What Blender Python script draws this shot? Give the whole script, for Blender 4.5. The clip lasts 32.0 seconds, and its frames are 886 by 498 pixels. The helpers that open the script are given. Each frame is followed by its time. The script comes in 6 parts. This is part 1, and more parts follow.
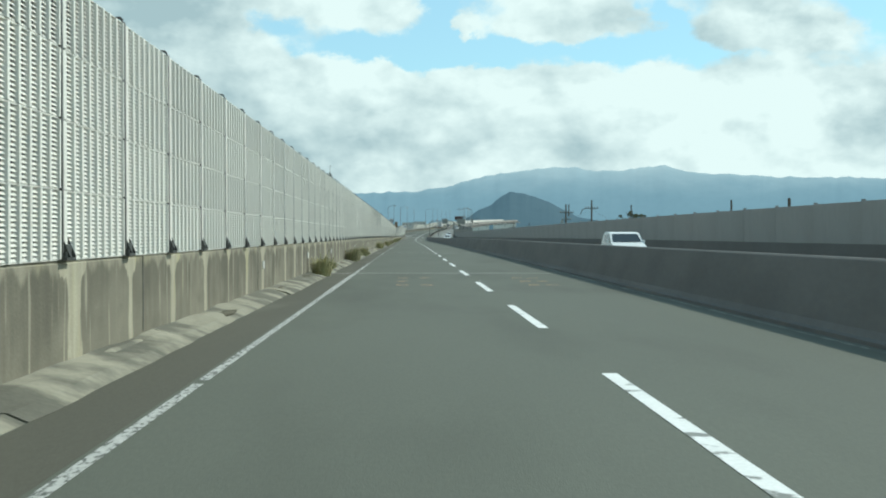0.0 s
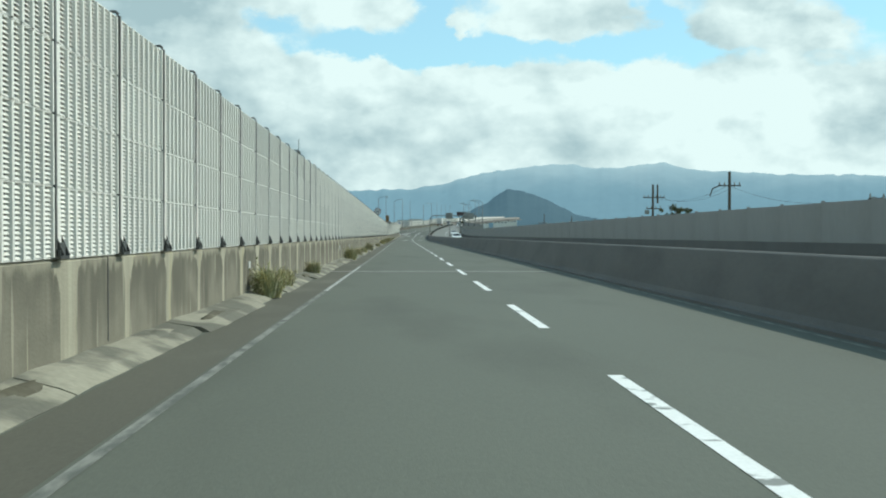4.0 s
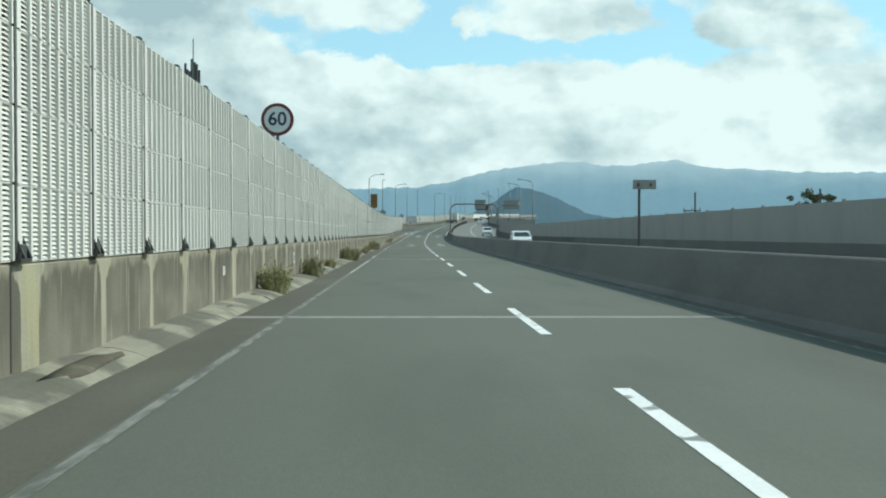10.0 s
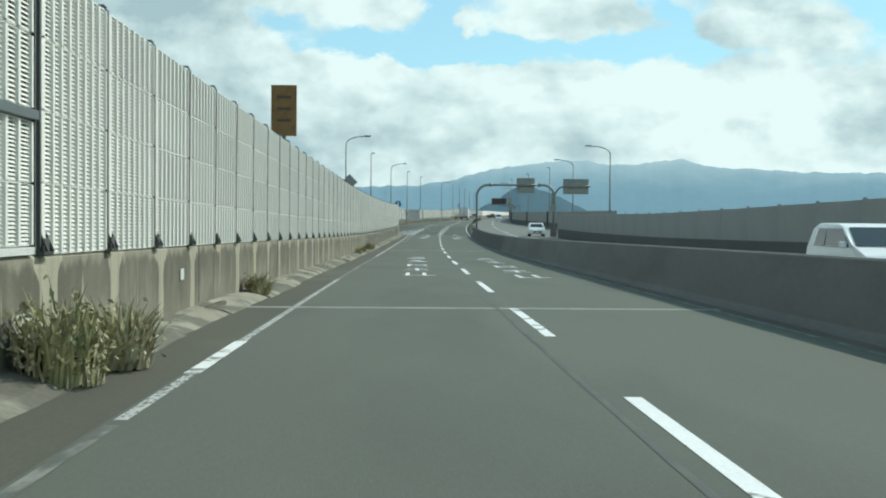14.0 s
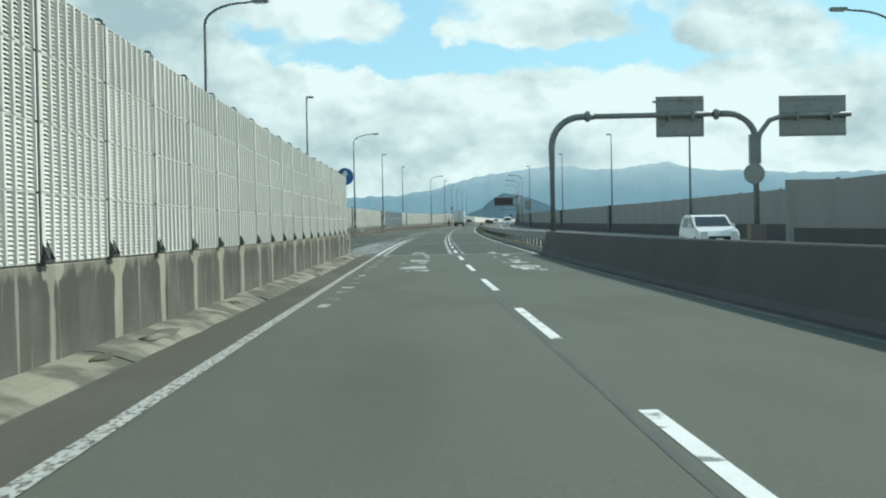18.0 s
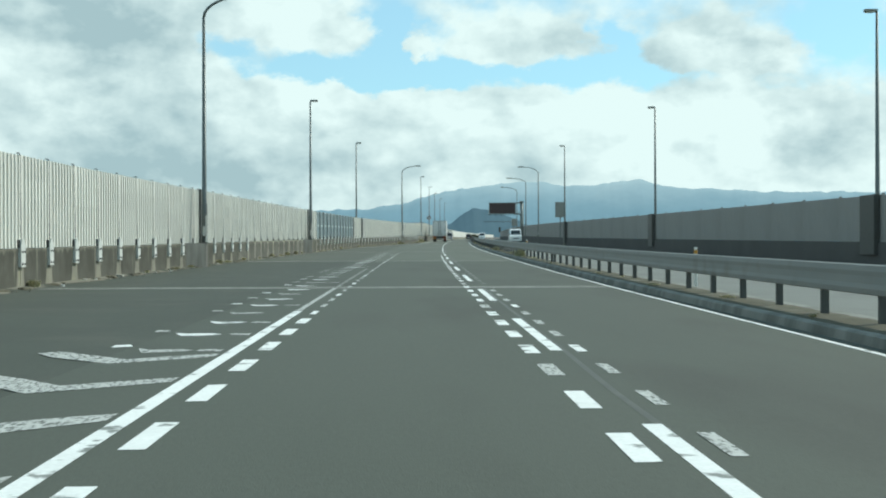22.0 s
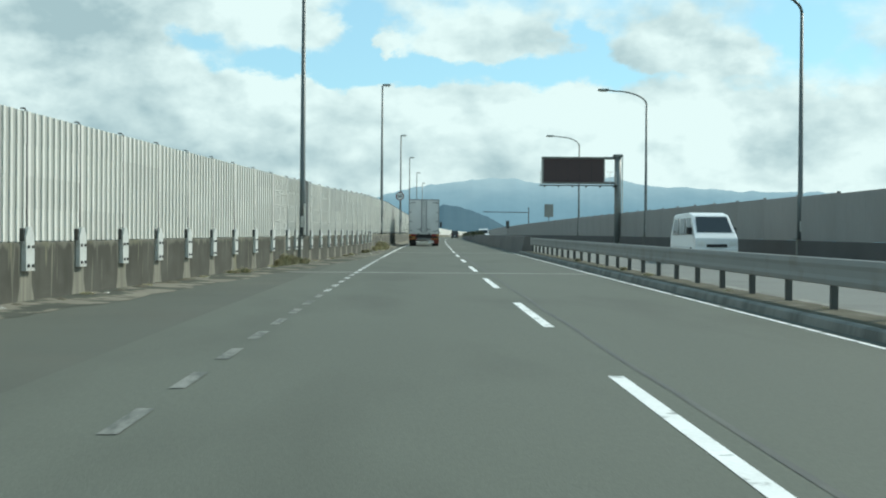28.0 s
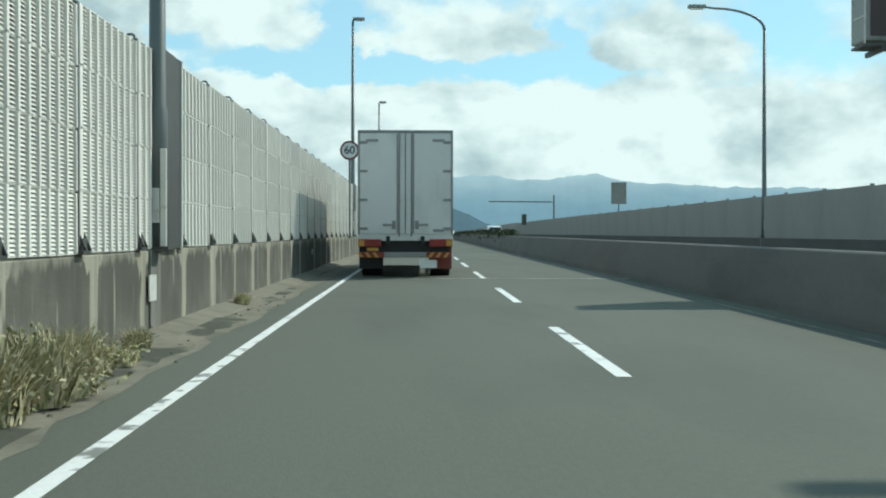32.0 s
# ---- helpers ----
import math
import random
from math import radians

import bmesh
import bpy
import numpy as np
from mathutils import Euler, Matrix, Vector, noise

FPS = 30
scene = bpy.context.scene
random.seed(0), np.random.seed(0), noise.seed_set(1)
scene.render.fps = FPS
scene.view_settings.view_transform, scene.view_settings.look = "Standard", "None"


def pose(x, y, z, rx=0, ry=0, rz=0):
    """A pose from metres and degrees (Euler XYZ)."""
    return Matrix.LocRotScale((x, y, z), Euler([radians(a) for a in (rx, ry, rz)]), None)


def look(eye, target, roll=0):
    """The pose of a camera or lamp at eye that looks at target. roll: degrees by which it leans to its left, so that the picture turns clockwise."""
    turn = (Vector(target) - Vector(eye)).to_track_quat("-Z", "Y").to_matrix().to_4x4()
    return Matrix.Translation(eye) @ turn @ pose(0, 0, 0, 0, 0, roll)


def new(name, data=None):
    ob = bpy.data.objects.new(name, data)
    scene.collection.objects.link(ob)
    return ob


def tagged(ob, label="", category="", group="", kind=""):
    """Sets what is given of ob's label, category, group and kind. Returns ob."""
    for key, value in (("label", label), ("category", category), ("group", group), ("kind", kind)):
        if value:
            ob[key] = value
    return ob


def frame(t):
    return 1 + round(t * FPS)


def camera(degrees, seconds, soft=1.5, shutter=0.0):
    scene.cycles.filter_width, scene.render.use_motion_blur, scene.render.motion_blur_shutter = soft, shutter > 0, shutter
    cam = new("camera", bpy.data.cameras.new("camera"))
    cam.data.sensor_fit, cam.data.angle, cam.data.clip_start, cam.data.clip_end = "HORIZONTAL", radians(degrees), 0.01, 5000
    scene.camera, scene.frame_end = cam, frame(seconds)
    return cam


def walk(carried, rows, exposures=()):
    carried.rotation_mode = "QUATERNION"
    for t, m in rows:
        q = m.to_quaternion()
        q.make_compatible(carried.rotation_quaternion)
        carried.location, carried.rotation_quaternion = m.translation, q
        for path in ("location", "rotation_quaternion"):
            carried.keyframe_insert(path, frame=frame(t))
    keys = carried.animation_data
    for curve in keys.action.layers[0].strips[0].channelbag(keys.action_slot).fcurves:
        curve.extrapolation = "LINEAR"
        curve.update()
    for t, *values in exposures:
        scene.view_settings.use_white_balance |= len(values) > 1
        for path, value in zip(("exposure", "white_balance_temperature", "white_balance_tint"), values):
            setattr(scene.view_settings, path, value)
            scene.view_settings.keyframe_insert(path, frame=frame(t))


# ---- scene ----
# ================= the road's line =================
# Curvature (1e-4 per metre) and grade (per cent) every 40 m along the road from s = -40.
KNOT = np.arange(-40, 801, 40.0)
KAPPA = [-0.13, -0.14, -0.11, 0.31, -0.43, -0.65, 0.47, -0.42, 1.29, 2.88, 2.67, 3.45, 2.49, 2.43, 2.94, 2.9, 2.22, 1.0, 0.95, 0.93, 0.91, 0.9]
GRADE = [-0.666, -0.674, -0.625, -0.709, -0.823, -0.772, -0.834, -0.775, -0.67, -0.647, 0.359, 1.022, 0.838, 1.205, 1.208, 1.315, 1.297, 1.111, 1.034, 0.971, 0.929, 0.909]
SG = np.arange(-60, 1602, 2.0)
_th = np.cumsum(np.interp(SG, KNOT, KAPPA) * 1e-4) * 2
_i0 = int(np.argmin(abs(SG)))
_th -= _th[_i0]
_x = np.cumsum(np.sin(_th)) * 2
_y = np.cumsum(np.cos(_th)) * 2
_z = np.cumsum(np.interp(SG, KNOT, GRADE) * 1e-2) * 2
_x, _y, _z = _x - _x[_i0], _y - _y[_i0], _z - _z[_i0]


def turn_at(s):
    return float(np.interp(s, SG, _th))


def P(s, u, z=0.0):
    """World point s metres along the road, u metres right of the lane line, z over the road."""
    t = turn_at(s)
    return Vector((float(np.interp(s, SG, _x)) + u * math.cos(t), float(np.interp(s, SG, _y)) - u * math.sin(t), float(np.interp(s, SG, _z)) + z))


def M(s, u, z=0.0, spin=0.0):
    """Pose on the road: local y ahead, x right, z up; spin in degrees to the left."""
    return Matrix.Translation(P(s, u, z)) @ Matrix.Rotation(-turn_at(s) + radians(spin), 4, "Z")


# ================= camera =================
LENS = 41.75
PATH = [
    (0, -1.77, -10.21, 1.29, -1.06, -0.08, -1.64),
    (0.5, -1.77, -0.05, 1.22, -1.08, -0.06, -1.73),
    (1, -1.77, 10.09, 1.15, -1.09, 0.02, -1.79),
    (1.5, -1.79, 20.19, 1.09, -1.07, -0.03, -1.88),
    (2, -1.82, 30.25, 1.02, -1.10, -0.07, -1.89),
    (2.5, -1.84, 40.27, 0.96, -1.11, -0.13, -1.89),
    (3, -1.85, 50.24, 0.89, -1.08, -0.15, -1.87),
    (3.5, -1.84, 60.17, 0.83, -1.11, -0.22, -1.87),
    (4, -1.84, 70.07, 0.76, -1.15, -0.11, -1.87),
    (4.5, -1.83, 79.99, 0.69, -1.19, -0.09, -1.86),
    (5, -1.82, 89.93, 0.62, -1.22, -0.11, -1.85),
    (5.5, -1.80, 99.94, 0.54, -1.23, -0.21, -1.84),
    (6, -1.78, 110.03, 0.47, -1.21, -0.15, -1.82),
    (6.5, -1.76, 120.25, 0.38, -1.19, -0.10, -1.83),
    (7, -1.75, 130.51, 0.30, -1.16, -0.15, -1.78),
    (7.5, -1.77, 140.72, 0.22, -1.16, -0.12, -1.74),
    (8, -1.78, 150.80, 0.14, -1.18, -0.17, -1.72),
    (8.5, -1.79, 160.66, 0.06, -1.15, -0.06, -1.69),
    (9, -1.80, 170.53, -0.02, -1.18, 0.03, -1.63),
    (9.5, -1.84, 180.64, -0.10, -1.09, 0.01, -1.61),
    (10, -1.89, 190.85, -0.18, -1.18, -0.10, -1.60),
    (10.5, -1.95, 201.00, -0.26, -1.18, -0.14, -1.55),
    (11, -1.96, 211.12, -0.35, -1.15, -0.08, -1.53),
    (11.5, -1.99, 221.29, -0.43, -1.18, -0.11, -1.54),
    (12, -2.00, 231.38, -0.51, -1.16, -0.28, -1.61),
    (12.5, -2.02, 241.25, -0.59, -1.12, -0.39, -1.56),
    (13, -2.03, 251.12, -0.66, -1.22, -0.58, -1.62),
    (13.5, -2.07, 261.24, -0.74, -1.19, -0.60, -1.59),
    (14, -2.06, 271.45, -0.81, -1.22, -0.47, -1.59),
    (14.5, -1.96, 281.63, -0.88, -1.07, -0.02, -1.55),
    (15, -1.92, 291.79, -0.94, -1.00, 0.03, -1.58),
    (15.5, -1.90, 301.91, -1.01, -0.97, 0.13, -1.68),
    (16, -1.89, 312.01, -1.08, -0.97, 0.33, -1.82),
    (16.5, -1.84, 322.10, -1.14, -0.97, 0.80, -1.99),
    (17, -1.74, 332.18, -1.19, -0.94, 0.96, -2.18),
    (17.5, -1.57, 342.25, -1.20, -0.84, 1.02, -2.29),
    (18, -1.41, 352.35, -1.20, -0.73, 1.06, -2.42),
    (18.5, -1.25, 362.36, -1.17, -0.56, 1.04, -2.57),
    (19, -1.07, 372.32, -1.12, -0.44, 0.81, -2.72),
    (19.5, -0.85, 382.35, -1.05, -0.21, 0.53, -2.90),
    (20, -0.60, 392.40, -0.97, -0.01, 0.33, -3.08),
    (20.5, -0.28, 402.44, -0.87, 0.16, 0.11, -3.31),
    (21, 0.09, 412.48, -0.77, 0.22, 0.31, -3.52),
    (21.5, 0.48, 422.48, -0.68, 0.11, 0.23, -3.76),
    (22, 0.87, 432.48, -0.59, -0.01, 0.19, -3.99),
    (22.5, 1.28, 442.48, -0.50, 0.01, 0.10, -4.06),
    (23, 1.71, 452.45, -0.41, 0.04, 0.15, -4.18),
    (23.5, 2.15, 462.37, -0.31, 0.04, 0.05, -4.29),
    (24, 2.64, 472.28, -0.20, -0.00, -0.04, -4.47),
    (24.5, 3.16, 482.19, -0.08, 0.03, -0.13, -4.67),
    (25, 3.68, 492.01, 0.03, 0.09, -0.20, -4.89),
    (25.5, 4.22, 501.77, 0.15, 0.03, -0.20, -5.04),
    (26, 4.79, 511.63, 0.27, 0.00, -0.11, -5.14),
    (26.5, 5.39, 521.48, 0.39, -0.02, -0.11, -5.22),
    (27, 6.02, 531.25, 0.51, -0.04, -0.17, -5.30),
    (27.5, 6.68, 540.83, 0.63, -0.07, -0.35, -5.41),
    (28, 7.36, 550.12, 0.75, -0.15, -0.46, -5.58),
    (28.5, 8.03, 559.01, 0.87, -0.26, -0.33, -5.74),
    (29, 8.70, 567.60, 0.98, -0.32, -0.44, -5.90),
    (29.5, 9.39, 575.97, 1.09, -0.31, -0.37, -6.09),
    (30, 10.07, 584.16, 1.20, -0.28, -0.50, -6.23),
    (30.5, 10.73, 592.12, 1.30, -0.20, -0.40, -6.29),
    (31, 11.38, 599.89, 1.40, -0.30, -0.46, -6.39),
    (31.5, 11.99, 607.55, 1.50, -0.28, -0.20, -6.46),
    (32, 12.60, 615.12, 1.59, -0.23, -0.04, -6.54)
]
cam = camera(LENS, 32.0, soft=2.0)
walk(cam, [(t, pose(x, y, z, 90 + pitch, roll, yaw)) for t, x, y, z, pitch, roll, yaw in PATH], [(0.0, 0.05, 6300, 1)])

# ================= light =================
SUN_AZ = 60.0   # degrees right of the road's first heading
SUN_EL = 42.5
sun = new("sun", bpy.data.lights.new("sun", "SUN"))
sun.data.energy, sun.data.angle, sun.data.color = 3.5, radians(0.6), (1.0, 0.95, 0.86)
_a, _e = radians(SUN_AZ), radians(SUN_EL)
_to_sun = Vector((math.sin(_a) * math.cos(_e), math.cos(_a) * math.cos(_e), math.sin(_e)))
sun.matrix_world = look((0, 0, 60), Vector((0, 0, 60)) - _to_sun)

world = bpy.data.worlds.new("world")
scene.world = world
world.use_nodes = True
wt = world.node_tree
wt.nodes.clear()


def wn(kind, **kw):
    n = wt.nodes.new(kind)
    for k, v in kw.items():
        if k == "operation":
            n.operation = v
    return n


def wl(a, b):
    wt.links.new(a, b)


def wm(op, a, b=None, c=None, clamp=False):
    n = wt.nodes.new("ShaderNodeMath")
    n.operation, n.use_clamp = op, clamp
    for i, v in enumerate((a, b, c)):
        if v is None:
            continue
        if isinstance(v, (int, float)):
            n.inputs[i].default_value = v
        else:
            wl(v, n.inputs[i])
    return n.outputs[0]


w_out = wn("ShaderNodeOutputWorld")
w_bg = wn("ShaderNodeBackground")
w_sky = wn("ShaderNodeTexSky")
w_sky.sky_type, w_sky.sun_disc = "NISHITA", False
w_sky.sun_elevation, w_sky.sun_rotation = _e, _a
w_sky.air_density, w_sky.dust_density, w_sky.ozone_density = 1.0, 0.6, 1.5
w_co = wn("ShaderNodeTexCoord")
w_sep = wn("ShaderNodeSeparateXYZ")
wl(w_co.outputs["Generated"], w_sep.inputs[0])
sx, sy, sz = w_sep.outputs
w_up = wm("MAXIMUM", sz, 0.0)
w_vec = wn("ShaderNodeCombineXYZ")
wl(sx, w_vec.inputs[0]), wl(sy, w_vec.inputs[1]), wl(wm("MULTIPLY", sz, 1.55), w_vec.inputs[2])


def w_noise(scale, detail, rough, dist, off):
    mp = wn("ShaderNodeMapping")
    mp.inputs["Location"].default_value = off
    wl(w_vec.outputs[0], mp.inputs["Vector"])
    n = wn("ShaderNodeTexNoise")
    n.inputs["Scale"].default_value, n.inputs["Detail"].default_value = scale, detail
    n.inputs["Roughness"].default_value, n.inputs["Distortion"].default_value = rough, dist
    wl(mp.outputs[0], n.inputs["Vector"])
    return n.outputs["Fac"]


# position in the part of the sky ahead: across and up, per unit ahead
w_ahead = wm("MAXIMUM", sy, 0.05)
w_ax, w_az = wm("DIVIDE", sx, w_ahead), wm("DIVIDE", sz, w_ahead)
w_wob = wm("MULTIPLY", wm("SUBTRACT", w_noise(11.0, 6, 0.6, 0.0, (4.2, 1.7, 0.3)), 0.5), 0.16)
w_wob2 = wm("MULTIPLY", wm("SUBTRACT", w_noise(13.0, 6, 0.6, 0.0, (9.2, 3.3, 5.1)), 0.5), 0.08)
w_bx, w_bz = wm("ADD", w_ax, w_wob), wm("ADD", w_az, w_wob2)


def blob(x, z, rx, rz, amount):
    """A soft patch of more or less cloud."""
    a = wm("POWER", wm("DIVIDE", wm("SUBTRACT", w_bx, x), rx), 2.0)
    b = wm("POWER", wm("DIVIDE", wm("SUBTRACT", w_bz, z), rz), 2.0)
    return wm("MULTIPLY", wm("EXPONENT", wm("MULTIPLY", wm("ADD", a, b), -1.0)), amount)


w_big = w_noise(7.0, 6, 0.52, 0.0, (2.0, 0.4, 0.0))
w_fine = w_noise(18.0, 4, 0.5, 0.1, (7.0, 2.0, 1.0))
# the same heaps looked up a little nearer to the sun: their difference shades the side away from it
w_big_s = w_noise(7.0, 6, 0.52, 0.0, (2.022, 0.4, 0.05))
w_fine_s = w_noise(18.0, 4, 0.5, 0.1, (7.008, 2.0, 1.020))
w_relief = wm("ADD", wm("MULTIPLY", wm("SUBTRACT", w_big, w_big_s), 1.0), wm("MULTIPLY", wm("SUBTRACT", w_fine, w_fine_s), 0.5))
w_puff = wm("SUBTRACT", w_noise(34.0, 4, 0.5, 0.2, (5.0, 1.0, 2.0)), w_noise(34.0, 4, 0.5, 0.2, (5.006, 1.0, 2.012)))
w_relief = wm("ADD", w_relief, wm("MULTIPLY", w_puff, 0.4))
w_cov = wm("ADD", wm("MULTIPLY", w_big, 0.8), wm("MULTIPLY", w_fine, 0.42))
# fewer clouds overhead, a closed bank towards the horizon
w_cov = wm("SUBTRACT", wm("ADD", w_cov, 0.05), wm("MULTIPLY", w_up, 0.34))
for patch in ((-0.03, 0.156, 0.075, 0.014, -0.38), (0.055, 0.152, 0.05, 0.012, -0.36), (0.17, 0.162, 0.085, 0.012, -0.36), (0.30, 0.158, 0.07, 0.008, -0.25), (0.22, 0.127, 0.20, 0.012, 0.30), (-0.125, 0.172, 0.04, 0.010, -0.30), (0.03, 0.190, 0.030, 0.018, -0.40), (0.222, 0.188, 0.014, 0.014, -0.30),
              (-0.24, 0.192, 0.12, 0.028, 0.40), (-0.02, 0.196, 0.06, 0.016, 0.34), (-0.14, 0.125, 0.10, 0.035, 0.30), (0.42, 0.185, 0.05, 0.03, -0.3),
              (0.10, 0.115, 0.36, 0.018, 0.30), (0.060, 0.165, 0.010, 0.016, 0.34), (0.14, 0.185, 0.055, 0.018, 0.36), (0.30, 0.175, 0.06, 0.025, 0.22), (0.10, 0.06, 0.6, 0.045, 0.35), (0.33, 0.17, 0.08, 0.03, 0.3)):
    w_cov = wm("ADD", w_cov, blob(*patch))
w_mask = wn("ShaderNodeMapRange")
w_mask.interpolation_type = "SMOOTHSTEP"
w_mask.inputs["From Min"].default_value, w_mask.inputs["From Max"].default_value = 0.44, 0.70
wl(w_cov, w_mask.inputs["Value"])
# shade of the clouds: grey bellies where they are thick
w_sh = wm("ADD", wm("MULTIPLY", w_noise(9.0, 5, 0.55, 0.0, (1.0, 8.0, 3.0)), 1.15), wm("MULTIPLY", w_noise(24.0, 4, 0.5, 0.0, (3.0, 8.0, 1.0)), 0.55))
for patch in ((-0.02, 0.068, 0.22, 0.035, -0.16), (-0.22, 0.125, 0.14, 0.09, -0.15), (-0.22, 0.187, 0.11, 0.028, -0.32), (-0.245, 0.122, 0.03, 0.02, 0.30), (0.345, 0.175, 0.022, 0.016, -0.28), (0.385, 0.092, 0.035, 0.024, -0.32), (0.31, 0.088, 0.02, 0.012, -0.15), (-0.04, 0.098, 0.16, 0.014, -0.12), (-0.16, 0.075, 0.10, 0.03, -0.12),
              (0.20, 0.072, 0.16, 0.018, 0.20), (-0.07, 0.142, 0.09, 0.018, 0.18), (0.25, 0.118, 0.2, 0.014, 0.18), (0.165, 0.183, 0.05, 0.012, -0.1), (0.0, 0.2, 0.05, 0.015, 0.1), (-0.27, 0.09, 0.17, 0.05, -0.14), (0.06, 0.066, 0.30, 0.016, -0.16), (0.16, 0.098, 0.30, 0.012, 0.10)):
    w_sh = wm("ADD", w_sh, blob(*patch))
w_sh = wm("SUBTRACT", wm("ADD", w_sh, w_relief), 0.345)
w_ramp = wn("ShaderNodeValToRGB")
w_ramp.color_ramp.elements[0].position, w_ramp.color_ramp.elements[0].color = 0.0, (0.43, 0.57, 0.615, 1)
w_ramp.color_ramp.elements[1].position, w_ramp.color_ramp.elements[1].color = 0.62, (0.875, 1.0, 1.0, 1)
wl(w_sh, w_ramp.inputs[0])
w_skys = wn("ShaderNodeVectorMath")
w_skys.operation = "MULTIPLY"
w_skys.inputs[1].default_value = (0.095, 0.145, 0.155)
wl(w_sky.outputs[0], w_skys.inputs[0])
w_mix = wn("ShaderNodeMix")
w_mix.data_type = "RGBA"
wl(w_mask.outputs[0], w_mix.inputs["Factor"])
# thin high haze pales the blue
w_thin = wn("ShaderNodeMix")
w_thin.data_type = "RGBA"
w_thin.inputs["Factor"].default_value = 0.48
w_thin.inputs["B"].default_value = (0.60, 0.86, 0.95, 1)
wl(w_skys.outputs[0], w_thin.inputs["A"])
wl(w_thin.outputs["Result"], w_mix.inputs["A"])
wl(w_ramp.outputs[0], w_mix.inputs["B"])
wl(w_mix.outputs["Result"], w_bg.inputs["Color"])
w_bg.inputs["Strength"].default_value = 0.93
wl(w_bg.outputs[0], w_out.inputs[0])

# ================= materials =================
def mat(name, col, rough=0.7, metal=0.0, vary=0.12, scale=3.0, bump=0.0, bscale=40.0, fine=0.06, fscale=60.0, spec=0.4, second=None, sec_lo=0.55, sec_hi=0.7, stretch=(1, 1, 1), per_object=0.0):
    """A surface with variation at two scales: col mottled at `scale`, grain at `fscale`, and stains of `second`."""
    m = bpy.data.materials.new(name)
    m.use_nodes = True
    t = m.node_tree
    b = t.nodes["Principled BSDF"]
    b.inputs["Roughness"].default_value, b.inputs["Metallic"].default_value = rough, metal
    b.inputs["Specular IOR Level"].default_value = spec
    co = t.nodes.new("ShaderNodeTexCoord")
    mp = t.nodes.new("ShaderNodeMapping")
    mp.inputs["Scale"].default_value = stretch
    t.links.new(co.outputs["Object"], mp.inputs["Vector"])

    def noise_at(s, detail=4.0, off=0.0):
        n = t.nodes.new("ShaderNodeTexNoise")
        n.inputs["Scale"].default_value, n.inputs["Detail"].default_value = s, detail
        if off:
            a = t.nodes.new("ShaderNodeVectorMath")
            a.inputs[1].default_value = (off, off * 1.7, off * 0.6)
            t.links.new(mp.outputs[0], a.inputs[0])
            t.links.new(a.outputs[0], n.inputs["Vector"])
        else:
            t.links.new(mp.outputs[0], n.inputs["Vector"])
        return n.outputs["Fac"]

    def math_node(op, a, c):
        n = t.nodes.new("ShaderNodeMath")
        n.operation = op
        for i, v in enumerate((a, c)):
            if isinstance(v, (int, float)):
                n.inputs[i].default_value = v
            else:
                t.links.new(v, n.inputs[i])
        return n.outputs[0]

    k = math_node("ADD", math_node("MULTIPLY", noise_at(scale), 2 * vary), 1 - vary)
    k = math_node("MULTIPLY", k, math_node("ADD", math_node("MULTIPLY", noise_at(fscale, 2.0, 3.1), 2 * fine), 1 - fine))
    if per_object:
        oi = t.nodes.new("ShaderNodeObjectInfo")
        k = math_node("MULTIPLY", k, math_node("ADD", math_node("MULTIPLY", oi.outputs["Random"], 2 * per_object), 1 - per_object))
    base = t.nodes.new("ShaderNodeRGB")
    base.outputs[0].default_value = (*col, 1)
    src = base.outputs[0]
    if second:
        mx = t.nodes.new("ShaderNodeMix")
        mx.data_type = "RGBA"
        mx.inputs["B"].default_value = (*second, 1)
        t.links.new(src, mx.inputs["A"])
        r = t.nodes.new("ShaderNodeMapRange")
        r.inputs["From Min"].default_value, r.inputs["From Max"].default_value = sec_lo, sec_hi
        t.links.new(noise_at(scale * 1.7, 6.0, 7.3), r.inputs["Value"])
        t.links.new(r.outputs[0], mx.inputs["Factor"])
        src = mx.outputs["Result"]
    v = t.nodes.new("ShaderNodeVectorMath")
    v.operation = "SCALE"
    t.links.new(src, v.inputs[0])
    t.links.new(k, v.inputs["Scale"])
    t.links.new(v.outputs[0], b.inputs["Base Color"])
    if bump:
        bp = t.nodes.new("ShaderNodeBump")
        bp.inputs["Strength"].default_value, bp.inputs["Distance"].default_value = bump, 0.01
        t.links.new(noise_at(bscale, 3.0, 1.3), bp.inputs["Height"])
        t.links.new(bp.outputs[0], b.inputs["Normal"])
    return m


def glass(name, tint=(0.6, 0.7, 0.7), alpha=0.4, rough=0.05):
    m = bpy.data.materials.new(name)
    m.use_nodes = True
    t = m.node_tree
    t.nodes.clear()
    o = t.nodes.new("ShaderNodeOutputMaterial")
    tr, gl, mx = t.nodes.new("ShaderNodeBsdfTransparent"), t.nodes.new("ShaderNodeBsdfPrincipled"), t.nodes.new("ShaderNodeMixShader")
    tr.inputs[0].default_value = (*tint, 1)
    gl.inputs["Base Color"].default_value = (*[c * 0.6 for c in tint], 1)
    gl.inputs["Roughness"].default_value = rough
    mx.inputs[0].default_value = alpha
    t.links.new(tr.outputs[0], mx.inputs[1]), t.links.new(gl.outputs[0], mx.inputs[2]), t.links.new(mx.outputs[0], o.inputs[0])
    return m


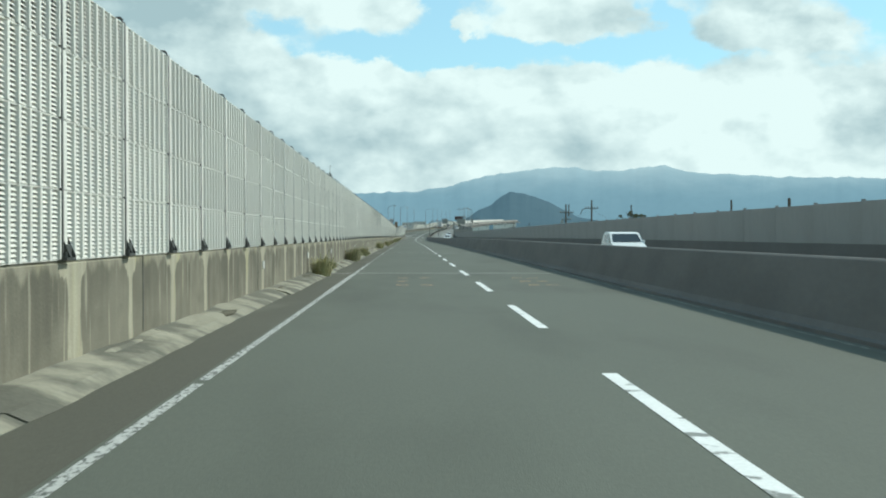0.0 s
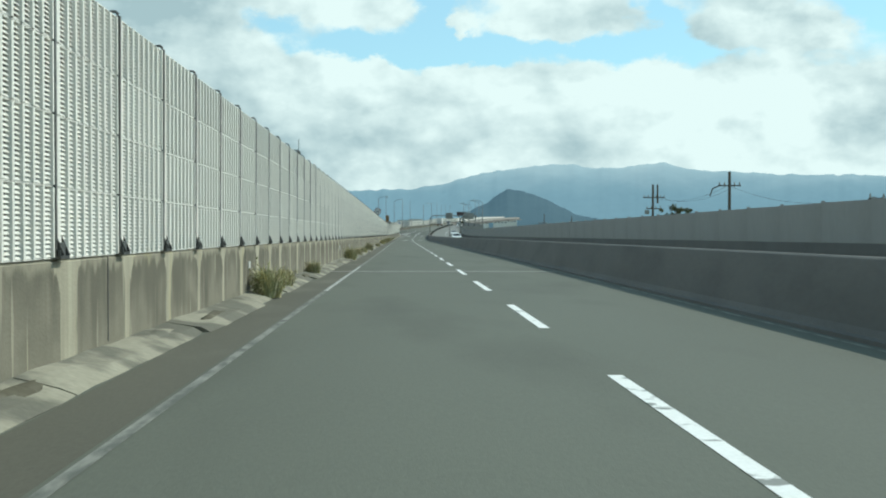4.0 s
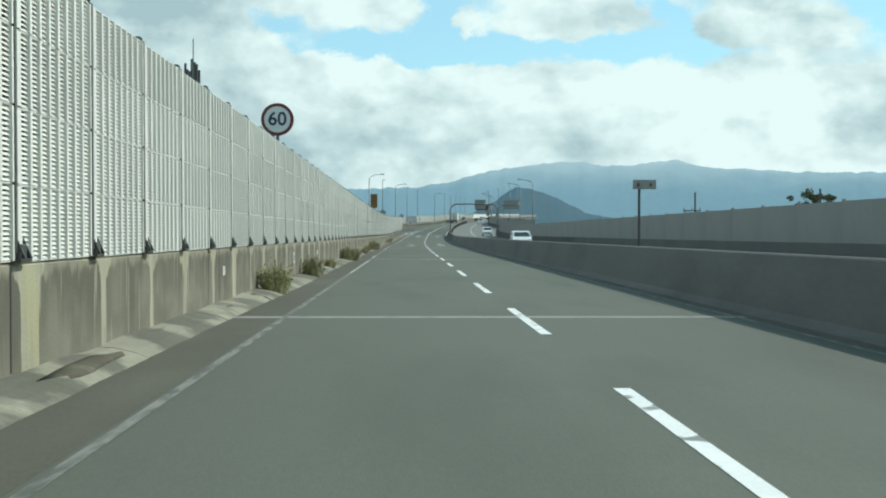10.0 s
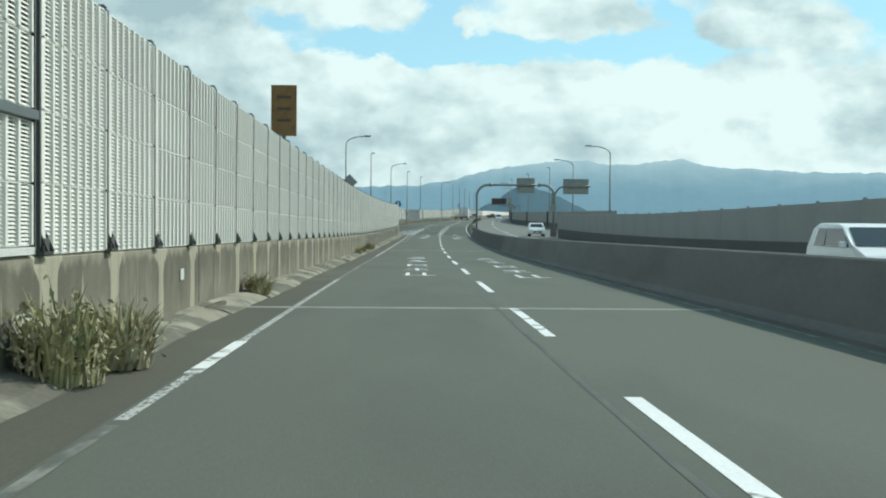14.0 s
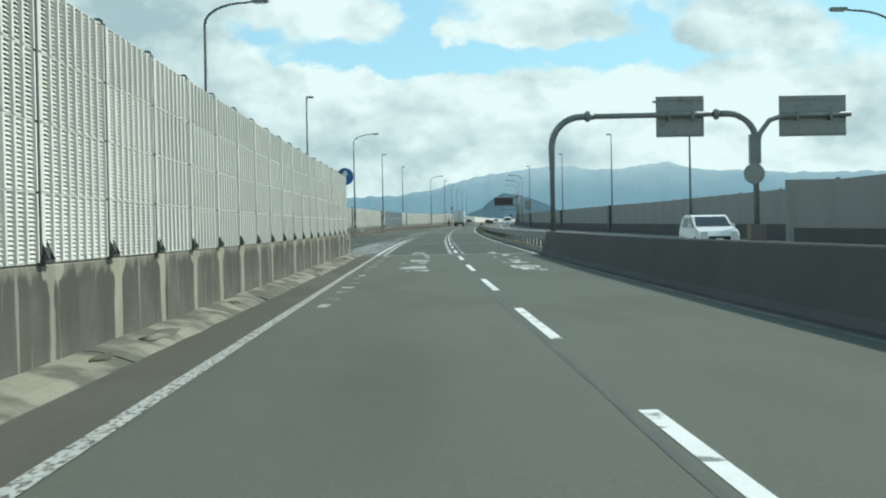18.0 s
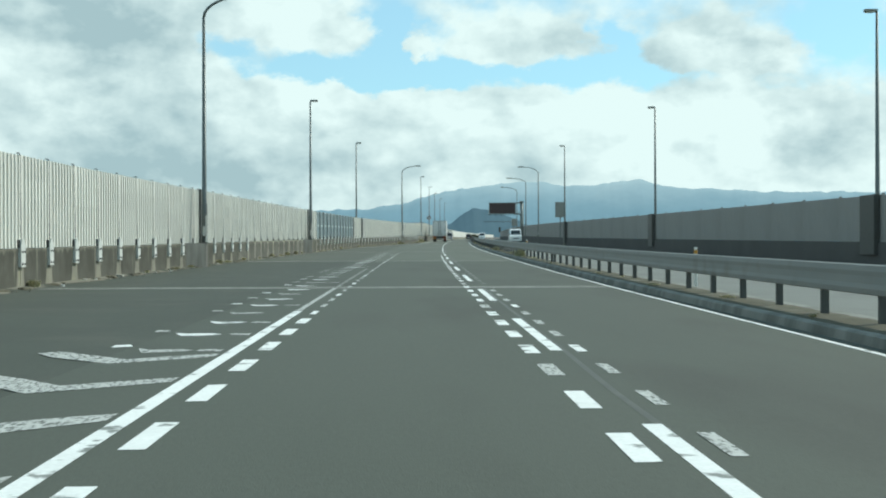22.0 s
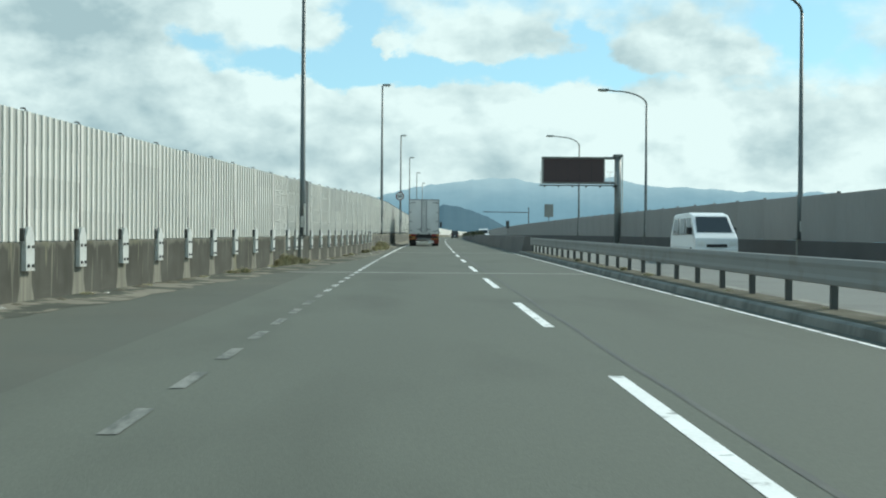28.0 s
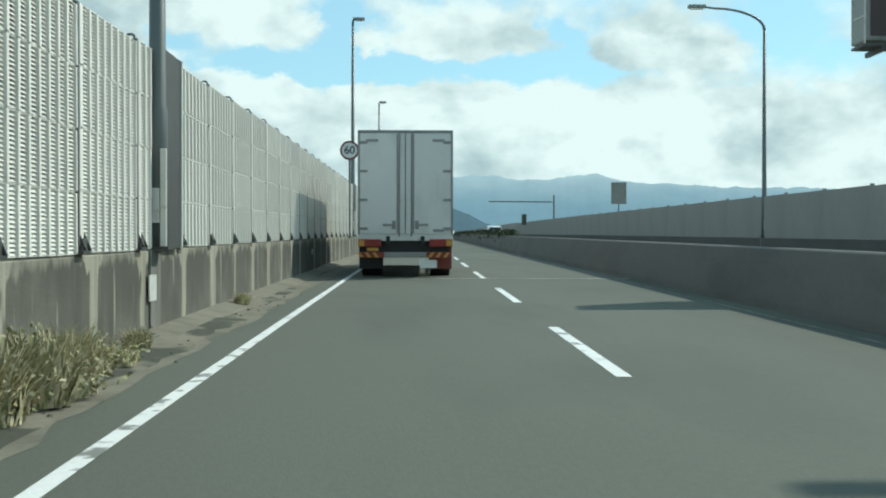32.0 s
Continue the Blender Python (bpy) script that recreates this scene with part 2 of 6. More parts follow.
ASPHALT = mat("asphalt", (0.109, 0.116, 0.093), 0.85, vary=0.13, scale=0.35, bump=0.2, bscale=90, fine=0.13, fscale=45, spec=0.25, second=(0.090, 0.095, 0.076), sec_lo=0.5, sec_hi=0.72, stretch=(1, 0.25, 1))
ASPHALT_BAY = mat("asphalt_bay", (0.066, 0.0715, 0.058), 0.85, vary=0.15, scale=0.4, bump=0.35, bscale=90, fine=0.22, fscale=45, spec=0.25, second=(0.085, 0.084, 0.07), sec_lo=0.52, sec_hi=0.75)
ASPHALT_NEWER = mat("newer_asphalt", (0.079, 0.085, 0.069), 0.85, vary=0.12, scale=0.35, bump=0.2, bscale=90, fine=0.13, fscale=45, spec=0.25, second=(0.067, 0.069, 0.057), sec_lo=0.5, sec_hi=0.72, stretch=(1, 0.25, 1))
ASPHALT_BAY_END = mat("dusty_asphalt", (0.094, 0.099, 0.080), 0.88, vary=0.18, scale=0.3, bump=0.2, bscale=90, fine=0.15, fscale=45, spec=0.25, second=(0.100, 0.101, 0.081), sec_lo=0.5, sec_hi=0.7)
# opposite carriageway: asphalt colour lightened to show the sun on it
ASPHALT_PALE = mat("asphalt_pale", (0.17, 0.173, 0.155), 0.85, vary=0.15, scale=0.3, bump=0.3, bscale=90, fine=0.2, fscale=45, spec=0.25, second=(0.15, 0.148, 0.135), sec_lo=0.5, sec_hi=0.7)
PAINT = mat("road_paint", (0.72, 0.72, 0.69), 0.7, vary=0.12, scale=2.0, fine=0.15, fscale=30, second=(0.20, 0.205, 0.185), sec_lo=0.58, sec_hi=0.64)
PAINT_WORN = mat("worn_road_paint", (0.45, 0.45, 0.42), 0.8, stretch=(1, 0.4, 1), vary=0.2, scale=17.0, fine=0.2, fscale=25, second=(0.098, 0.104, 0.090), sec_lo=0.47, sec_hi=0.62)
PAINT_FAINT = mat("faded_road_paint", (0.215, 0.217, 0.19), 0.8, stretch=(1, 0.25, 1), vary=0.15, scale=5.0, fine=0.2, fscale=25, second=(0.098, 0.104, 0.090), sec_lo=0.40, sec_hi=0.60)
PAINT_ORANGE = mat("orange_road_paint", (0.50, 0.27, 0.11), 0.8, vary=0.2, scale=4.5, fine=0.2, fscale=25, second=(0.12, 0.118, 0.10), sec_lo=0.42, sec_hi=0.60)
JOINT_DARK = mat("worn_joint_concrete", (0.245, 0.245, 0.215), 0.85, vary=0.2, scale=1.5, fine=0.15, second=(0.165, 0.165, 0.143), sec_lo=0.45, sec_hi=0.62)
JOINT = mat("joint_concrete", (0.29, 0.29, 0.26), 0.85, vary=0.2, scale=1.5, fine=0.15, second=(0.20, 0.20, 0.178), sec_lo=0.5, sec_hi=0.65)
RUBBER = mat("joint_rubber", (0.04, 0.04, 0.04), 0.8)
CONCRETE = mat("stained_concrete", (0.235, 0.232, 0.205), 0.85, vary=0.22, scale=0.9, bump=0.3, bscale=30, fine=0.12, fscale=18, spec=0.2, second=(0.15, 0.148, 0.13), sec_lo=0.42, sec_hi=0.62, stretch=(1, 1, 0.22))
CONCRETE_PALE = mat("runoff_concrete", (0.40, 0.385, 0.335), 0.85, vary=0.15, scale=2.0, fine=0.12, fscale=22, spec=0.2, second=(0.27, 0.26, 0.225), sec_lo=0.5, sec_hi=0.7, stretch=(1, 1, 0.2))
GUTTER = mat("gutter_concrete", (0.285, 0.268, 0.207), 0.9, vary=0.28, scale=0.55, bump=0.5, bscale=22, fine=0.2, fscale=14, spec=0.2, second=(0.136, 0.131, 0.104), sec_lo=0.44, sec_hi=0.54)
CONCRETE_R = mat("median_concrete", (0.156, 0.146, 0.134), 0.85, vary=0.2, scale=0.6, fine=0.1, fscale=15, spec=0.2, second=(0.132, 0.124, 0.114), sec_lo=0.45, sec_hi=0.65, stretch=(0.3, 0.3, 1))
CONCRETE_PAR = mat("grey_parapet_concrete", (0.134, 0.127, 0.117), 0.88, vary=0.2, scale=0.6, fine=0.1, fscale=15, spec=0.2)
CONCRETE_OPP = mat("dark_grey_concrete", (0.101, 0.096, 0.090), 0.9, vary=0.2, scale=0.6, fine=0.1, fscale=15, spec=0.2)
DIRT = mat("road_dirt", (0.21, 0.195, 0.155), 0.95, vary=0.25, scale=0.7, fine=0.2, fscale=12, spec=0.1, second=(0.082, 0.085, 0.069), sec_lo=0.47, sec_hi=0.54)
SAND = mat("washed_sand", (0.205, 0.193, 0.152), 0.95, vary=0.2, scale=0.8, bump=0.3, bscale=30, fine=0.2, fscale=14, spec=0.1, second=(0.16, 0.152, 0.122), sec_lo=0.5, sec_hi=0.65)
SOIL = mat("damp_soil", (0.105, 0.096, 0.070), 0.95, vary=0.3, scale=1.2, fine=0.25, fscale=18, spec=0.1, second=(0.15, 0.14, 0.11), sec_lo=0.52, sec_hi=0.66)
SHOULDER = mat("dusty_shoulder", (0.100, 0.096, 0.075), 0.9, vary=0.18, scale=0.4, bump=0.2, bscale=80, fine=0.15, fscale=40, spec=0.2, second=(0.13, 0.125, 0.10), sec_lo=0.52, sec_hi=0.72, stretch=(1, 0.3, 1))
PLATE_WHITE = mat("weathered_plate", (0.55, 0.55, 0.51), 0.6, vary=0.12, scale=6, second=(0.36, 0.34, 0.29), sec_lo=0.55, sec_hi=0.75)
LOUVRE = mat("louvre_paint", (0.75, 0.728, 0.658), 0.5, vary=0.05, scale=1.5, fine=0.05, fscale=8, per_object=0.05, second=(0.58, 0.56, 0.49), sec_lo=0.6, sec_hi=0.8, stretch=(1, 1, 0.3))
# sheet behind the blades, its colour darkened for the shade in the slots
LOUVRE_IN = mat("slot_shade_backing", (0.24, 0.233, 0.21), 0.95)
# unslotted sheet; its mid tone stands for pale blades and shaded slots
SLOT_TONE = mat("slot_tone_sheet", (0.44, 0.435, 0.39), 0.7, vary=0.05, scale=1.5, per_object=0.05)
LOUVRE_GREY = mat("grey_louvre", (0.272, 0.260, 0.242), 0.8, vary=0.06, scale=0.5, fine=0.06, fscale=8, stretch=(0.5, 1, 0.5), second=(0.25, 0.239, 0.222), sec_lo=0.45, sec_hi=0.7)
STEEL_POST = mat("barrier_post_steel", (0.095, 0.095, 0.087), 0.6, 0.2, vary=0.15, scale=5)
PANE_FRAME = mat("pane_frame_paint", (0.42, 0.45, 0.45), 0.55, 0.1, vary=0.1, scale=3, second=(0.33, 0.34, 0.33), sec_lo=0.55, sec_hi=0.75)
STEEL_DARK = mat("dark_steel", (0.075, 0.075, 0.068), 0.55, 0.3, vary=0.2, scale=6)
STEEL_GALV = mat("galvanised_steel", (0.60, 0.60, 0.56), 0.6, 0.0, vary=0.12, scale=5, fine=0.1, second=(0.34, 0.31, 0.26), sec_lo=0.6, sec_hi=0.75)
POLE = mat("lamp_pole_paint", (0.13, 0.145, 0.14), 0.5, 0.3, vary=0.1, scale=2)
GANTRY = mat("gantry_paint", (0.20, 0.215, 0.205), 0.5, 0.3, vary=0.1, scale=2, second=(0.15, 0.15, 0.14), sec_lo=0.55, sec_hi=0.75)
SIGN_BACK = mat("sign_back_alu", (0.26, 0.265, 0.25), 0.5, 0.4, vary=0.1, scale=2, second=(0.18, 0.17, 0.15), sec_lo=0.55, sec_hi=0.75)
SIGN_WHITE = mat("sign_white", (0.72, 0.72, 0.68), 0.5, vary=0.05)
SIGN_RED = mat("sign_red", (0.16, 0.03, 0.03), 0.5, vary=0.1)
SIGN_BLUE = mat("sign_blue", (0.03, 0.13, 0.32), 0.5, vary=0.1)
SIGN_NAVY = mat("sign_numeral", (0.03, 0.035, 0.07), 0.5)
SIGN_BROWN = mat("brown_sign", (0.24, 0.125, 0.04), 0.6, vary=0.15, scale=3, second=(0.18, 0.09, 0.035), sec_lo=0.5, sec_hi=0.7)
VMS_FACE = mat("display_face", (0.060, 0.036, 0.036), 0.4, vary=0.1, scale=8)
RAIL_DARK = mat("rail_post_paint", (0.085, 0.088, 0.08), 0.7, vary=0.15, scale=4)
RAIL = mat("guardrail_paint", (0.265, 0.26, 0.24), 0.7, 0.0, vary=0.1, scale=1.0, second=(0.22, 0.205, 0.175), sec_lo=0.55, sec_hi=0.75)
TRUCK_WHITE = mat("truck_body", (0.62, 0.62, 0.60), 0.4, vary=0.05, scale=1.2, fine=0.04, second=(0.50, 0.50, 0.47), sec_lo=0.5, sec_hi=0.8, stretch=(1, 1, 0.4))
TRUCK_GREY = mat("truck_fittings", (0.25, 0.25, 0.245), 0.45, 0.4)
CHASSIS = mat("chassis_black", (0.025, 0.025, 0.025), 0.6)
TYRE = mat("tyre", (0.02, 0.02, 0.02), 0.9)
LAMP_RED = mat("tail_lamp_red", (0.22, 0.02, 0.015), 0.3)
REFL_RED = mat("reflector_red", (0.21, 0.035, 0.022), 0.4)
REFL_YELLOW = mat("reflector_yellow", (0.48, 0.25, 0.05), 0.4)
CAR_WHITE = mat("white_car_paint", (0.75, 0.75, 0.73), 0.25, vary=0.02)
CAR_GREY = mat("grey_car_paint", (0.36, 0.35, 0.36), 0.3, 0.3, vary=0.03)
CAR_DARK = mat("dark_car_paint", (0.03, 0.035, 0.04), 0.3)
CAR_GLASS = mat("car_glass", (0.02, 0.025, 0.028), 0.08, spec=0.6)
PANE = glass("barrier_pane", (0.62, 0.69, 0.69), 0.5, 0.4)
WEED = mat("weed_leaf", (0.25, 0.255, 0.125), 0.8, vary=0.3, scale=4, per_object=0.2, second=(0.40, 0.36, 0.17), sec_lo=0.48, sec_hi=0.6)
WEED_DRY = mat("dry_weed", (0.50, 0.45, 0.29), 0.85, vary=0.3, scale=4, per_object=0.2, second=(0.22, 0.20, 0.10), sec_lo=0.5, sec_hi=0.62)
HEDGE = mat("hedge_leaf", (0.045, 0.055, 0.025), 0.8, vary=0.3, scale=2)
BARK = mat("bark", (0.10, 0.08, 0.06), 0.9, vary=0.2, scale=8)
TREE_LEAF = mat("tree_leaf", (0.11, 0.12, 0.06), 0.8, vary=0.3, scale=1.5)
GROUND = mat("fields", (0.11, 0.12, 0.06), 0.95, vary=0.3, scale=0.02, fine=0.2, fscale=0.3, second=(0.19, 0.18, 0.14), sec_lo=0.5, sec_hi=0.6)


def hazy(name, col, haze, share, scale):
    """Far land behind haze: a matt surface, with the lit air before it added as a glow of its own."""
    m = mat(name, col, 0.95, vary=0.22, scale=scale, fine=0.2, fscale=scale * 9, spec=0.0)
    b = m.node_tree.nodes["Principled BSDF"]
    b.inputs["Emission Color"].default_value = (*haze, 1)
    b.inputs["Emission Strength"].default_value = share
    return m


FOREST = hazy("haze_glow_forest", (0.035, 0.05, 0.055), (0.12, 0.22, 0.29), 0.55, 0.02)
RIDGE = hazy("haze_glow_ridge", (0.05, 0.075, 0.085), (0.27, 0.43, 0.52), 0.78, 0.004)
# the ridge's haze glow pales upwards, painting in the cloud that lies on it
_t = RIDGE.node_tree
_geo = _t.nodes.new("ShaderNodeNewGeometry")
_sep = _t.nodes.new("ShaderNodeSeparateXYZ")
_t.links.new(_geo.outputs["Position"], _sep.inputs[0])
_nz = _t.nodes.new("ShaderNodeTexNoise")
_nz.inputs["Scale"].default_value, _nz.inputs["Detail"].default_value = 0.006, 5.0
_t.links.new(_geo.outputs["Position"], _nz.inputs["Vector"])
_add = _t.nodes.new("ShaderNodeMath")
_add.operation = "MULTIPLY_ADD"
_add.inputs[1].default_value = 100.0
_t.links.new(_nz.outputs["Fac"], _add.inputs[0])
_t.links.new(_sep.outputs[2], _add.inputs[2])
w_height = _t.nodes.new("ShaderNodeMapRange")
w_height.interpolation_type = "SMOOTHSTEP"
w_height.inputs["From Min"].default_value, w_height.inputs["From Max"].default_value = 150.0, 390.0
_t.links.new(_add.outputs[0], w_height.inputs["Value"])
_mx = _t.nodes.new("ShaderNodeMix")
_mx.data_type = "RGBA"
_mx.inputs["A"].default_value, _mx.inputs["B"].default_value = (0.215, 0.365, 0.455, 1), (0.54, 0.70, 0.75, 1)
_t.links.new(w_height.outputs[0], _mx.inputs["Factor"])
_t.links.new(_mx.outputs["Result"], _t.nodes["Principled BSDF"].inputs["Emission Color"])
SEAM = mat("seam_bitumen", (0.068, 0.070, 0.060), 0.7, vary=0.2, scale=3.0, second=(0.085, 0.087, 0.072), sec_lo=0.45, sec_hi=0.6, stretch=(1, 0.3, 1))
BUILDING = mat("far_wall", (0.6, 0.6, 0.57), 0.8, vary=0.05, scale=0.3)


# ================= building helpers =================
def obj(name, bm, material, parent=None, label="", smooth=False):
    me = bpy.data.meshes.new(name)
    bmesh.ops.recalc_face_normals(bm, faces=bm.faces)
    bm.to_mesh(me)
    bm.free()
    for m in (material if isinstance(material, (list, tuple)) else [material]):
        me.materials.append(m)
    if smooth:
        for f in me.polygons:
            f.use_smooth = True
    ob = new(name, me)
    if parent:
        ob.parent = parent
    if label:
        ob["label"] = label
    return ob


def part(name, bm, material, parent, label="", smooth=False):
    return obj(name, bm, material, parent, label, smooth)


def piece(name, me, parent, m, scale=None):
    """A piece that shares its mesh with others alike."""
    ob = new(name, me)
    ob.parent = parent
    ob.matrix_basis = m @ Matrix.Diagonal((*scale, 1)) if scale else m
    return ob


def mesh_of(name, bm, *materials, smooth=False):
    me = bpy.data.meshes.new(name)
    bmesh.ops.recalc_face_normals(bm, faces=bm.faces)
    bm.to_mesh(me)
    bm.free()
    for m in materials:
        me.materials.append(m)
    if smooth:
        for f in me.polygons:
            f.use_smooth = True
    return me


def thing(name, label, category, m=None, group="", kind=""):
    ob = new(name)
    ob.empty_display_size = 0.2
    if m:
        ob.matrix_basis = m
    return tagged(ob, label, category, group, kind)


def box(bm, x0, x1, y0, y1, z0, z1, bevel=0.0, mi=0):
    r = bmesh.ops.create_cube(bm, size=1, matrix=Matrix.Translation(((x0 + x1) / 2, (y0 + y1) / 2, (z0 + z1) / 2)) @ Matrix.Diagonal((x1 - x0, y1 - y0, z1 - z0, 1)))
    fs = {f for v in r["verts"] for f in v.link_faces}
    for f in fs:
        f.material_index = mi
    if bevel:
        bmesh.ops.bevel(bm, geom=list({e for v in r["verts"] for e in v.link_edges}), offset=bevel, segments=2, affect="EDGES", profile=0.7)
    return bm


def boxed(*a, **k):
    return box(bmesh.new(), *a, **k)


def tube(bm, pts, radii, n=10, mi=0):
    """A tube along points."""
    rings = []
    for i, p in enumerate(pts):
        p = Vector(p)
        d = (Vector(pts[min(i + 1, len(pts) - 1)]) - Vector(pts[max(i - 1, 0)])).normalized()
        a = d.cross(Vector((0, 0, 1)))
        a = a.normalized() if a.length > 1e-4 else Vector((1, 0, 0))
        b = d.cross(a)
        r = radii[i] if isinstance(radii, (list, tuple)) else radii
        rings.append([bm.verts.new(p + (a * math.cos(2 * math.pi * k / n) + b * math.sin(2 * math.pi * k / n)) * r) for k in range(n)])
    for q, w in zip(rings, rings[1:]):
        for k in range(n):
            bm.faces.new((q[k], q[(k + 1) % n], w[(k + 1) % n], w[k])).material_index = mi
    bm.faces.new(rings[0]).material_index = mi
    bm.faces.new(rings[-1]).material_index = mi
    return bm


def disc(bm, r, y0, y1, z=0.0, x=0.0, n=32, mi=0):
    """A flat disc facing along y."""
    a = [bm.verts.new((x + r * math.cos(2 * math.pi * k / n), y0, z + r * math.sin(2 * math.pi * k / n))) for k in range(n)]
    b = [bm.verts.new((v.co.x, y1, v.co.z)) for v in a]
    bm.faces.new(a).material_index = mi
    bm.faces.new(b).material_index = mi
    for k in range(n):
        bm.faces.new((a[k], a[(k + 1) % n], b[(k + 1) % n], b[k])).material_index = mi
    return bm


def sweep(bm, s0, s1, step, section, closed=True, mi=0, caps=True):
    """Sweeps section(s) -> [(u, z), ...] along the road."""
    n = max(2, int(round((s1 - s0) / step)) + 1)
    rings = []
    for i in range(n):
        s = s0 + (s1 - s0) * i / (n - 1)
        rings.append([bm.verts.new(P(s, u, z)) for u, z in section(s)])
    k = len(rings[0])
    for a, b in zip(rings, rings[1:]):
        for j in range(k if closed else k - 1):
            bm.faces.new((a[j], a[(j + 1) % k], b[(j + 1) % k], b[j])).material_index = mi
    if closed and caps:
        bm.faces.new(rings[0]), bm.faces.new(rings[-1])
    return bm


def flat(bm, s0, s1, ua, ub, z=0.004, step=10.0):
    """A thin layer on the road between offsets ua and ub."""
    return sweep(bm, s0, s1, min(step, max(0.5, s1 - s0)), lambda s: ((ua, z), (ub, z)), closed=False)


def lerp(table):
    xs, ys = [a for a, _ in table], [b for _, b in table]
    return lambda s: float(np.interp(s, xs, ys))


# ================= plan =================
BAY = 2.22                       # spacing of the noise barrier's posts
UW = -4.75                       # face of the near barrier
left_u = lerp([(396, -11.4), (465, -11.3), (500, -10.5), (526, -10.0), (555, -9.0), (570, -7.8), (584, -6.65), (598, -5.55), (611, -4.9), (630, -4.75), (1600, -4.75)])
left_top = lerp([(396, 3.3), (465, 3.3), (500, 3.22), (526, 3.18), (555, 3.12), (570, 3.05), (584, 3.0), (598, 2.95), (611, 3.1), (625, 3.25), (640, 3.4), (1600, 3.4)])
right_u = lerp([(-60, 12.6), (396.9, 12.6), (397.1, 18.9), (460, 18.9), (481, 17.9), (520, 15.7), (557, 13.1), (600, 12.8), (1600, 12.8)])
right_top = lerp([(-60, 2.32), (340, 2.36), (390, 2.62), (396.9, 2.62), (397.1, 2.95), (481, 2.95), (520, 2.8), (557, 2.64), (650, 2.7), (1600, 2.8)])

# ================= ground, road =================
bm = bmesh.new()
for (a, b, c, d) in ((-5000, 5000, -1500, 5000),):
    bmesh.ops.create_grid(bm, x_segments=60, y_segments=60, size=1, matrix=Matrix.Translation(((a + b) / 2, (c + d) / 2, -9)) @ Matrix.Diagonal(((b - a) / 2, (d - c) / 2, 1, 1)))
ground = tagged(obj("ground", bm, GROUND), "flat grassy fields far below the elevated road", "ground", kind="structure")

road = tagged(obj("road", sweep(bmesh.new(), -60, 1500, 4, lambda s: ((UW + 0.02, 0), (4.0, 0), (4.0, -0.6), (UW + 0.02, -0.6))), ASPHALT),
              "worn grey asphalt carriageway with two lanes", "road", kind="structure")
road_bay = tagged(obj("road_bay", sweep(bmesh.new(), 394, 490.7, 4, lambda s: ((left_u(s) - 0.3, -0.003), (UW + 0.02, -0.003), (UW + 0.02, -0.6), (left_u(s) - 0.3, -0.6))), ASPHALT_BAY),
                  "dark newer asphalt of the lay-by", "road", kind="structure")
road_bay_end = tagged(obj("road_bay_end", sweep(bmesh.new(), 490.7, 640, 4, lambda s: ((left_u(s) - 0.3, -0.003), (UW + 0.02, -0.003), (UW + 0.02, -0.6), (left_u(s) - 0.3, -0.6))), ASPHALT_BAY_END),
                      "worn asphalt at the narrowing end of the lay-by", "road", kind="structure")
road_far = tagged(obj("road_opposite", sweep(bmesh.new(), -60, 1500, 4, lambda s: ((4.0, -0.003), (right_u(s) + 0.3, -0.003), (right_u(s) + 0.3, -0.6), (4.0, -0.6))), ASPHALT_PALE),
                  "grey asphalt of the opposite carriageway", "road", kind="structure")

part("surfacing", flat(bmesh.new(), 402.6, 490.6, UW + 0.03, 3.5, z=0.0015), ASPHALT_NEWER, road, "newer darker asphalt")

# lane dashes of 5 m every 10 m, each a piece of paint on the road
for k in range(-3, 100):
    part("lane_dash", flat(bmesh.new(), 10 * k - 5, 10 * k, -0.075, 0.06, step=2.5), PAINT, road)
for k in range(-3, 90):
    part("lane_dash", flat(bmesh.new(), 10 * k - 2, 10 * k + 3, 8.35, 8.5, step=2.5), PAINT, road_far)
rng = random.Random(4)
s = -30.0
while s < 404:                    # the near edge line, worn into stretches
    n = rng.uniform(6, 22)
    part("edge_line", flat(bmesh.new(), s, min(405, s + n), -3.545, -3.455), PAINT_WORN if s < 30 else rng.choice([PAINT_WORN, PAINT_FAINT, PAINT_FAINT]), road)
    s += n + rng.uniform(0.0, 0.6)
for a, b in ((14, 26), (64, 66.5), (189.3, 192.4), (281.3, 284.2), (241, 242.5), (243, 243.7), (252, 254.2), (327.5, 341.8), (343, 402)):
    part("edge_line", flat(bmesh.new(), a, b, -3.57, -3.43, z=0.007), PAINT if a in (189.3, 281.3, 252) else PAINT_WORN, road)
part("edge_line", flat(bmesh.new(), 403, 452, -3.57, -3.43, z=0.006), PAINT, road)
part("edge_line", flat(bmesh.new(), 452.2, 461, -3.55, -3.45, z=0.006), PAINT_WORN, road)
for a, b in ((461.8, 463.4), (466.9, 468.9), (506.4, 510.3)):
    part("edge_line", flat(bmesh.new(), a, b, -3.54, -3.45, z=0.006), PAINT_WORN, road)
part("edge_line", flat(bmesh.new(), 462, 478, -3.55, -3.45, z=0.006), PAINT_FAINT, road)
part("edge_line", flat(bmesh.new(), 603, 1200, -3.56, -3.44, z=0.006), PAINT, road)
part("edge_line", flat(bmesh.new(), -30, 400, 3.14, 3.21), PAINT_FAINT, road)
part("edge_line", flat(bmesh.new(), 400, 618, 3.25, 3.33), PAINT, road)
part("edge_line", flat(bmesh.new(), 618, 1200, 3.27, 3.33), PAINT_FAINT, road)
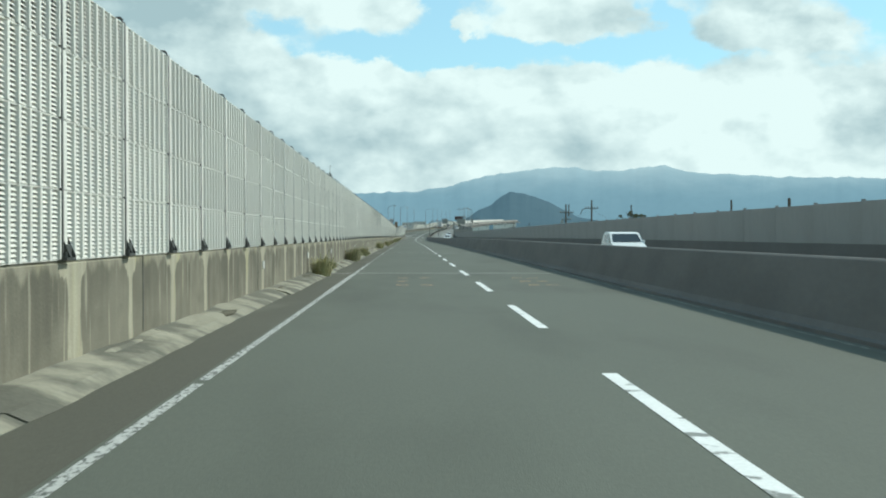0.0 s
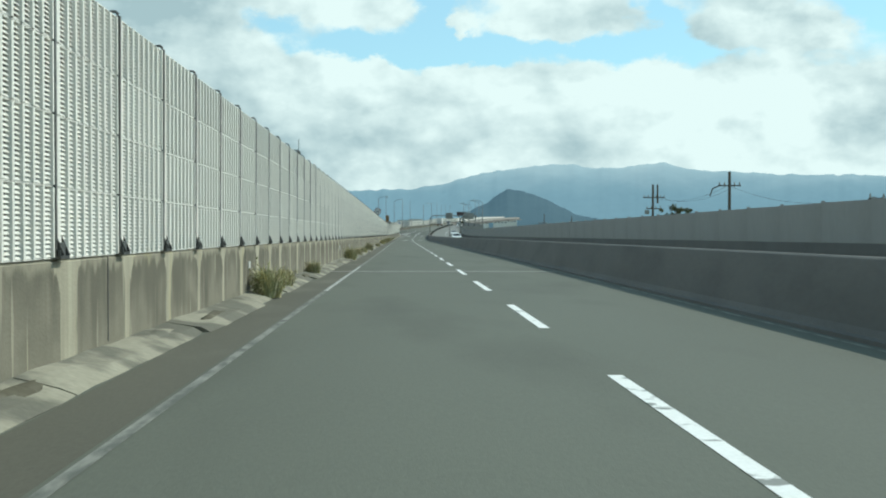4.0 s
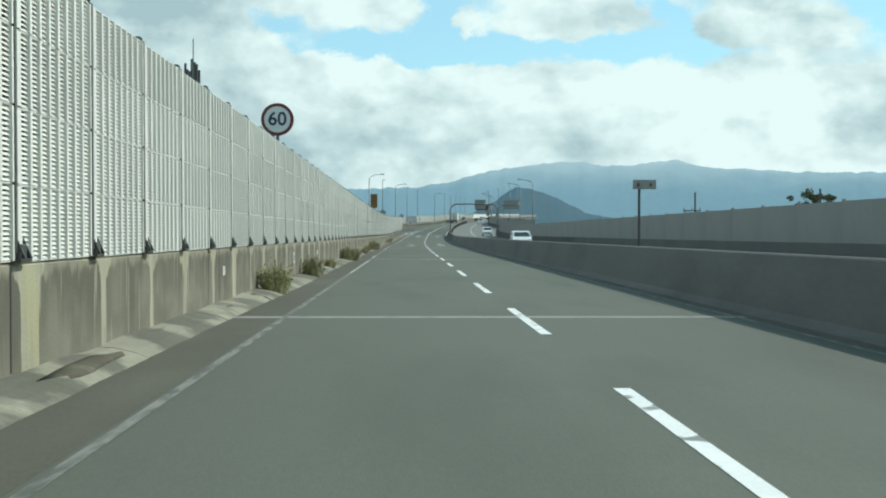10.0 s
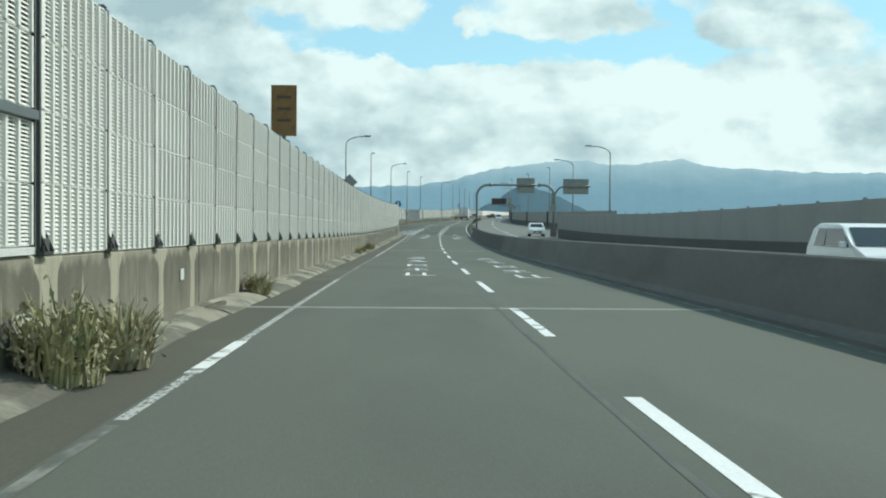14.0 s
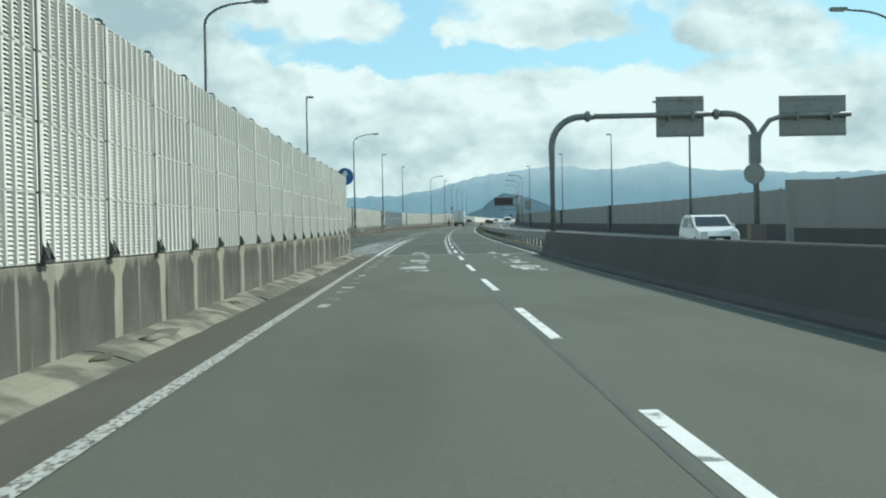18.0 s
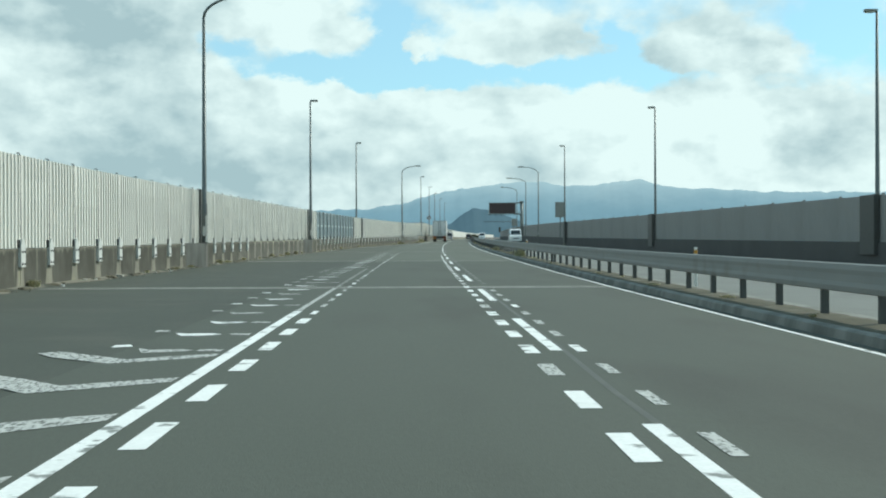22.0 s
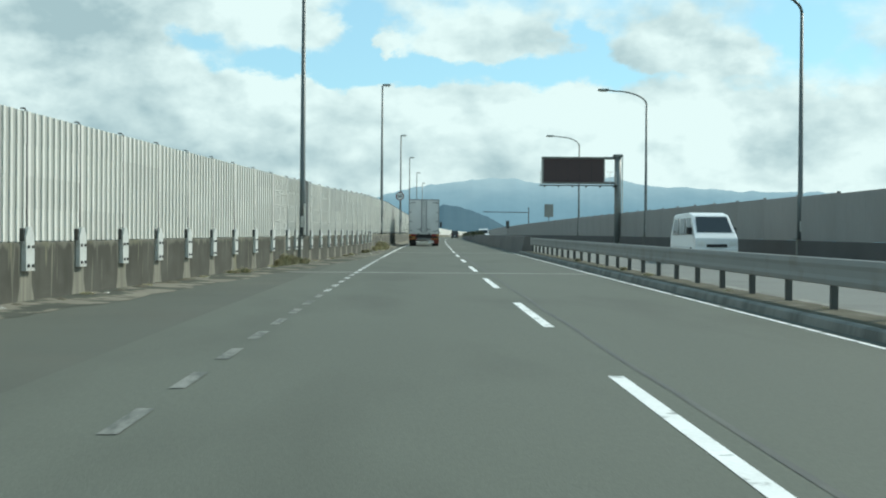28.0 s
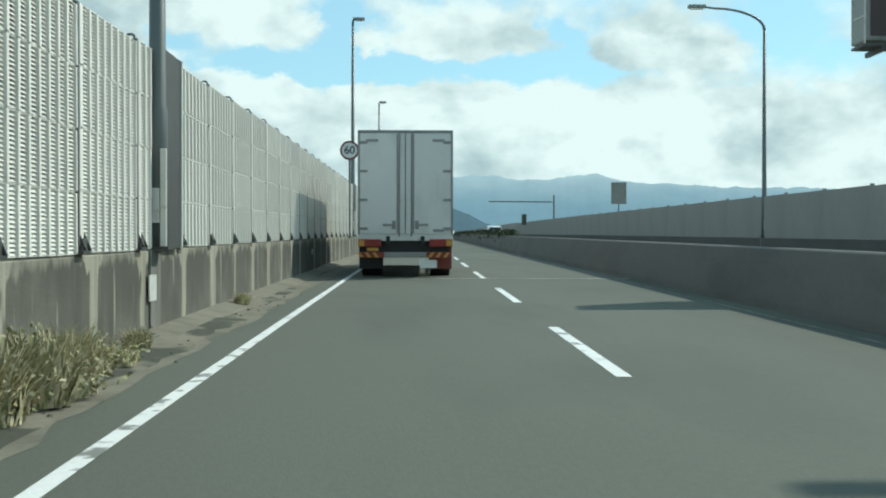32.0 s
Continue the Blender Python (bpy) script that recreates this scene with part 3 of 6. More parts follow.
for k in range(56):               # short blocks beside the edge line of the lay-by
    s = 403.2 + 2.0 * k
    w = 0.08 if k < 24 else 0.048
    part("edge_block", flat(bmesh.new(), s, s + (1.0 if k < 24 else 0.85), -3.19 - w, -3.19 + w, z=0.006), PAINT if k < 24 or k % 3 == 0 else PAINT_WORN, road)
for k in range(23):               # and along the lay-by's far end
    s = 557.1 + 2.0 * k
    part("edge_block", flat(bmesh.new(), s, s + 1.0, -3.575, -3.45, z=0.006), PAINT if k > 12 else (PAINT_WORN if k > 7 else PAINT_FAINT), road)
for k in range(52):               # blocks on both sides of the lane line
    s = 402.7 + 2.0 * k
    part("lane_block", flat(bmesh.new(), s, s + 0.95, -0.37 if k < 26 else -0.335, -0.21, z=0.006), PAINT if k % 5 else PAINT_WORN, road)
    part("lane_block", flat(bmesh.new(), s + 0.15, s + 0.95, 0.20, 0.31, z=0.006), PAINT_FAINT if k > 28 else (PAINT if k % 4 == 1 else PAINT_WORN), road)


def outline_paint(name, pts, material, parent, z=0.006):
    """A flat patch of paint from its outline (s, u)."""
    bm = bmesh.new()
    bm.faces.new([bm.verts.new(P(s, u, z)) for s, u in pts])
    return part(name, bm, material, parent)


def chevron(s, worn, rng):
    """A bent white bar of the hatched area: thin at the edge line, broad at its bend, with the tip swept on."""
    j = lambda k=0.06: rng.uniform(-k, k)
    top = [(s + 0.02, -3.62), (s - 0.22 + j(), -4.05), (s - 0.52 + j(), -4.50 + j()), (s - 0.05 + j(), -4.98), (s + 0.36 + j(), -5.38)]
    low = [(s + 0.10 + j(), -5.58), (s - 0.28 + j(), -5.28 + j()), (s - 1.0 + j(), -4.58 + j()), (s - 0.74 + j(), -4.16), (s - 0.30, -3.62)]
    bm = bmesh.new()
    a, b = [bm.verts.new(P(q, u, 0.006)) for q, u in top], [bm.verts.new(P(q, u, 0.006)) for q, u in reversed(low)]
    for i in range(4):
        bm.faces.new((a[i], a[i + 1], b[i + 1], b[i]))
    return part("hatch_bar", bm, worn, road_bay)


rng = random.Random(8)
for k in range(19):
    chevron(406.5 + 2.13 * k, PAINT if k < 15 else PAINT_WORN, rng)
for k in range(33):               # further on only the broad middles of the bars are left
    s = 445.2 + 2.13 * k
    f = min(1.0, max(0.0, (s - 465) / 38))
    u0, u1 = -4.50 + 0.24 * f + rng.uniform(-0.05, 0.05), -4.0 + 0.30 * f + rng.uniform(-0.06, 0.06)
    j = lambda: rng.uniform(-0.05, 0.05)
    outline_paint("hatch_bar", [(s + 0.02 + j(), u1), (s + 0.14 + j(), (u0 + u1) / 2 + 0.1), (s + 0.10 + j(), u0 + 0.08), (s + 0.30 + j(), u0 - 0.10), (s + 0.04 + j(), u0 - 0.04), (s - 0.24 + j(), u0 + 0.06), (s - 0.20 + j(), u0 + 0.2), (s - 0.12 + j(), u1 - 0.12)], PAINT if k % 3 else PAINT_WORN, road_bay)
    if s < 478 and k % 5 != 2:
        outline_paint("hatch_bar", [(s + 0.45 + j(), -4.74), (s + 0.72 + j(), -4.82), (s + 0.66 + j(), -4.98), (s + 0.42 + j(), -4.96)], PAINT_WORN if k % 2 else PAINT, road_bay)
    if k in (0, 1, 2, 4, 9, 16, 17):
        outline_paint("hatch_bar", [(s + 0.1, -3.64), (s + 0.16 + j(), -3.9), (s - 0.06 + j(), -3.92), (s - 0.12, -3.64)], PAINT_WORN, road_bay)


rng = random.Random(12)
for k in range(16):               # traces of older paint beside the edge line
    s, u = 371 + 2.0 * k + rng.uniform(-0.2, 0.2), -3.18 + rng.uniform(-0.03, 0.05)
    part("paint_trace", flat(bmesh.new(), s, s + rng.uniform(0.5, 0.9), u, u + rng.uniform(0.16, 0.28), z=0.0055, step=0.3), PAINT_FAINT if k % 3 else PAINT_WORN, road)


# painted words on both lanes, too worn to read: bars of their size
def worn_word(s0, u0, bars):
    for k, (ds, length, du, wide) in enumerate(bars):
        part("painted_bar", flat(bmesh.new(), s0 + ds, s0 + ds + length, u0 + du, u0 + du + wide, z=0.006 + 0.001 * (k % 3), step=0.5), PAINT if k % 3 else PAINT_WORN, road)


SIGN_A = [(0, 0.35, 0.05, 0.9), (0, 2.2, 0.12, 0.12), (0.2, 2.0, 0.6, 0.12), (4.2, 0.3, 0.0, 0.85), (5.6, 0.3, 0.1, 0.7), (4.2, 2.0, 0.4, 0.12), (9.0, 0.3, 0.05, 0.8), (10.2, 0.3, 0.2, 0.6), (9.0, 2.0, 0.1, 0.12), (9.0, 2.0, 0.7, 0.12), (15.0, 0.35, 0.1, 0.75), (16.5, 0.3, 0.2, 0.5), (15, 2.5, 0.45, 0.13), (20, 0.4, 0.0, 0.8), (22, 0.4, 0.15, 0.6)]
WORD_NEAR = [(385.6, 0.4, -1.96, 0.14), (385.6, 0.3, -1.67, 0.27), (385.5, 0.5, -1.4, 0.14), (387.3, 1.1, -2.15, 0.09), (388.0, 0.3, -2.07, 0.7), (387.4, 0.3, -2.04, 0.66), (387.2, 1.0, -1.42, 0.12), (388.7, 0.3, -1.99, 0.64), (389.3, 0.2, -1.84, 0.48), (391.9, 0.6, -2.2, 0.12), (392.0, 0.5, -1.62, 0.32), (393.9, 0.5, -1.9, 0.64), (394.6, 1.5, -1.66, 0.17), (395.2, 0.4, -1.47, 0.22), (395.1, 0.4, -1.92, 0.26), (398.9, 0.5, -2.21, 0.09), (398.4, 0.8, -1.36, 0.15), (400.9, 1.0, -1.46, 0.18)]
WORD_FAR = [(385.0, 0.2, 1.45, 0.42), (384.8, 0.3, 1.85, 0.21), (385.4, 0.9, 1.42, 0.19), (388.3, 0.5, 1.25, 0.73), (387.6, 0.5, 1.46, 0.66), (387.1, 0.7, 1.97, 0.14), (386.4, 0.6, 1.89, 0.15), (386.5, 0.4, 1.3, 0.54), (387.5, 0.7, 1.27, 0.14), (386.6, 0.9, 1.22, 0.14), (385.7, 0.5, 1.7, 0.11), (391.0, 0.4, 1.55, 0.53), (391.1, 0.6, 1.25, 0.18), (392.5, 0.5, 1.56, 0.34), (391.7, 1.0, 1.71, 0.17), (394.0, 0.5, 1.62, 0.2), (393.9, 0.3, 1.91, 0.15), (396.8, 0.5, 2.08, 0.11), (397.1, 1.0, 1.28, 0.12), (399.6, 1.2, 1.78, 0.26)]
worn_word(303.6, -1.95, SIGN_A)
worn_word(302.5, 1.15, SIGN_A)
worn_word(0, 0, WORD_NEAR)
worn_word(0, 0, WORD_FAR)
worn_word(0, 0, [(406.7, 0.5, -1.93, 0.53), (405.7, 0.3, -1.97, 0.58), (404.7, 0.2, -1.99, 0.53), (403.4, 0.3, -2.0, 0.52), (403.7, 1.0, -2.02, 0.09), (403.7, 1.0, -1.56, 0.09)])
worn_word(0, 0, [(406.2, 0.3, 1.53, 0.21), (404.4, 0.3, 1.43, 0.35), (403.8, 0.6, 1.56, 0.09), (403.6, 0.2, 1.49, 0.17), (402.8, 0.3, 1.38, 0.46)])
for u0 in (-2.1, -1.5, 1.15, 1.6):   # orange survey marks
    for s in (18.0, 20.3, 22.7):
        if not (u0 == -1.5 and s == 20.3):
            part("survey_mark", flat(bmesh.new(), s, s + 0.35, u0, u0 + 0.30, z=0.006, step=0.3), PAINT_ORANGE, road)

# bitumen seams along the lane joint
for a, b, u0, u1 in ((255, 341, -0.24, -0.30), (343, 402, -0.17, -0.14), (403, 461, -0.10, 0.12), (522, 583, 0.24, 0.30), (584, 614, 0.30, 0.22)):
    part("road_seam", sweep(bmesh.new(), a, b, 1.5, lambda s: tuple((u0 + (u1 - u0) * (s - a) / (b - a) + 0.05 * noise.noise(Vector((s * 0.3, a, 0))) + d, 0.003) for d in (-0.03, 0.03)), closed=False), SEAM, road)

# expansion joints across the deck
for s in (27.0, 69.0, 108.0, 168.0, 208.0, 247.4, 290.0, 342.3, 402.5, 431.0, 461.2, 490.7, 522.5, 553.0, 583.7, 614.6, 645.0, 676.0, 706.0):
    lo = UW + 0.05 if s < 402 or s > 630 else left_u(s) + 0.3
    big = s in (342.3, 402.5, 461.2)
    for d in (-0.42, 0.05) if big else (-0.2,):
        part("joint_strip", flat(bmesh.new(), s + d, s + d + 0.37, lo + 0.3, 3.7, z=0.003, step=0.4), JOINT_DARK if big else JOINT, road)
    part("joint_seal", flat(bmesh.new(), s - 0.03, s + 0.03, lo + 0.3, 3.7, z=0.008, step=0.4), SEAM if big else JOINT, road)

# ================= noise barrier beside the near lane =================
def stained(name, base, dark, pale, pitch, top, straight=False):
    """Old concrete: pale runs below each post, dark streaks from the coping between; x of the UV runs along the wall, y up."""
    m = bpy.data.materials.new(name)
    m.use_nodes = True
    t = m.node_tree
    b = t.nodes["Principled BSDF"]
    b.inputs["Roughness"].default_value, b.inputs["Specular IOR Level"].default_value = 0.9, 0.2

    def mn(op, *a, clamp=False):
        n = t.nodes.new("ShaderNodeMath")
        n.operation, n.use_clamp = op, clamp
        for i, v in enumerate(a):
            if isinstance(v, (int, float)):
                n.inputs[i].default_value = v
            else:
                t.links.new(v, n.inputs[i])
        return n.outputs[0]

    def step(v, lo, hi):
        r = t.nodes.new("ShaderNodeMapRange")
        r.interpolation_type = "SMOOTHSTEP"
        r.inputs["From Min"].default_value, r.inputs["From Max"].default_value = lo, hi
        t.links.new(v, r.inputs["Value"])
        return r.outputs[0]

    uv = t.nodes.new("ShaderNodeUVMap")
    sp = t.nodes.new("ShaderNodeSeparateXYZ")
    t.links.new(uv.outputs[0], sp.inputs[0])
    x, z = sp.outputs[0], sp.outputs[1]

    def nz(kx, kz, detail=4.0, seed=0.0):
        c = t.nodes.new("ShaderNodeCombineXYZ")
        t.links.new(mn("MULTIPLY", x, kx), c.inputs[0])
        t.links.new(mn("MULTIPLY", z, kz), c.inputs[1])
        c.inputs[2].default_value = seed
        n = t.nodes.new("ShaderNodeTexNoise")
        n.inputs["Scale"].default_value, n.inputs["Detail"].default_value = 1.0, detail
        t.links.new(c.outputs[0], n.inputs["Vector"])
        return n.outputs["Fac"]

    drift = 0.0 if straight else mn("MULTIPLY", mn("SUBTRACT", nz(0.5, 0.0, 1, 21.0), 0.5), 0.36)
    side = mn("ABSOLUTE", mn("SUBTRACT", mn("FRACT", mn("ADD", mn("ADD", mn("DIVIDE", x, pitch), drift), 0.5 if straight else 0.32)), 0.5))
    side = mn("MULTIPLY", side, pitch)
    wide = mn("ADD", mn("MULTIPLY", mn("POWER", step(z, top * 0.62, top * 1.02), 2.0), 0.26), mn("ADD", mn("ADD", mn("MULTIPLY", mn("SUBTRACT", nz(10.0, 0.9, 4, 2.0), 0.5), 0.34), mn("MULTIPLY", mn("SUBTRACT", nz(4.0, 2.2, 3, 7.0), 0.5), 0.16)), mn("MULTIPLY", mn("SUBTRACT", nz(0.62, 0.0, 2, 5.0), 0.42), 1.15)))
    if straight:
        wide = mn("ADD", 0.20, mn("ADD", mn("MULTIPLY", mn("SUBTRACT", nz(9.0, 0.8, 3, 2.0), 0.5), 0.10), mn("MULTIPLY", step(z, top * 0.35, 0.0), 0.08)))
    run = step(mn("SUBTRACT", side, mn("ADD", wide, 0.03)), 0.022, -0.022)
    run = mn("MAXIMUM", run, mn("MULTIPLY", step(nz(6.5, 0.5, 3, 12.0), 0.60, 0.70), 0.75))
    run = mn("MAXIMUM", run, mn("MULTIPLY", step(mn("ADD", z, mn("MULTIPLY", mn("SUBTRACT", nz(3.5, 0.1, 3, 15.0), 0.5), 0.5)), top * 0.86, top * 0.97), 0.55))
    drip = mn("ADD", mn("ADD", mn("MULTIPLY", nz(4.0, 0.35, 4, 9.0), 0.4), mn("MULTIPLY", nz(1.1, 0.6, 3, 3.0), 0.7)), mn("MULTIPLY", z, 0.26))
    dark_f = mn("MULTIPLY", step(drip, 0.55, 0.82), mn("SUBTRACT", 1.0, mn("MULTIPLY", step(z, top * 0.9, top * 1.0), 0.35)))
    low = step(nz(1.1, 2.0, 4, 4.0), 0.4, 0.65)
    grain = mn("ADD", 0.86, mn("MULTIPLY", nz(35, 35, 3, 1.0), 0.28))
    mott = mn("ADD", 0.78, mn("MULTIPLY", nz(1.3, 1.3, 5, 6.0), 0.44))

    def mixc(f, a, c):
        mx = t.nodes.new("ShaderNodeMix")
        mx.data_type = "RGBA"
        t.links.new(f, mx.inputs["Factor"])
        for key, v in (("A", a), ("B", c)):
            if isinstance(v, tuple):
                mx.inputs[key].default_value = (*v, 1)
            else:
                t.links.new(v, mx.inputs[key])
        return mx.outputs["Result"]

    c = mixc(low, base, tuple(0.5 * (p + q) for p, q in zip(base, dark)))
    c = mixc(dark_f, c, dark)
    tone = mixc(step(nz(7.0, 0.35, 4, 31.0), 0.40, 0.62), pale, tuple(0.62 * p + 0.38 * q for p, q in zip(pale, base)))
    tone = mixc(mn("MULTIPLY", step(nz(1.6, 0.5, 3, 27.0), 0.55, 0.7), 0.6), tone, (pale[0] * 0.98, pale[1] * 0.97, pale[2] * 0.72))
    c = mixc(mn("MULTIPLY", run, 0.9), c, tone)
    v = t.nodes.new("ShaderNodeVectorMath")
    v.operation = "SCALE"
    t.links.new(c, v.inputs[0])
    t.links.new(mn("MULTIPLY", grain, mott), v.inputs["Scale"])
    t.links.new(v.outputs[0], b.inputs["Base Color"])
    bp = t.nodes.new("ShaderNodeBump")
    bp.inputs["Strength"].default_value, bp.inputs["Distance"].default_value = 0.35, 0.01
    t.links.new(nz(30, 30, 3, 8.0), bp.inputs["Height"])
    t.links.new(bp.outputs[0], b.inputs["Normal"])
    return m


WALL_STAIN = stained("streaked_parapet", (0.215, 0.200, 0.153), (0.130, 0.121, 0.093), (0.42, 0.39, 0.295), BAY, 1.0)
WALL_SOOTY = stained("sooty_parapet", (0.145, 0.140, 0.117), (0.095, 0.092, 0.077), (0.38, 0.36, 0.285), BAY, 1.0)
WALL_BLOCK = stained("lay_by_parapet", (0.110, 0.106, 0.087), (0.078, 0.075, 0.060), (0.29, 0.275, 0.22), BAY, 1.0, True)


def parapet(name, s0, s1, uf, top, material, parent, posts=(), thick=0.36):
    """Concrete parapet with its coping, as a sweep with lengths in its UV map."""
    bm = bmesh.new()
    uvl = bm.loops.layers.uv.new("UVMap")
    n = max(2, int((s1 - s0) / 2.0) + 1)
    rings = []
    for i in range(n):
        s = s0 + (s1 - s0) * i / (n - 1)
        f, h = uf(s), top(s)
        rings.append([(bm.verts.new(P(s, f + du, z)), s, z) for du, z in ((0, -0.3), (0, h - 0.03), (-0.03, h), (-thick, h), (-thick, -0.5))])
    along = (lambda s: float(np.interp(s, posts, [BAY * i + 31 * posts[0] for i in range(len(posts))])) - 31 * posts[0] + BAY * round(posts[0])) if len(posts) else (lambda s: s)
    info = {v: (along(s), z) for r in rings for v, s, z in r}
    for a, b in zip(rings, rings[1:]):
        for j in range(4):
            bm.faces.new((a[j][0], a[j + 1][0], b[j + 1][0], b[j][0]))
    for r in (rings[0], rings[-1]):
        bm.faces.new([v for v, _, _ in r])
    for f in bm.faces:
        for lo in f.loops:
            lo[uvl].uv = info[lo.vert]
    return part(name, bm, material, parent)


def louvre_panel(wide, high):
    """A metal panel: rails, upright ribs, and slanting blades over a backing coloured dark as slot shade. Local x
    along, y out to the road, z up.
    """
    bm = bmesh.new()
    w = wide / 2
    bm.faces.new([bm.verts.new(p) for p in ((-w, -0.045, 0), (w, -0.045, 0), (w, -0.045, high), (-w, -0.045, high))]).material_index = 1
    for z0, z1 in ((0.0, 0.008), (high - 0.009, high - 0.002)):
        box(bm, -w, w, -0.045, -0.006, z0, z1)
    cols, rib, near = 8, 0.066, 0.115
    pitch = (wide - near - 0.035) / cols
    edges = [(-w, -w + 0.05)] + [(-w + 0.035 + pitch * i - rib / 2 + 0.01, -w + 0.035 + pitch * i + rib / 2 + 0.01) for i in range(1, cols)] + [(w - near, w)]
    for x0, x1 in edges:
        vs = [bm.verts.new(p) for p in ((x0, -0.035, 0.01), (x0 + 0.004, 0.013, 0.01), (x1 - 0.012, 0.013, 0.01), (x1, -0.035, 0.01))]
        vt = [bm.verts.new((v.co.x, v.co.y, high - 0.011)) for v in vs]
        for k in range(3):
            bm.faces.new((vs[k], vs[k + 1], vt[k + 1], vt[k]))
    blades = 15
    step = (high - 0.026) / blades
    for i in range(blades):
        z = 0.014 + step * i
        bm.faces.new([bm.verts.new(p) for p in ((-w, -0.006, z), (w, -0.006, z), (w, -0.022, z + step * 0.60), (-w, -0.022, z + step * 0.60))])
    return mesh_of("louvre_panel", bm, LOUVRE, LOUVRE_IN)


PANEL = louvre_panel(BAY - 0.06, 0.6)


def ribbed_panel(wide, high):
    """A simpler panel for walls that stay far off: upright ribs before a plain sheet toned for shaded slots."""
    bm = bmesh.new()
    w = wide / 2
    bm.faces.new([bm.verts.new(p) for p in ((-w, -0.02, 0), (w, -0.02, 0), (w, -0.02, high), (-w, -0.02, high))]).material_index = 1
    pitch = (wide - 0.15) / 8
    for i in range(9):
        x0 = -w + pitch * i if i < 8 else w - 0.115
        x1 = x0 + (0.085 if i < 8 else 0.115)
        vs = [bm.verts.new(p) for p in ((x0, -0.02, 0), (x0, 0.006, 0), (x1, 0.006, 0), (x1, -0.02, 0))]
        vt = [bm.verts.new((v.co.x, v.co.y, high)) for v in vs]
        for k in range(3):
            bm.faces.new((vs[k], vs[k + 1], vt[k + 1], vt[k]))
    return mesh_of("louvre_panel", bm, LOUVRE, SLOT_TONE)


PANEL_PLAIN = ribbed_panel(BAY - 0.06, 0.6)
bm = boxed(-0.02, 0.02, -0.16, 0.0, 0, 2.43)
tube(bm, [(0, -0.03, 2.42), (0, -0.03, 2.455), (0, -0.05, 2.475), (0, -0.11, 2.475)], [0.017, 0.017, 0.016, 0.014], 6)
POST = mesh_of("barrier_post", bm, STEEL_POST)
POST_PALE = mesh_of("barrier_post", boxed(-0.05, 0.05, -0.16, 0.03, 0, 2.46), PANE_FRAME)
bm = boxed(-0.13, 0.13, -0.14, 0.03, 0, 0.03)
for x in (-0.075, 0.075):
    vs = [(x - 0.012, -0.02, 0.03), (x - 0.012, 0.05, 0.03), (x - 0.012, -0.02, 0.19)]
    a = [bm.verts.new(p) for p in vs]
    b = [bm.verts.new((p[0] + 0.024, p[1], p[2])) for p in vs]
    bm.faces.new(a), bm.faces.new(b)
    for i in range(3):
        bm.faces.new((a[i], a[(i + 1) % 3], b[(i + 1) % 3], b[i]))
box(bm, -0.07, 0.07, -0.06, 0.015, 0.02, 0.14, 0.015)
for x in (-0.1, 0.1):
    tube(bm, [(x, 0.005, 0.03), (x, 0.005, 0.075)], 0.018, 6)
BRACKET = mesh_of("post_bracket", bm, STEEL_DARK)
bm = bmesh.new()
pts = [(-0.16, 0.0), (0.16, 0.0), (0.16, 0.54), (0.06, 0.70), (-0.06, 0.70), (-0.16, 0.54)]
a, b = [bm.verts.new((x, 0.075, z)) for x, z in pts], [bm.verts.new((x, 0.0, z)) for x, z in pts]
bm.faces.new(a), bm.faces.new(b)
for i in range(6):
    bm.faces.new((a[i], a[(i + 1) % 6], b[(i + 1) % 6], b[i]))
PLATE = mesh_of("post_plate", bm, STEEL_GALV)
bm = bmesh.new()
pts = [(-0.04, 0.0), (0.05, 0.0), (0.05, 0.20), (-0.01, 0.20), (-0.04, 0.08)]
a, b = [bm.verts.new((0.03 - x * 0.3, x, z)) for x, z in pts], [bm.verts.new((-0.03 - x * 0.3, x, z)) for x, z in pts]
bm.faces.new(a), bm.faces.new(b)
for i in range(5):
    bm.faces.new((a[i], a[(i + 1) % 5], b[(i + 1) % 5], b[i]))
GUSSET = mesh_of("gusset", bm, STEEL_DARK)
BOLT = mesh_of("bolt", tube(bmesh.new(), [(0, 0.07, 0), (0, 0.10, 0)], 0.028, 6), STEEL_DARK)


def wall_pose(s, u, z, facing):
    """Pose on a wall that faces the road: local y out to the road."""
    return M(s, u, z, -90 if facing > 0 else 90)


def slope_pose(s, uf, z, half):
    """Pose of a bay between two posts on a wall whose offset changes along the road."""
    a, b = P(s - half, uf(s - half), z), P(s + half, uf(s + half), z)
    d = (b - a).normalized()
    m = Matrix(((-d.x, d.y, 0), (-d.y, -d.x, 0), (0, 0, 1))).to_4x4()
    sh = Matrix.Identity(4)
    sh[2][0] = -(b.z - a.z) / max(1e-6, math.hypot(b.x - a.x, b.y - a.y))
    return Matrix.Translation((a + b) / 2) @ m @ sh, (b - a).length


def posts_between(anchors, pitch):
    """Post positions: even bays between the posts at the ends of each length."""
    anchors = [a + 0.1 for a in anchors]
    out = [anchors[0]]
    for a, b in zip(anchors, anchors[1:]):
        n = max(1, int(round((b - a) / pitch)))
        out += [a + (b - a) * (i + 1) / n for i in range(n)]
    return out


NEAR_POSTS = posts_between((-31.12, 19.48, 26.15, 39.01, 60.71, 69.61, 75.45, 118.74, 140.93, 160.76, 178.42, 180.02, 199.82, 221.8, 241.64, 259.29, 261.07, 278.44, 281.06, 294.02, 342.21, 362.21, 382.02, 401.86), 2.2)
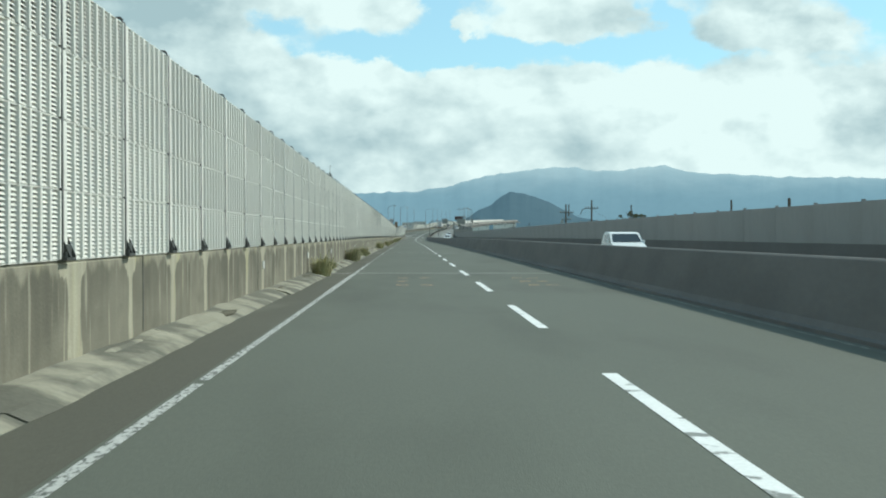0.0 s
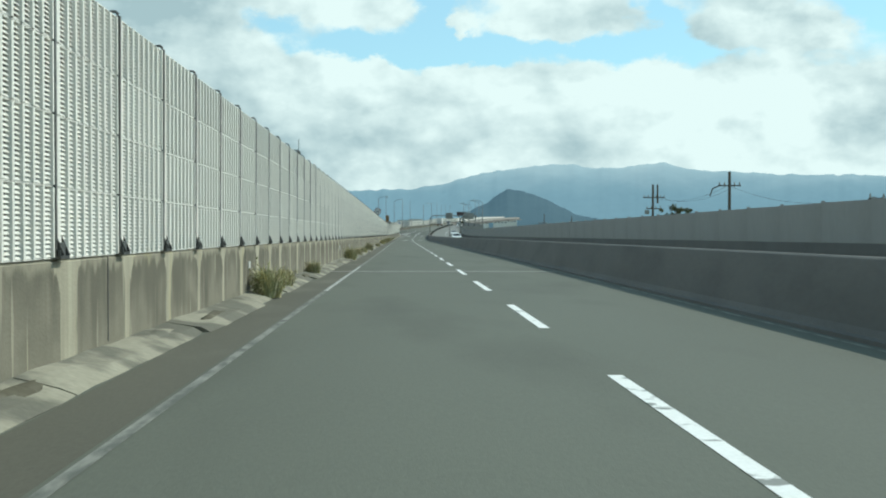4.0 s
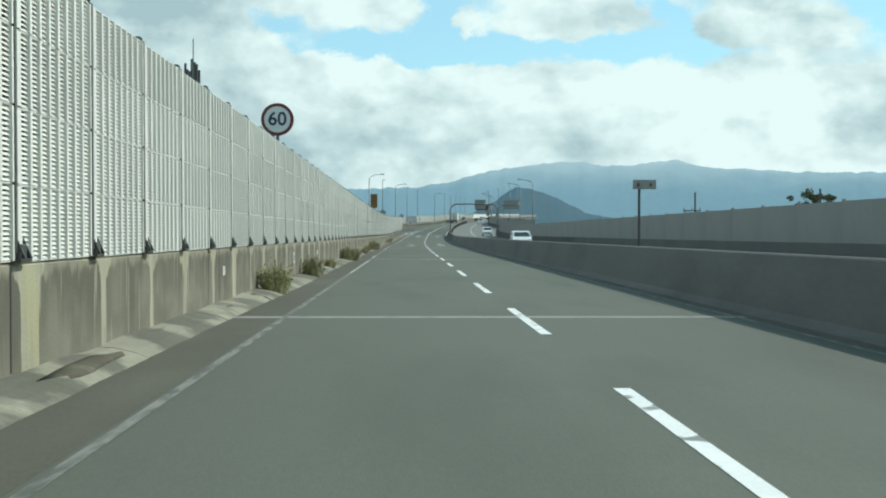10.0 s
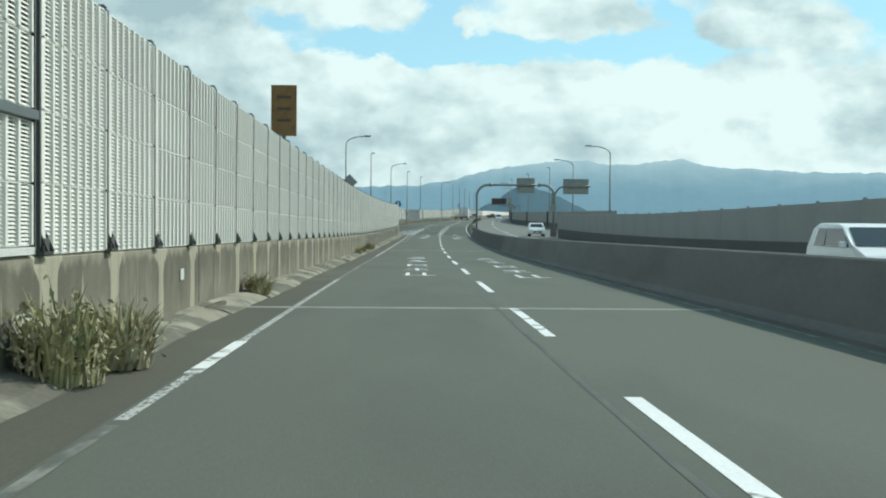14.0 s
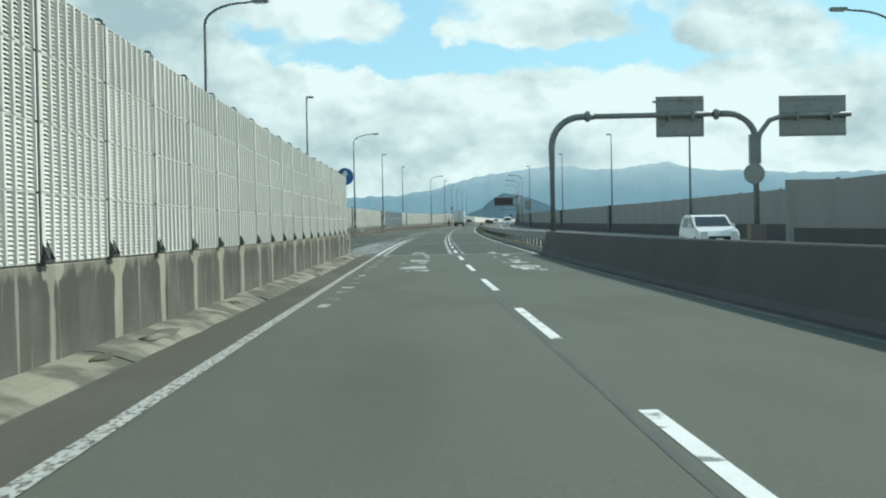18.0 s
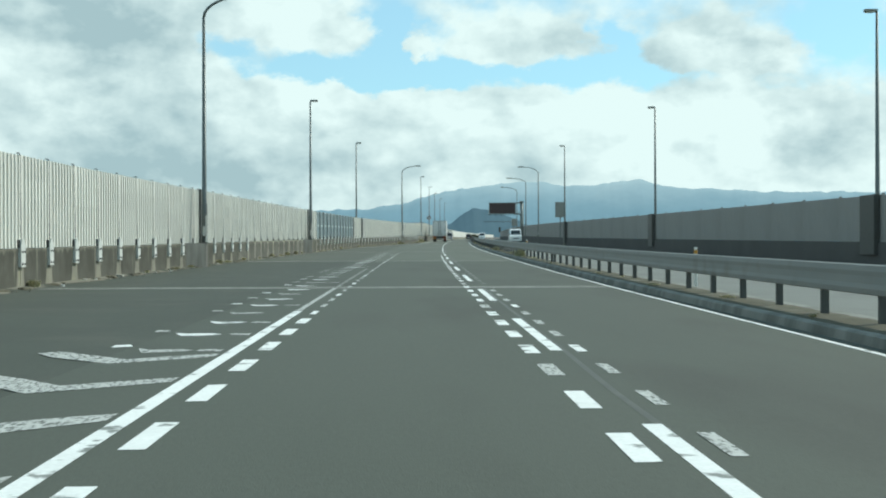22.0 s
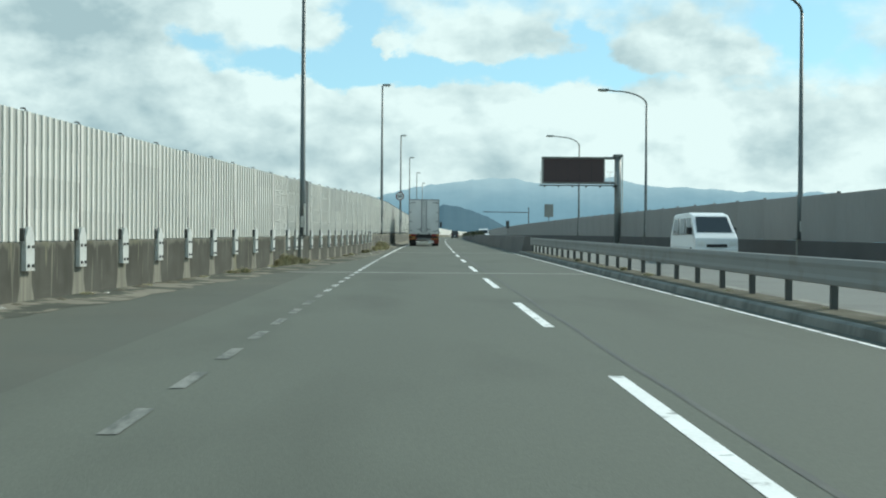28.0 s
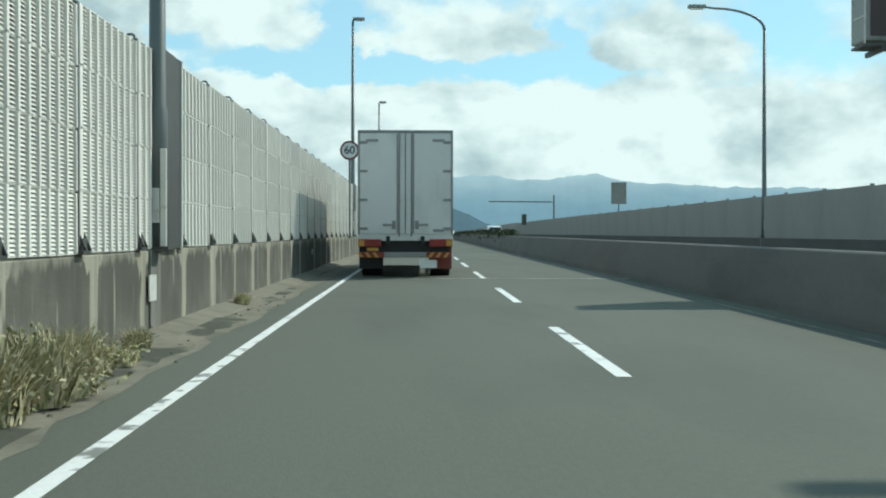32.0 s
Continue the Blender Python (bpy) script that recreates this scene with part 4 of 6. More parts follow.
LAY_POSTS = posts_between((394.16, 424.96, 440.95, 445.6, 456.85, 479.03, 497.98, 517.68, 522.08, 538.13, 568.63, 582.1, 589.4, 590.8, 591.75, 595.9, 610.35, 612.85, 615.64, 617.24, 625.81, 636.56, 858.76), 2.15)
DOOR_S = 279.75


def barrier_section(posts, uf, top, conc, material, plates, clear=None):
    """One length of noise barrier between two joints: parapet, posts with brackets, louvred panels in four rows."""
    th = thing("noise_barrier", "off-white louvred metal noise barrier on a %s concrete parapet" % ("stained low" if plates else "streaked grey"), "noise barrier", group="noise barrier sections")
    parapet("parapet", posts[0] + 0.01, posts[-1] - 0.01, uf, conc, material, th, posts)
    for s, e in zip(posts, posts[1:]):
        zc, zt = conc(s), top(s)
        m, _ = slope_pose(s, uf, zc, 0.4)
        sc = (zt - zc) / 2.42
        piece("post", POST_PALE if clear and clear(s + 1.0) else POST, th, m @ Matrix.Translation((0, 0.03, 0)), (1, 1, sc))
        if plates and plates(s):
            pl = piece("post_plate", PLATE, th, m @ Matrix.Translation((0, 0.005, -0.47)))
            for x in (-0.085, 0.085):
                for z in (0.08, 0.38):
                    piece("bolt", BOLT, pl, Matrix.Translation((x, 0, z)))
            piece("gusset", GUSSET, th, m @ Matrix.Translation((0.17, 0.0, 0.0)))
        else:
            piece("post_bracket", BRACKET, th, m @ Matrix.Translation((-0.10, 0.04, 0)))
        sm, half = (s + e) / 2, (e - s) / 2
        zc, zt = conc(sm), top(sm)
        m, length = slope_pose(sm, uf, zc, half)
        if clear and clear(sm):
            h = (zt - zc) / 2
            for r in range(2):
                w = half - 0.05
                fr = part("pane_frame", boxed(-w, w, -0.10, -0.03, r * h, r * h + 0.06), PANE_FRAME, th)
                fr2 = part("pane_frame", boxed(-w, w, -0.10, -0.03, (r + 1) * h - 0.06, (r + 1) * h), PANE_FRAME, th)
                fr3 = part("pane_frame", boxed(-w, -w + 0.05, -0.10, -0.03, r * h + 0.06, (r + 1) * h - 0.06), PANE_FRAME, th)
                pn = part("pane", boxed(-w + 0.05, w, -0.075, -0.065, r * h + 0.06, (r + 1) * h - 0.06), PANE, th)
                for o in (fr, fr2, fr3, pn):
                    o.matrix_basis = m
            continue
        if abs(sm - DOOR_S) < 0.3:
            continue
        for r in range(4):
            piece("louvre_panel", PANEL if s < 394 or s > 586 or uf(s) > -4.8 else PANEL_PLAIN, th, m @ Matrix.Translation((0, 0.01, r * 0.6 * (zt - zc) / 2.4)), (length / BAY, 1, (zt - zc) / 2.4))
    return th


def lengths(posts, cuts):
    """Splits a row of posts at the posts nearest to the joints."""
    ks = sorted({min(range(len(posts)), key=lambda i: abs(posts[i] - c)) for c in cuts})
    return [posts[a:b + 1] for a, b in zip(ks, ks[1:])]


for row in lengths(NEAR_POSTS, (-31.1, 26.6, 68.8, 108.8, 168.7, 208.7, 246.4, 290.8, 341.9, 373.0, 401.9)):
    barrier_section(row, lambda s: UW, lambda s: 3.42, lambda s: 1.0, WALL_STAIN if row[0] < 335 else WALL_SOOTY, None)
is_clear = lambda s: 524.0 < s < 551.0
for row in lengths(LAY_POSTS, (394.2, 431.0, 461.0, 491.0, 522.1, 553.0, 583.7, 615.6, 645.0, 690.0, 740.0, 800.0, 858.7)):
    barrier_section(row, left_u, left_top, lambda s: 1.0, WALL_SOOTY if row[0] > 614 or 488 < row[0] < 520 else WALL_BLOCK, lambda s: s < 495 or 526 < s < 617.5, clear=is_clear)
far_barrier = thing("noise_barrier_far", "distant off-white noise barrier along the curve", "noise barrier", group="noise barrier sections")
parapet("parapet", 858.8, 1450, left_u, lambda s: 1.0, WALL_STAIN, far_barrier)
part("panel_run", sweep(bmesh.new(), 858.8, 1450, 8, lambda s: ((-4.85, 1.0), (-4.85, 3.4), (-4.98, 3.4), (-4.98, 1.0))), LOUVRE, far_barrier)

# end of the near barrier and the cross wall behind it
end_wall = thing("barrier_end", "concrete end block of the noise barrier with a steel end post", "noise barrier")
part("end_block", sweep(bmesh.new(), 401.83, 403.55, 0.9, lambda s: ((UW, -0.2), (UW, 1.0), (-5.11, 1.0), (-5.11, -0.2))), CONCRETE, end_wall)
part("end_block", sweep(bmesh.new(), 403.62, 404.5, 0.8, lambda s: ((UW - 0.02, -0.2), (UW - 0.02, 0.99), (-5.11, 0.99), (-5.11, -0.2))), CONCRETE, end_wall)
part("end_post", boxed(-0.08, 0.08, -0.1, 0.1, 1.0, 3.45), STEEL_GALV, end_wall).matrix_basis = M(401.86, -4.92)
part("junction_box", boxed(-0.2, 0.2, 0.0, 0.07, 0.44, 0.74, 0.01), CONCRETE_PALE, end_wall).matrix_basis = wall_pose(402.6, UW, 0, 1)
for x in (-0.06, 0.10):
    part("pipe", tube(bmesh.new(), [(x, 0.04, 0.06), (x, 0.04, 0.45)], 0.025, 8), STEEL_GALV, end_wall).matrix_basis = wall_pose(402.6, UW, 0, 1)
part("cross_wall", boxed(-3.1, 3.1, -0.12, 0.12, -0.3, 3.3), LOUVRE_GREY, end_wall).matrix_basis = M(395.0, -8.2)

for k in range(-15, 26):
    s = 150.6 + 9.85 * k
    if s < 400:
        j = part("wall_joint", boxed(-0.014, 0.014, -0.002, 0.004, 0.15, 0.99), RUBBER, end_wall)
        j.matrix_basis = wall_pose(s, UW, 0.0, 1)

# door in the barrier, with its sliding rail
th = thing("barrier_door", "off-white louvred emergency door in the noise barrier under a grey rail", "door", wall_pose(DOOR_S, UW + 0.01, 1.0, 1))
for x in (-1.29, 1.25):
    part("door_post", boxed(x, x + 0.035, -0.06, 0.02, 0.0, 2.43), STEEL_DARK, th)
part("door_rail", boxed(-1.28, 1.28, -0.04, 0.05, 1.09, 1.17, 0.008), POLE, th)
part("door_sill", boxed(-1.28, 1.28, -0.05, 0.02, 0.0, 0.06), STEEL_GALV, th)
for z, h in ((0.07, 0.84), (0.58, 0.84), (1.18, 1.0), (1.79, 1.05)):
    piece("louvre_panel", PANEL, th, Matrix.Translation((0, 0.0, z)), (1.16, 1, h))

# sloping gutter along the foot of the near wall, in cast lengths
gutter = thing("gutter", "pale concrete gutter sloping from the wall, patched with dirt", "gutter", kind="structure")
s = -31.0
rng = random.Random(9)
while s < 404:
    n = rng.uniform(3.5, 7.0)
    e = min(s + n, 404.6)
    w0 = rng.uniform(-0.06, 0.05)
    part("gutter_slab", sweep(bmesh.new(), s + 0.02, e - 0.02, 0.5, lambda q: ((UW - 0.02, -0.05), (UW - 0.02, 0.13 + 0.05 * noise.noise(Vector((q * 0.7, 4.0, 0)))), (-4.60, 0.105 + 0.05 * noise.noise(Vector((q * 0.9, 6.0, 0)))), (-4.36 + w0, 0.062 + 0.03 * noise.noise(Vector((q * 1.1, 8.0, 0)))), (-4.22 + w0 + 0.05 * noise.noise(Vector((q * 0.8, 3.0, 0))), 0.006), (-4.22 + w0, -0.05))), GUTTER, gutter)
    s = e
part("gutter_slab", sweep(bmesh.new(), 616, 1200, 4, lambda q: ((UW, 0.10), (-4.4, 0.02), (-4.35, -0.05), (UW, -0.05))), SAND, gutter)
part("dirt_strip", sweep(bmesh.new(), 606, 700, 0.4, lambda s: ((-4.6, 0.003), (-3.95 + 0.22 * noise.noise(Vector((s * 0.4, 9.0, 0))) + 0.16 * noise.noise(Vector((s * 1.7, 1.0, 0))), 0.003)), closed=False), SAND, gutter)
dirt_wide = lerp([(455, 0.35), (540, 0.5), (566, 1.0), (598, 1.25), (608, 0.9), (640, 0.5)])
part("dirt_strip", sweep(bmesh.new(), 430, 640, 0.4, lambda s: ((left_u(s), 0.05), (left_u(s) + dirt_wide(s) + 0.35 * noise.noise(Vector((s * 0.35, 2.0, 0))) + 0.25 * noise.noise(Vector((s * 1.3, 5.0, 0))), 0.002)), closed=False), DIRT, gutter)

# soil washed into low mounds against the wall
rng = random.Random(31)
for k in range(95):
    s = -25 + 4.5 * k + rng.uniform(-1.6, 1.6)
    if s > 401:
        break
    bm = bmesh.new()
    bmesh.ops.create_icosphere(bm, subdivisions=2, radius=1.0)
    lx, ly, lz = rng.uniform(0.08, 0.17), rng.uniform(0.4, 1.1), rng.uniform(0.03, 0.07)
    for v in bm.verts:
        v.co = Vector((v.co.x * lx, v.co.y * ly, v.co.z * lz)) * (1 + 0.7 * noise.noise(v.co * 2.1 + Vector((k * 3.7, 0, 0))))
    part("soil_mound", bm, SOIL if k % 3 else GUTTER, gutter, smooth=True).matrix_basis = M(s, UW + rng.uniform(0.08, 0.28), 0.06)
part("shoulder", flat(bmesh.new(), -60, 404, -4.24, -3.58, z=0.002), SHOULDER, road)

# ================= median =================
for a, b in ((-60, 69), (69, 168), (168, 247), (247, 342), (342, 401), (615, 645), (645, 676), (676, 706), (706, 1000), (1000, 1400)):
    tagged(obj("median_barrier", sweep(bmesh.new(), a, b - 0.012, 3, lambda s: ((3.30, -0.1), (3.31, 0.05), (3.44, 0.06), (3.49, 0.14), (3.70, 0.925), (3.73, 0.95), (3.87, 0.95), (3.90, 0.925), (4.10, 0.14), (4.14, -0.1)) if b < 402 else ((3.72, -0.1), (3.74, 0.12), (3.90, 0.925), (3.93, 0.95), (4.17, 0.95), (4.20, 0.925), (4.36, 0.12), (4.38, -0.1))), CONCRETE_OPP if a == 342 else CONCRETE_R),
           "weathered grey concrete median barrier", "median barrier", "median barriers", "structure")
tagged(obj("median_kerb", sweep(bmesh.new(), 401, 615, 3, lambda s: ((3.52, -0.1), (3.56, 0.11), (3.60, 0.13), (4.72, 0.13), (4.75, -0.1))), CONCRETE), "low concrete kerb under the guardrail", "kerb", kind="structure")
bm = boxed(-0.048, 0.048, -0.05, 0.05, 0.08, 0.84, 0.01)
RAIL_POST = mesh_of("rail_post", bm, RAIL_DARK)
for a, b in ((402, 442), (442, 482), (482, 522), (522, 562), (562, 614)):
    th = thing("guardrail", "grey painted steel guardrail with square posts", "guardrail", group="median guardrails")
    for side in (-1,):
        u0 = 4.26 + side * 0.09
        part("rail_beam", sweep(bmesh.new(), a, b - 0.02, 2, lambda s: tuple((u0 + side * d, z) for d, z in ((0, 0.49), (0.03, 0.505), (0.04, 0.57), (0.028, 0.63), (0.028, 0.73), (0.04, 0.79), (0.03, 0.865), (0.005, 0.88), (0.0, 0.86), (0.0, 0.51)))), RAIL, th)
    s = a + 0.6
    while s < b:
        piece("rail_post", RAIL_POST, th, M(s, 4.26))
        s += 2.05

# ================= far noise barrier =================
def grey_panel(wide):
    bm = bmesh.new()
    w = wide / 2
    n = 18
    pts = []
    for i in range(n):
        x0, x1 = -w + wide * i / n, -w + wide * (i + 1) / n
        q = (x1 - x0) * 0.3
        pts += [(x0, 0.005), (x0 + q, 0.005), (x0 + q, 0.008), (x1 - 0.001, 0.008)]
    a, b = [bm.verts.new((x, y, 0)) for x, y in pts], [bm.verts.new((x, y, 1)) for x, y in pts]
    for i in range(len(pts) - 1):
        bm.faces.new((a[i], a[i + 1], b[i + 1], b[i]))
    bm.faces.new([bm.verts.new(p) for p in ((-w, -0.06, 0), (w, -0.06, 0), (w, -0.06, 1), (-w, -0.06, 1))])
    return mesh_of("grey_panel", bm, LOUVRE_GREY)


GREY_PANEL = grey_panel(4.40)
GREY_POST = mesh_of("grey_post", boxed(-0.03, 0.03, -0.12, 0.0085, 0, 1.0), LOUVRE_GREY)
RIGHT_CUTS = (-57.0, 31.0, 110.2, 207.0, 290.6, 396.2, 397.4, 463.4, 520.6, 582.2, 643.8, 705.4, 802.2)
for a, b in zip(RIGHT_CUTS, RIGHT_CUTS[1:]):
    if b - a < 3:
        continue
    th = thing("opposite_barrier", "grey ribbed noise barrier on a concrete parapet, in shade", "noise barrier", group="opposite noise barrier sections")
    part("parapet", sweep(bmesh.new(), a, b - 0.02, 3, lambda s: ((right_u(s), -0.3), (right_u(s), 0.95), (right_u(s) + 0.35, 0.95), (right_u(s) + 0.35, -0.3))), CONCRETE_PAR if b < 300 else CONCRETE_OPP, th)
    for k in range(int(round((b - a) / 4.4))):
        s = a + 2.2 + 4.4 * k
        q, r = P(s - 2.2, right_u(s - 2.19), 0.95), P(s + 2.2, right_u(s + 2.19), 0.95)
        d = (r - q).normalized()
        sh = Matrix.Identity(4)
        sh[2][0] = (r.z + right_top(s + 2.2) - q.z - right_top(s - 2.2)) / 4.4
        m = Matrix.Translation((q + r) / 2) @ Matrix(((d.x, -d.y, 0), (d.y, d.x, 0), (0, 0, 1))).to_4x4() @ sh
        h = right_top(s) - 0.95
        piece("barrier_panel", GREY_PANEL, th, m @ Matrix.Translation((0, -0.12, 0)), ((r - q).length / 4.4, 1, h))
        piece("barrier_post", GREY_POST, th, m @ Matrix.Translation((2.2, -0.115, 0)), (1, 1, h + 0.07))
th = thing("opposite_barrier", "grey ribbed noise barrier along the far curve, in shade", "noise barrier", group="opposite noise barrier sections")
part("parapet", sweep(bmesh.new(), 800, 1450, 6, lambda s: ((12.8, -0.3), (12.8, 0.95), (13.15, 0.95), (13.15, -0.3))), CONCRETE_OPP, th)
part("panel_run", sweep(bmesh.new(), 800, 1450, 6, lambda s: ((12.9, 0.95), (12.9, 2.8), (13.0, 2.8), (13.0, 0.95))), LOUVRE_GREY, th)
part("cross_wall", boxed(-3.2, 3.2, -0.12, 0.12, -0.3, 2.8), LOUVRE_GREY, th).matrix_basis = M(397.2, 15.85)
# ================= lamps =================
def street_lamp(s, u, arm, side, high=11.0):
    """A tapered lamp standard; arm: reach of its bent arm over the road (0: a short-necked one). side: +1 stands on the near side."""
    th = thing("street_lamp", "tall dark steel street lamp with %s" % ("a curved arm" if arm else "a short lamp head"), "street lamp", M(s, u, 0.0), "street lamps")
    part("base_plate", boxed(-0.19, 0.16, -0.18, 0.18, 0.995, 1.03), STEEL_DARK, th)
    if s in (442, 481, 517.7):
        bm = bmesh.new()
        plan = ((-0.6, -1.25), (0.1, -0.2), (0.1, 0.2), (-0.6, 1.25))
        lo, hi = [bm.verts.new((x, y, -0.1)) for x, y in plan], [bm.verts.new((x, y, 0.995)) for x, y in plan]
        bm.faces.new(lo), bm.faces.new(hi)
        for i in range(4):
            bm.faces.new((lo[i], lo[(i + 1) % 4], hi[(i + 1) % 4], hi[i]))
        part("pedestal", bm, CONCRETE, th, "streaked concrete bulge of the parapet")
    elif side > 0 and s > 585:      # these stand on the parapet, on a widened block
        part("pedestal", boxed(-0.28, -0.015, -0.26, 0.26, -0.1, 0.995, 0.004), CONCRETE, th, "streaked concrete block")
    else:
        part("foot", tube(bmesh.new(), [(0, 0, 0), (0, 0, 1.0)], 0.16, 12), CONCRETE, th)
    top = high - (0.95 if arm else 0.0)
    part("pole", tube(bmesh.new(), [(0, 0, 1.0), (0, 0, 2.6), (0, 0, 2.65), (0, 0, top)], [0.125, 0.12, 0.10, 0.055 if not arm else 0.065], 12), POLE, th, smooth=True)
    part("hatch", boxed(-0.05, 0.05, -0.14, -0.10, 1.3, 1.7, 0.01), STEEL_GALV, th)
    if side > 0:
        part("conduit", boxed(0.06, 0.13, -0.14, -0.09, 1.0, 2.15, 0.01), STEEL_GALV, th, "pale cable duct")
    if arm:
        pts = []
        for i in range(9):
            a = math.pi / 2 * i / 8
            pts.append((side * arm * (1 - math.cos(a)) * 0.75, 0, top + 0.9 * math.sin(a)))
        pts.append((side * arm * 0.95, 0, high + 0.03))
        part("arm", tube(bmesh.new(), pts, [0.06 - 0.002 * i for i in range(10)], 10), POLE, th, smooth=True)
        hx = side * arm
        head = bmesh.new()
        for x0, x1, z0, z1, w in ((-0.35, 0.38, -0.05, 0.09, 0.15),):
            box(head, hx + x0, hx + x1, -w, w, high + z0, high + z1, 0.045)
        part("lamp_head", head, SIGN_BACK, th)
        part("lens", boxed(hx - 0.25, hx + 0.28, -0.11, 0.11, high - 0.09, high - 0.05, 0.015), SIGN_WHITE, th)
    else:
        part("neck", tube(bmesh.new(), [(0, 0, top - 0.02), (side * 0.06, 0, top + 0.05), (side * 0.16, 0, top + 0.07)], 0.045, 8), POLE, th)
        part("lamp_head", boxed(min(0, side * 0.55), max(0, side * 0.55), -0.14, 0.14, top + 0.02, top + 0.14, 0.04), SIGN_BACK, th)
        part("lens", boxed(side * 0.32 - 0.16, side * 0.32 + 0.16, -0.10, 0.10, top - 0.01, top + 0.02, 0.008), SIGN_WHITE, th)
    return th


for s, u, arm, high in ((403, -10.8, 2.4, 11.15), (442, -10.8, 0, 11.2), (481, -10.42, 2.4, 11.35), (517.7, -9.75, 0, 11.1), (557, -9.3, 0, 11.1), (591.8, -5.95, 2.2, 10.7), (628.9, -4.72, 0, 11.0), (669.5, -4.74, 0, 11.0), (704, -4.8, 0, 11.0), (742, -4.8, 0, 11.0), (780, -4.8, 0, 11.0)):
    street_lamp(s, u, arm, 1, high)
for s, u, arm, high in ((402, 18.95, 2.5, 10.2), (443.3, 18.95, 2.5, 10.55), (482, 18.2, 0, 10.8), (520, 16.0, 0, 10.8), (557.5, 13.1, 0, 10.75), (595, 12.95, 2.5, 10.7), (627.6, 12.95, 2.9, 10.7), (664.3, 12.95, 2.9, 10.7)):
    street_lamp(s, u, arm, -1, high)
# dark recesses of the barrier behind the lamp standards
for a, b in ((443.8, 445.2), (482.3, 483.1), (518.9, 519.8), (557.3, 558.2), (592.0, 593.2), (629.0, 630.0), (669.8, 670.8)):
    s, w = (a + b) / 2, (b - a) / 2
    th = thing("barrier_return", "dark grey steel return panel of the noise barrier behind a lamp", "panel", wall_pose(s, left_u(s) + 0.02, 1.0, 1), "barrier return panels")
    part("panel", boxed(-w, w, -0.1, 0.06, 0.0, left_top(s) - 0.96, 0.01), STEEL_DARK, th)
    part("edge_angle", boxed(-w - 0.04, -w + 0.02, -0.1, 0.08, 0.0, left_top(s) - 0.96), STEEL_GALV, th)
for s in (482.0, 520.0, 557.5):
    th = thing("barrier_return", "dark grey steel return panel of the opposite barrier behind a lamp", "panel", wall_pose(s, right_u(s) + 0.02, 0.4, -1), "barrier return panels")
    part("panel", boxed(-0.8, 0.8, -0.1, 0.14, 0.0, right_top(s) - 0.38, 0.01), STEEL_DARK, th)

# ================= sign gantry over the median =================
gantry = thing("sign_gantry", "grey tubular sign gantry with the backs of two boards", "sign gantry", M(401.0, -0.04, 0.06) @ Matrix.Diagonal((0.969, 0.94, 0.95, 1)))
def bent(x0, x1, z1, r, inward):
    pts = [(x0, 0, -0.1), (x0, 0, z1 - r)]
    for i in range(1, 9):
        a = math.pi / 2 * i / 8
        pts.append((x0 + inward * r * (1 - math.cos(a)), 0, z1 - r + r * math.sin(a)))
    pts.append((x1, 0, z1))
    return pts
part("left_leg", tube(bmesh.new(), bent(4.15, 6.0, 5.95, 1.3, 1), 0.145, 14), GANTRY, gantry, smooth=True)
part("beam", tube(bmesh.new(), [(6.0, 0, 5.95), (11.3, 0, 5.98)], 0.12, 14), GANTRY, gantry, smooth=True)
part("right_leg", tube(bmesh.new(), bent(13.0, 11.3, 5.98, 1.2, -1), 0.145, 14), GANTRY, gantry, smooth=True)
part("side_arm", tube(bmesh.new(), [(13.05, 0, 4.5), (13.2, 0, 5.1), (13.6, 0, 5.65), (14.2, 0, 5.85), (17.15, 0, 5.87)], 0.11, 12), GANTRY, gantry, smooth=True)
for x in (5.72, 11.3):
    part("flange", tube(bmesh.new(), [(x - 0.12, 0, 5.96), (x - 0.06, 0, 5.96), (x + 0.06, 0, 5.96), (x + 0.12, 0, 5.96)], [0.17, 0.24, 0.24, 0.17], 14), GANTRY, gantry)
for x0, x1, zc, h in ((8.72, 10.8, 5.9, 0.9), (14.08, 17.0, 5.84, 0.9)):
    bd = part("sign_board", boxed(x0, x1, 0.16, 0.20, zc - h, zc + h, 0.0), SIGN_BACK, gantry, "plain grey back of a traffic sign board")
    for k in range(3):
        part("board_rib", boxed(x0 + 0.02, x1 - 0.02, 0.12, 0.16, zc - h + 0.1 + k * (2 * h - 0.28) / 2, zc - h + 0.17 + k * (2 * h - 0.28) / 2), SIGN_BACK, bd)
    for f in (0.25, 0.75):
        part("clamp", boxed(x0 + (x1 - x0) * f - 0.05, x0 + (x1 - x0) * f + 0.05, -0.14, 0.14, zc - 0.2, zc + 0.16), GANTRY, bd)
part("round_sign", disc(bmesh.new(), 0.46, -0.2, -0.17, 3.3, 12.87), SIGN_BACK, gantry)
part("hanging_box", boxed(12.72, 13.2, -0.15, 0.15, 3.75, 5.05, 0.03), GANTRY, gantry)
part("foot_block", boxed(3.85, 4.5, -0.3, 0.3, -0.1, 0.5, 0.03), CONCRETE_R, gantry)
part("foot_block", boxed(12.65, 13.35, -0.3, 0.3, -0.1, 1.05, 0.03), CONCRETE_R, gantry)

# ================= message display on its cantilever mast =================
vms = thing("message_display", "dark electronic message display on a cantilever mast, switched off", "display", M(638.0, 0.0))
part("mast", tube(bmesh.new(), [(12.7, 0, 0.0), (12.7, 0, 7.05)], 0.26, 16), GANTRY, vms, smooth=True)
cab = part("cabinet", boxed(6.95, 11.68, -0.30, 0.45, 4.9, 6.86, 0.05), SIGN_BACK, vms)
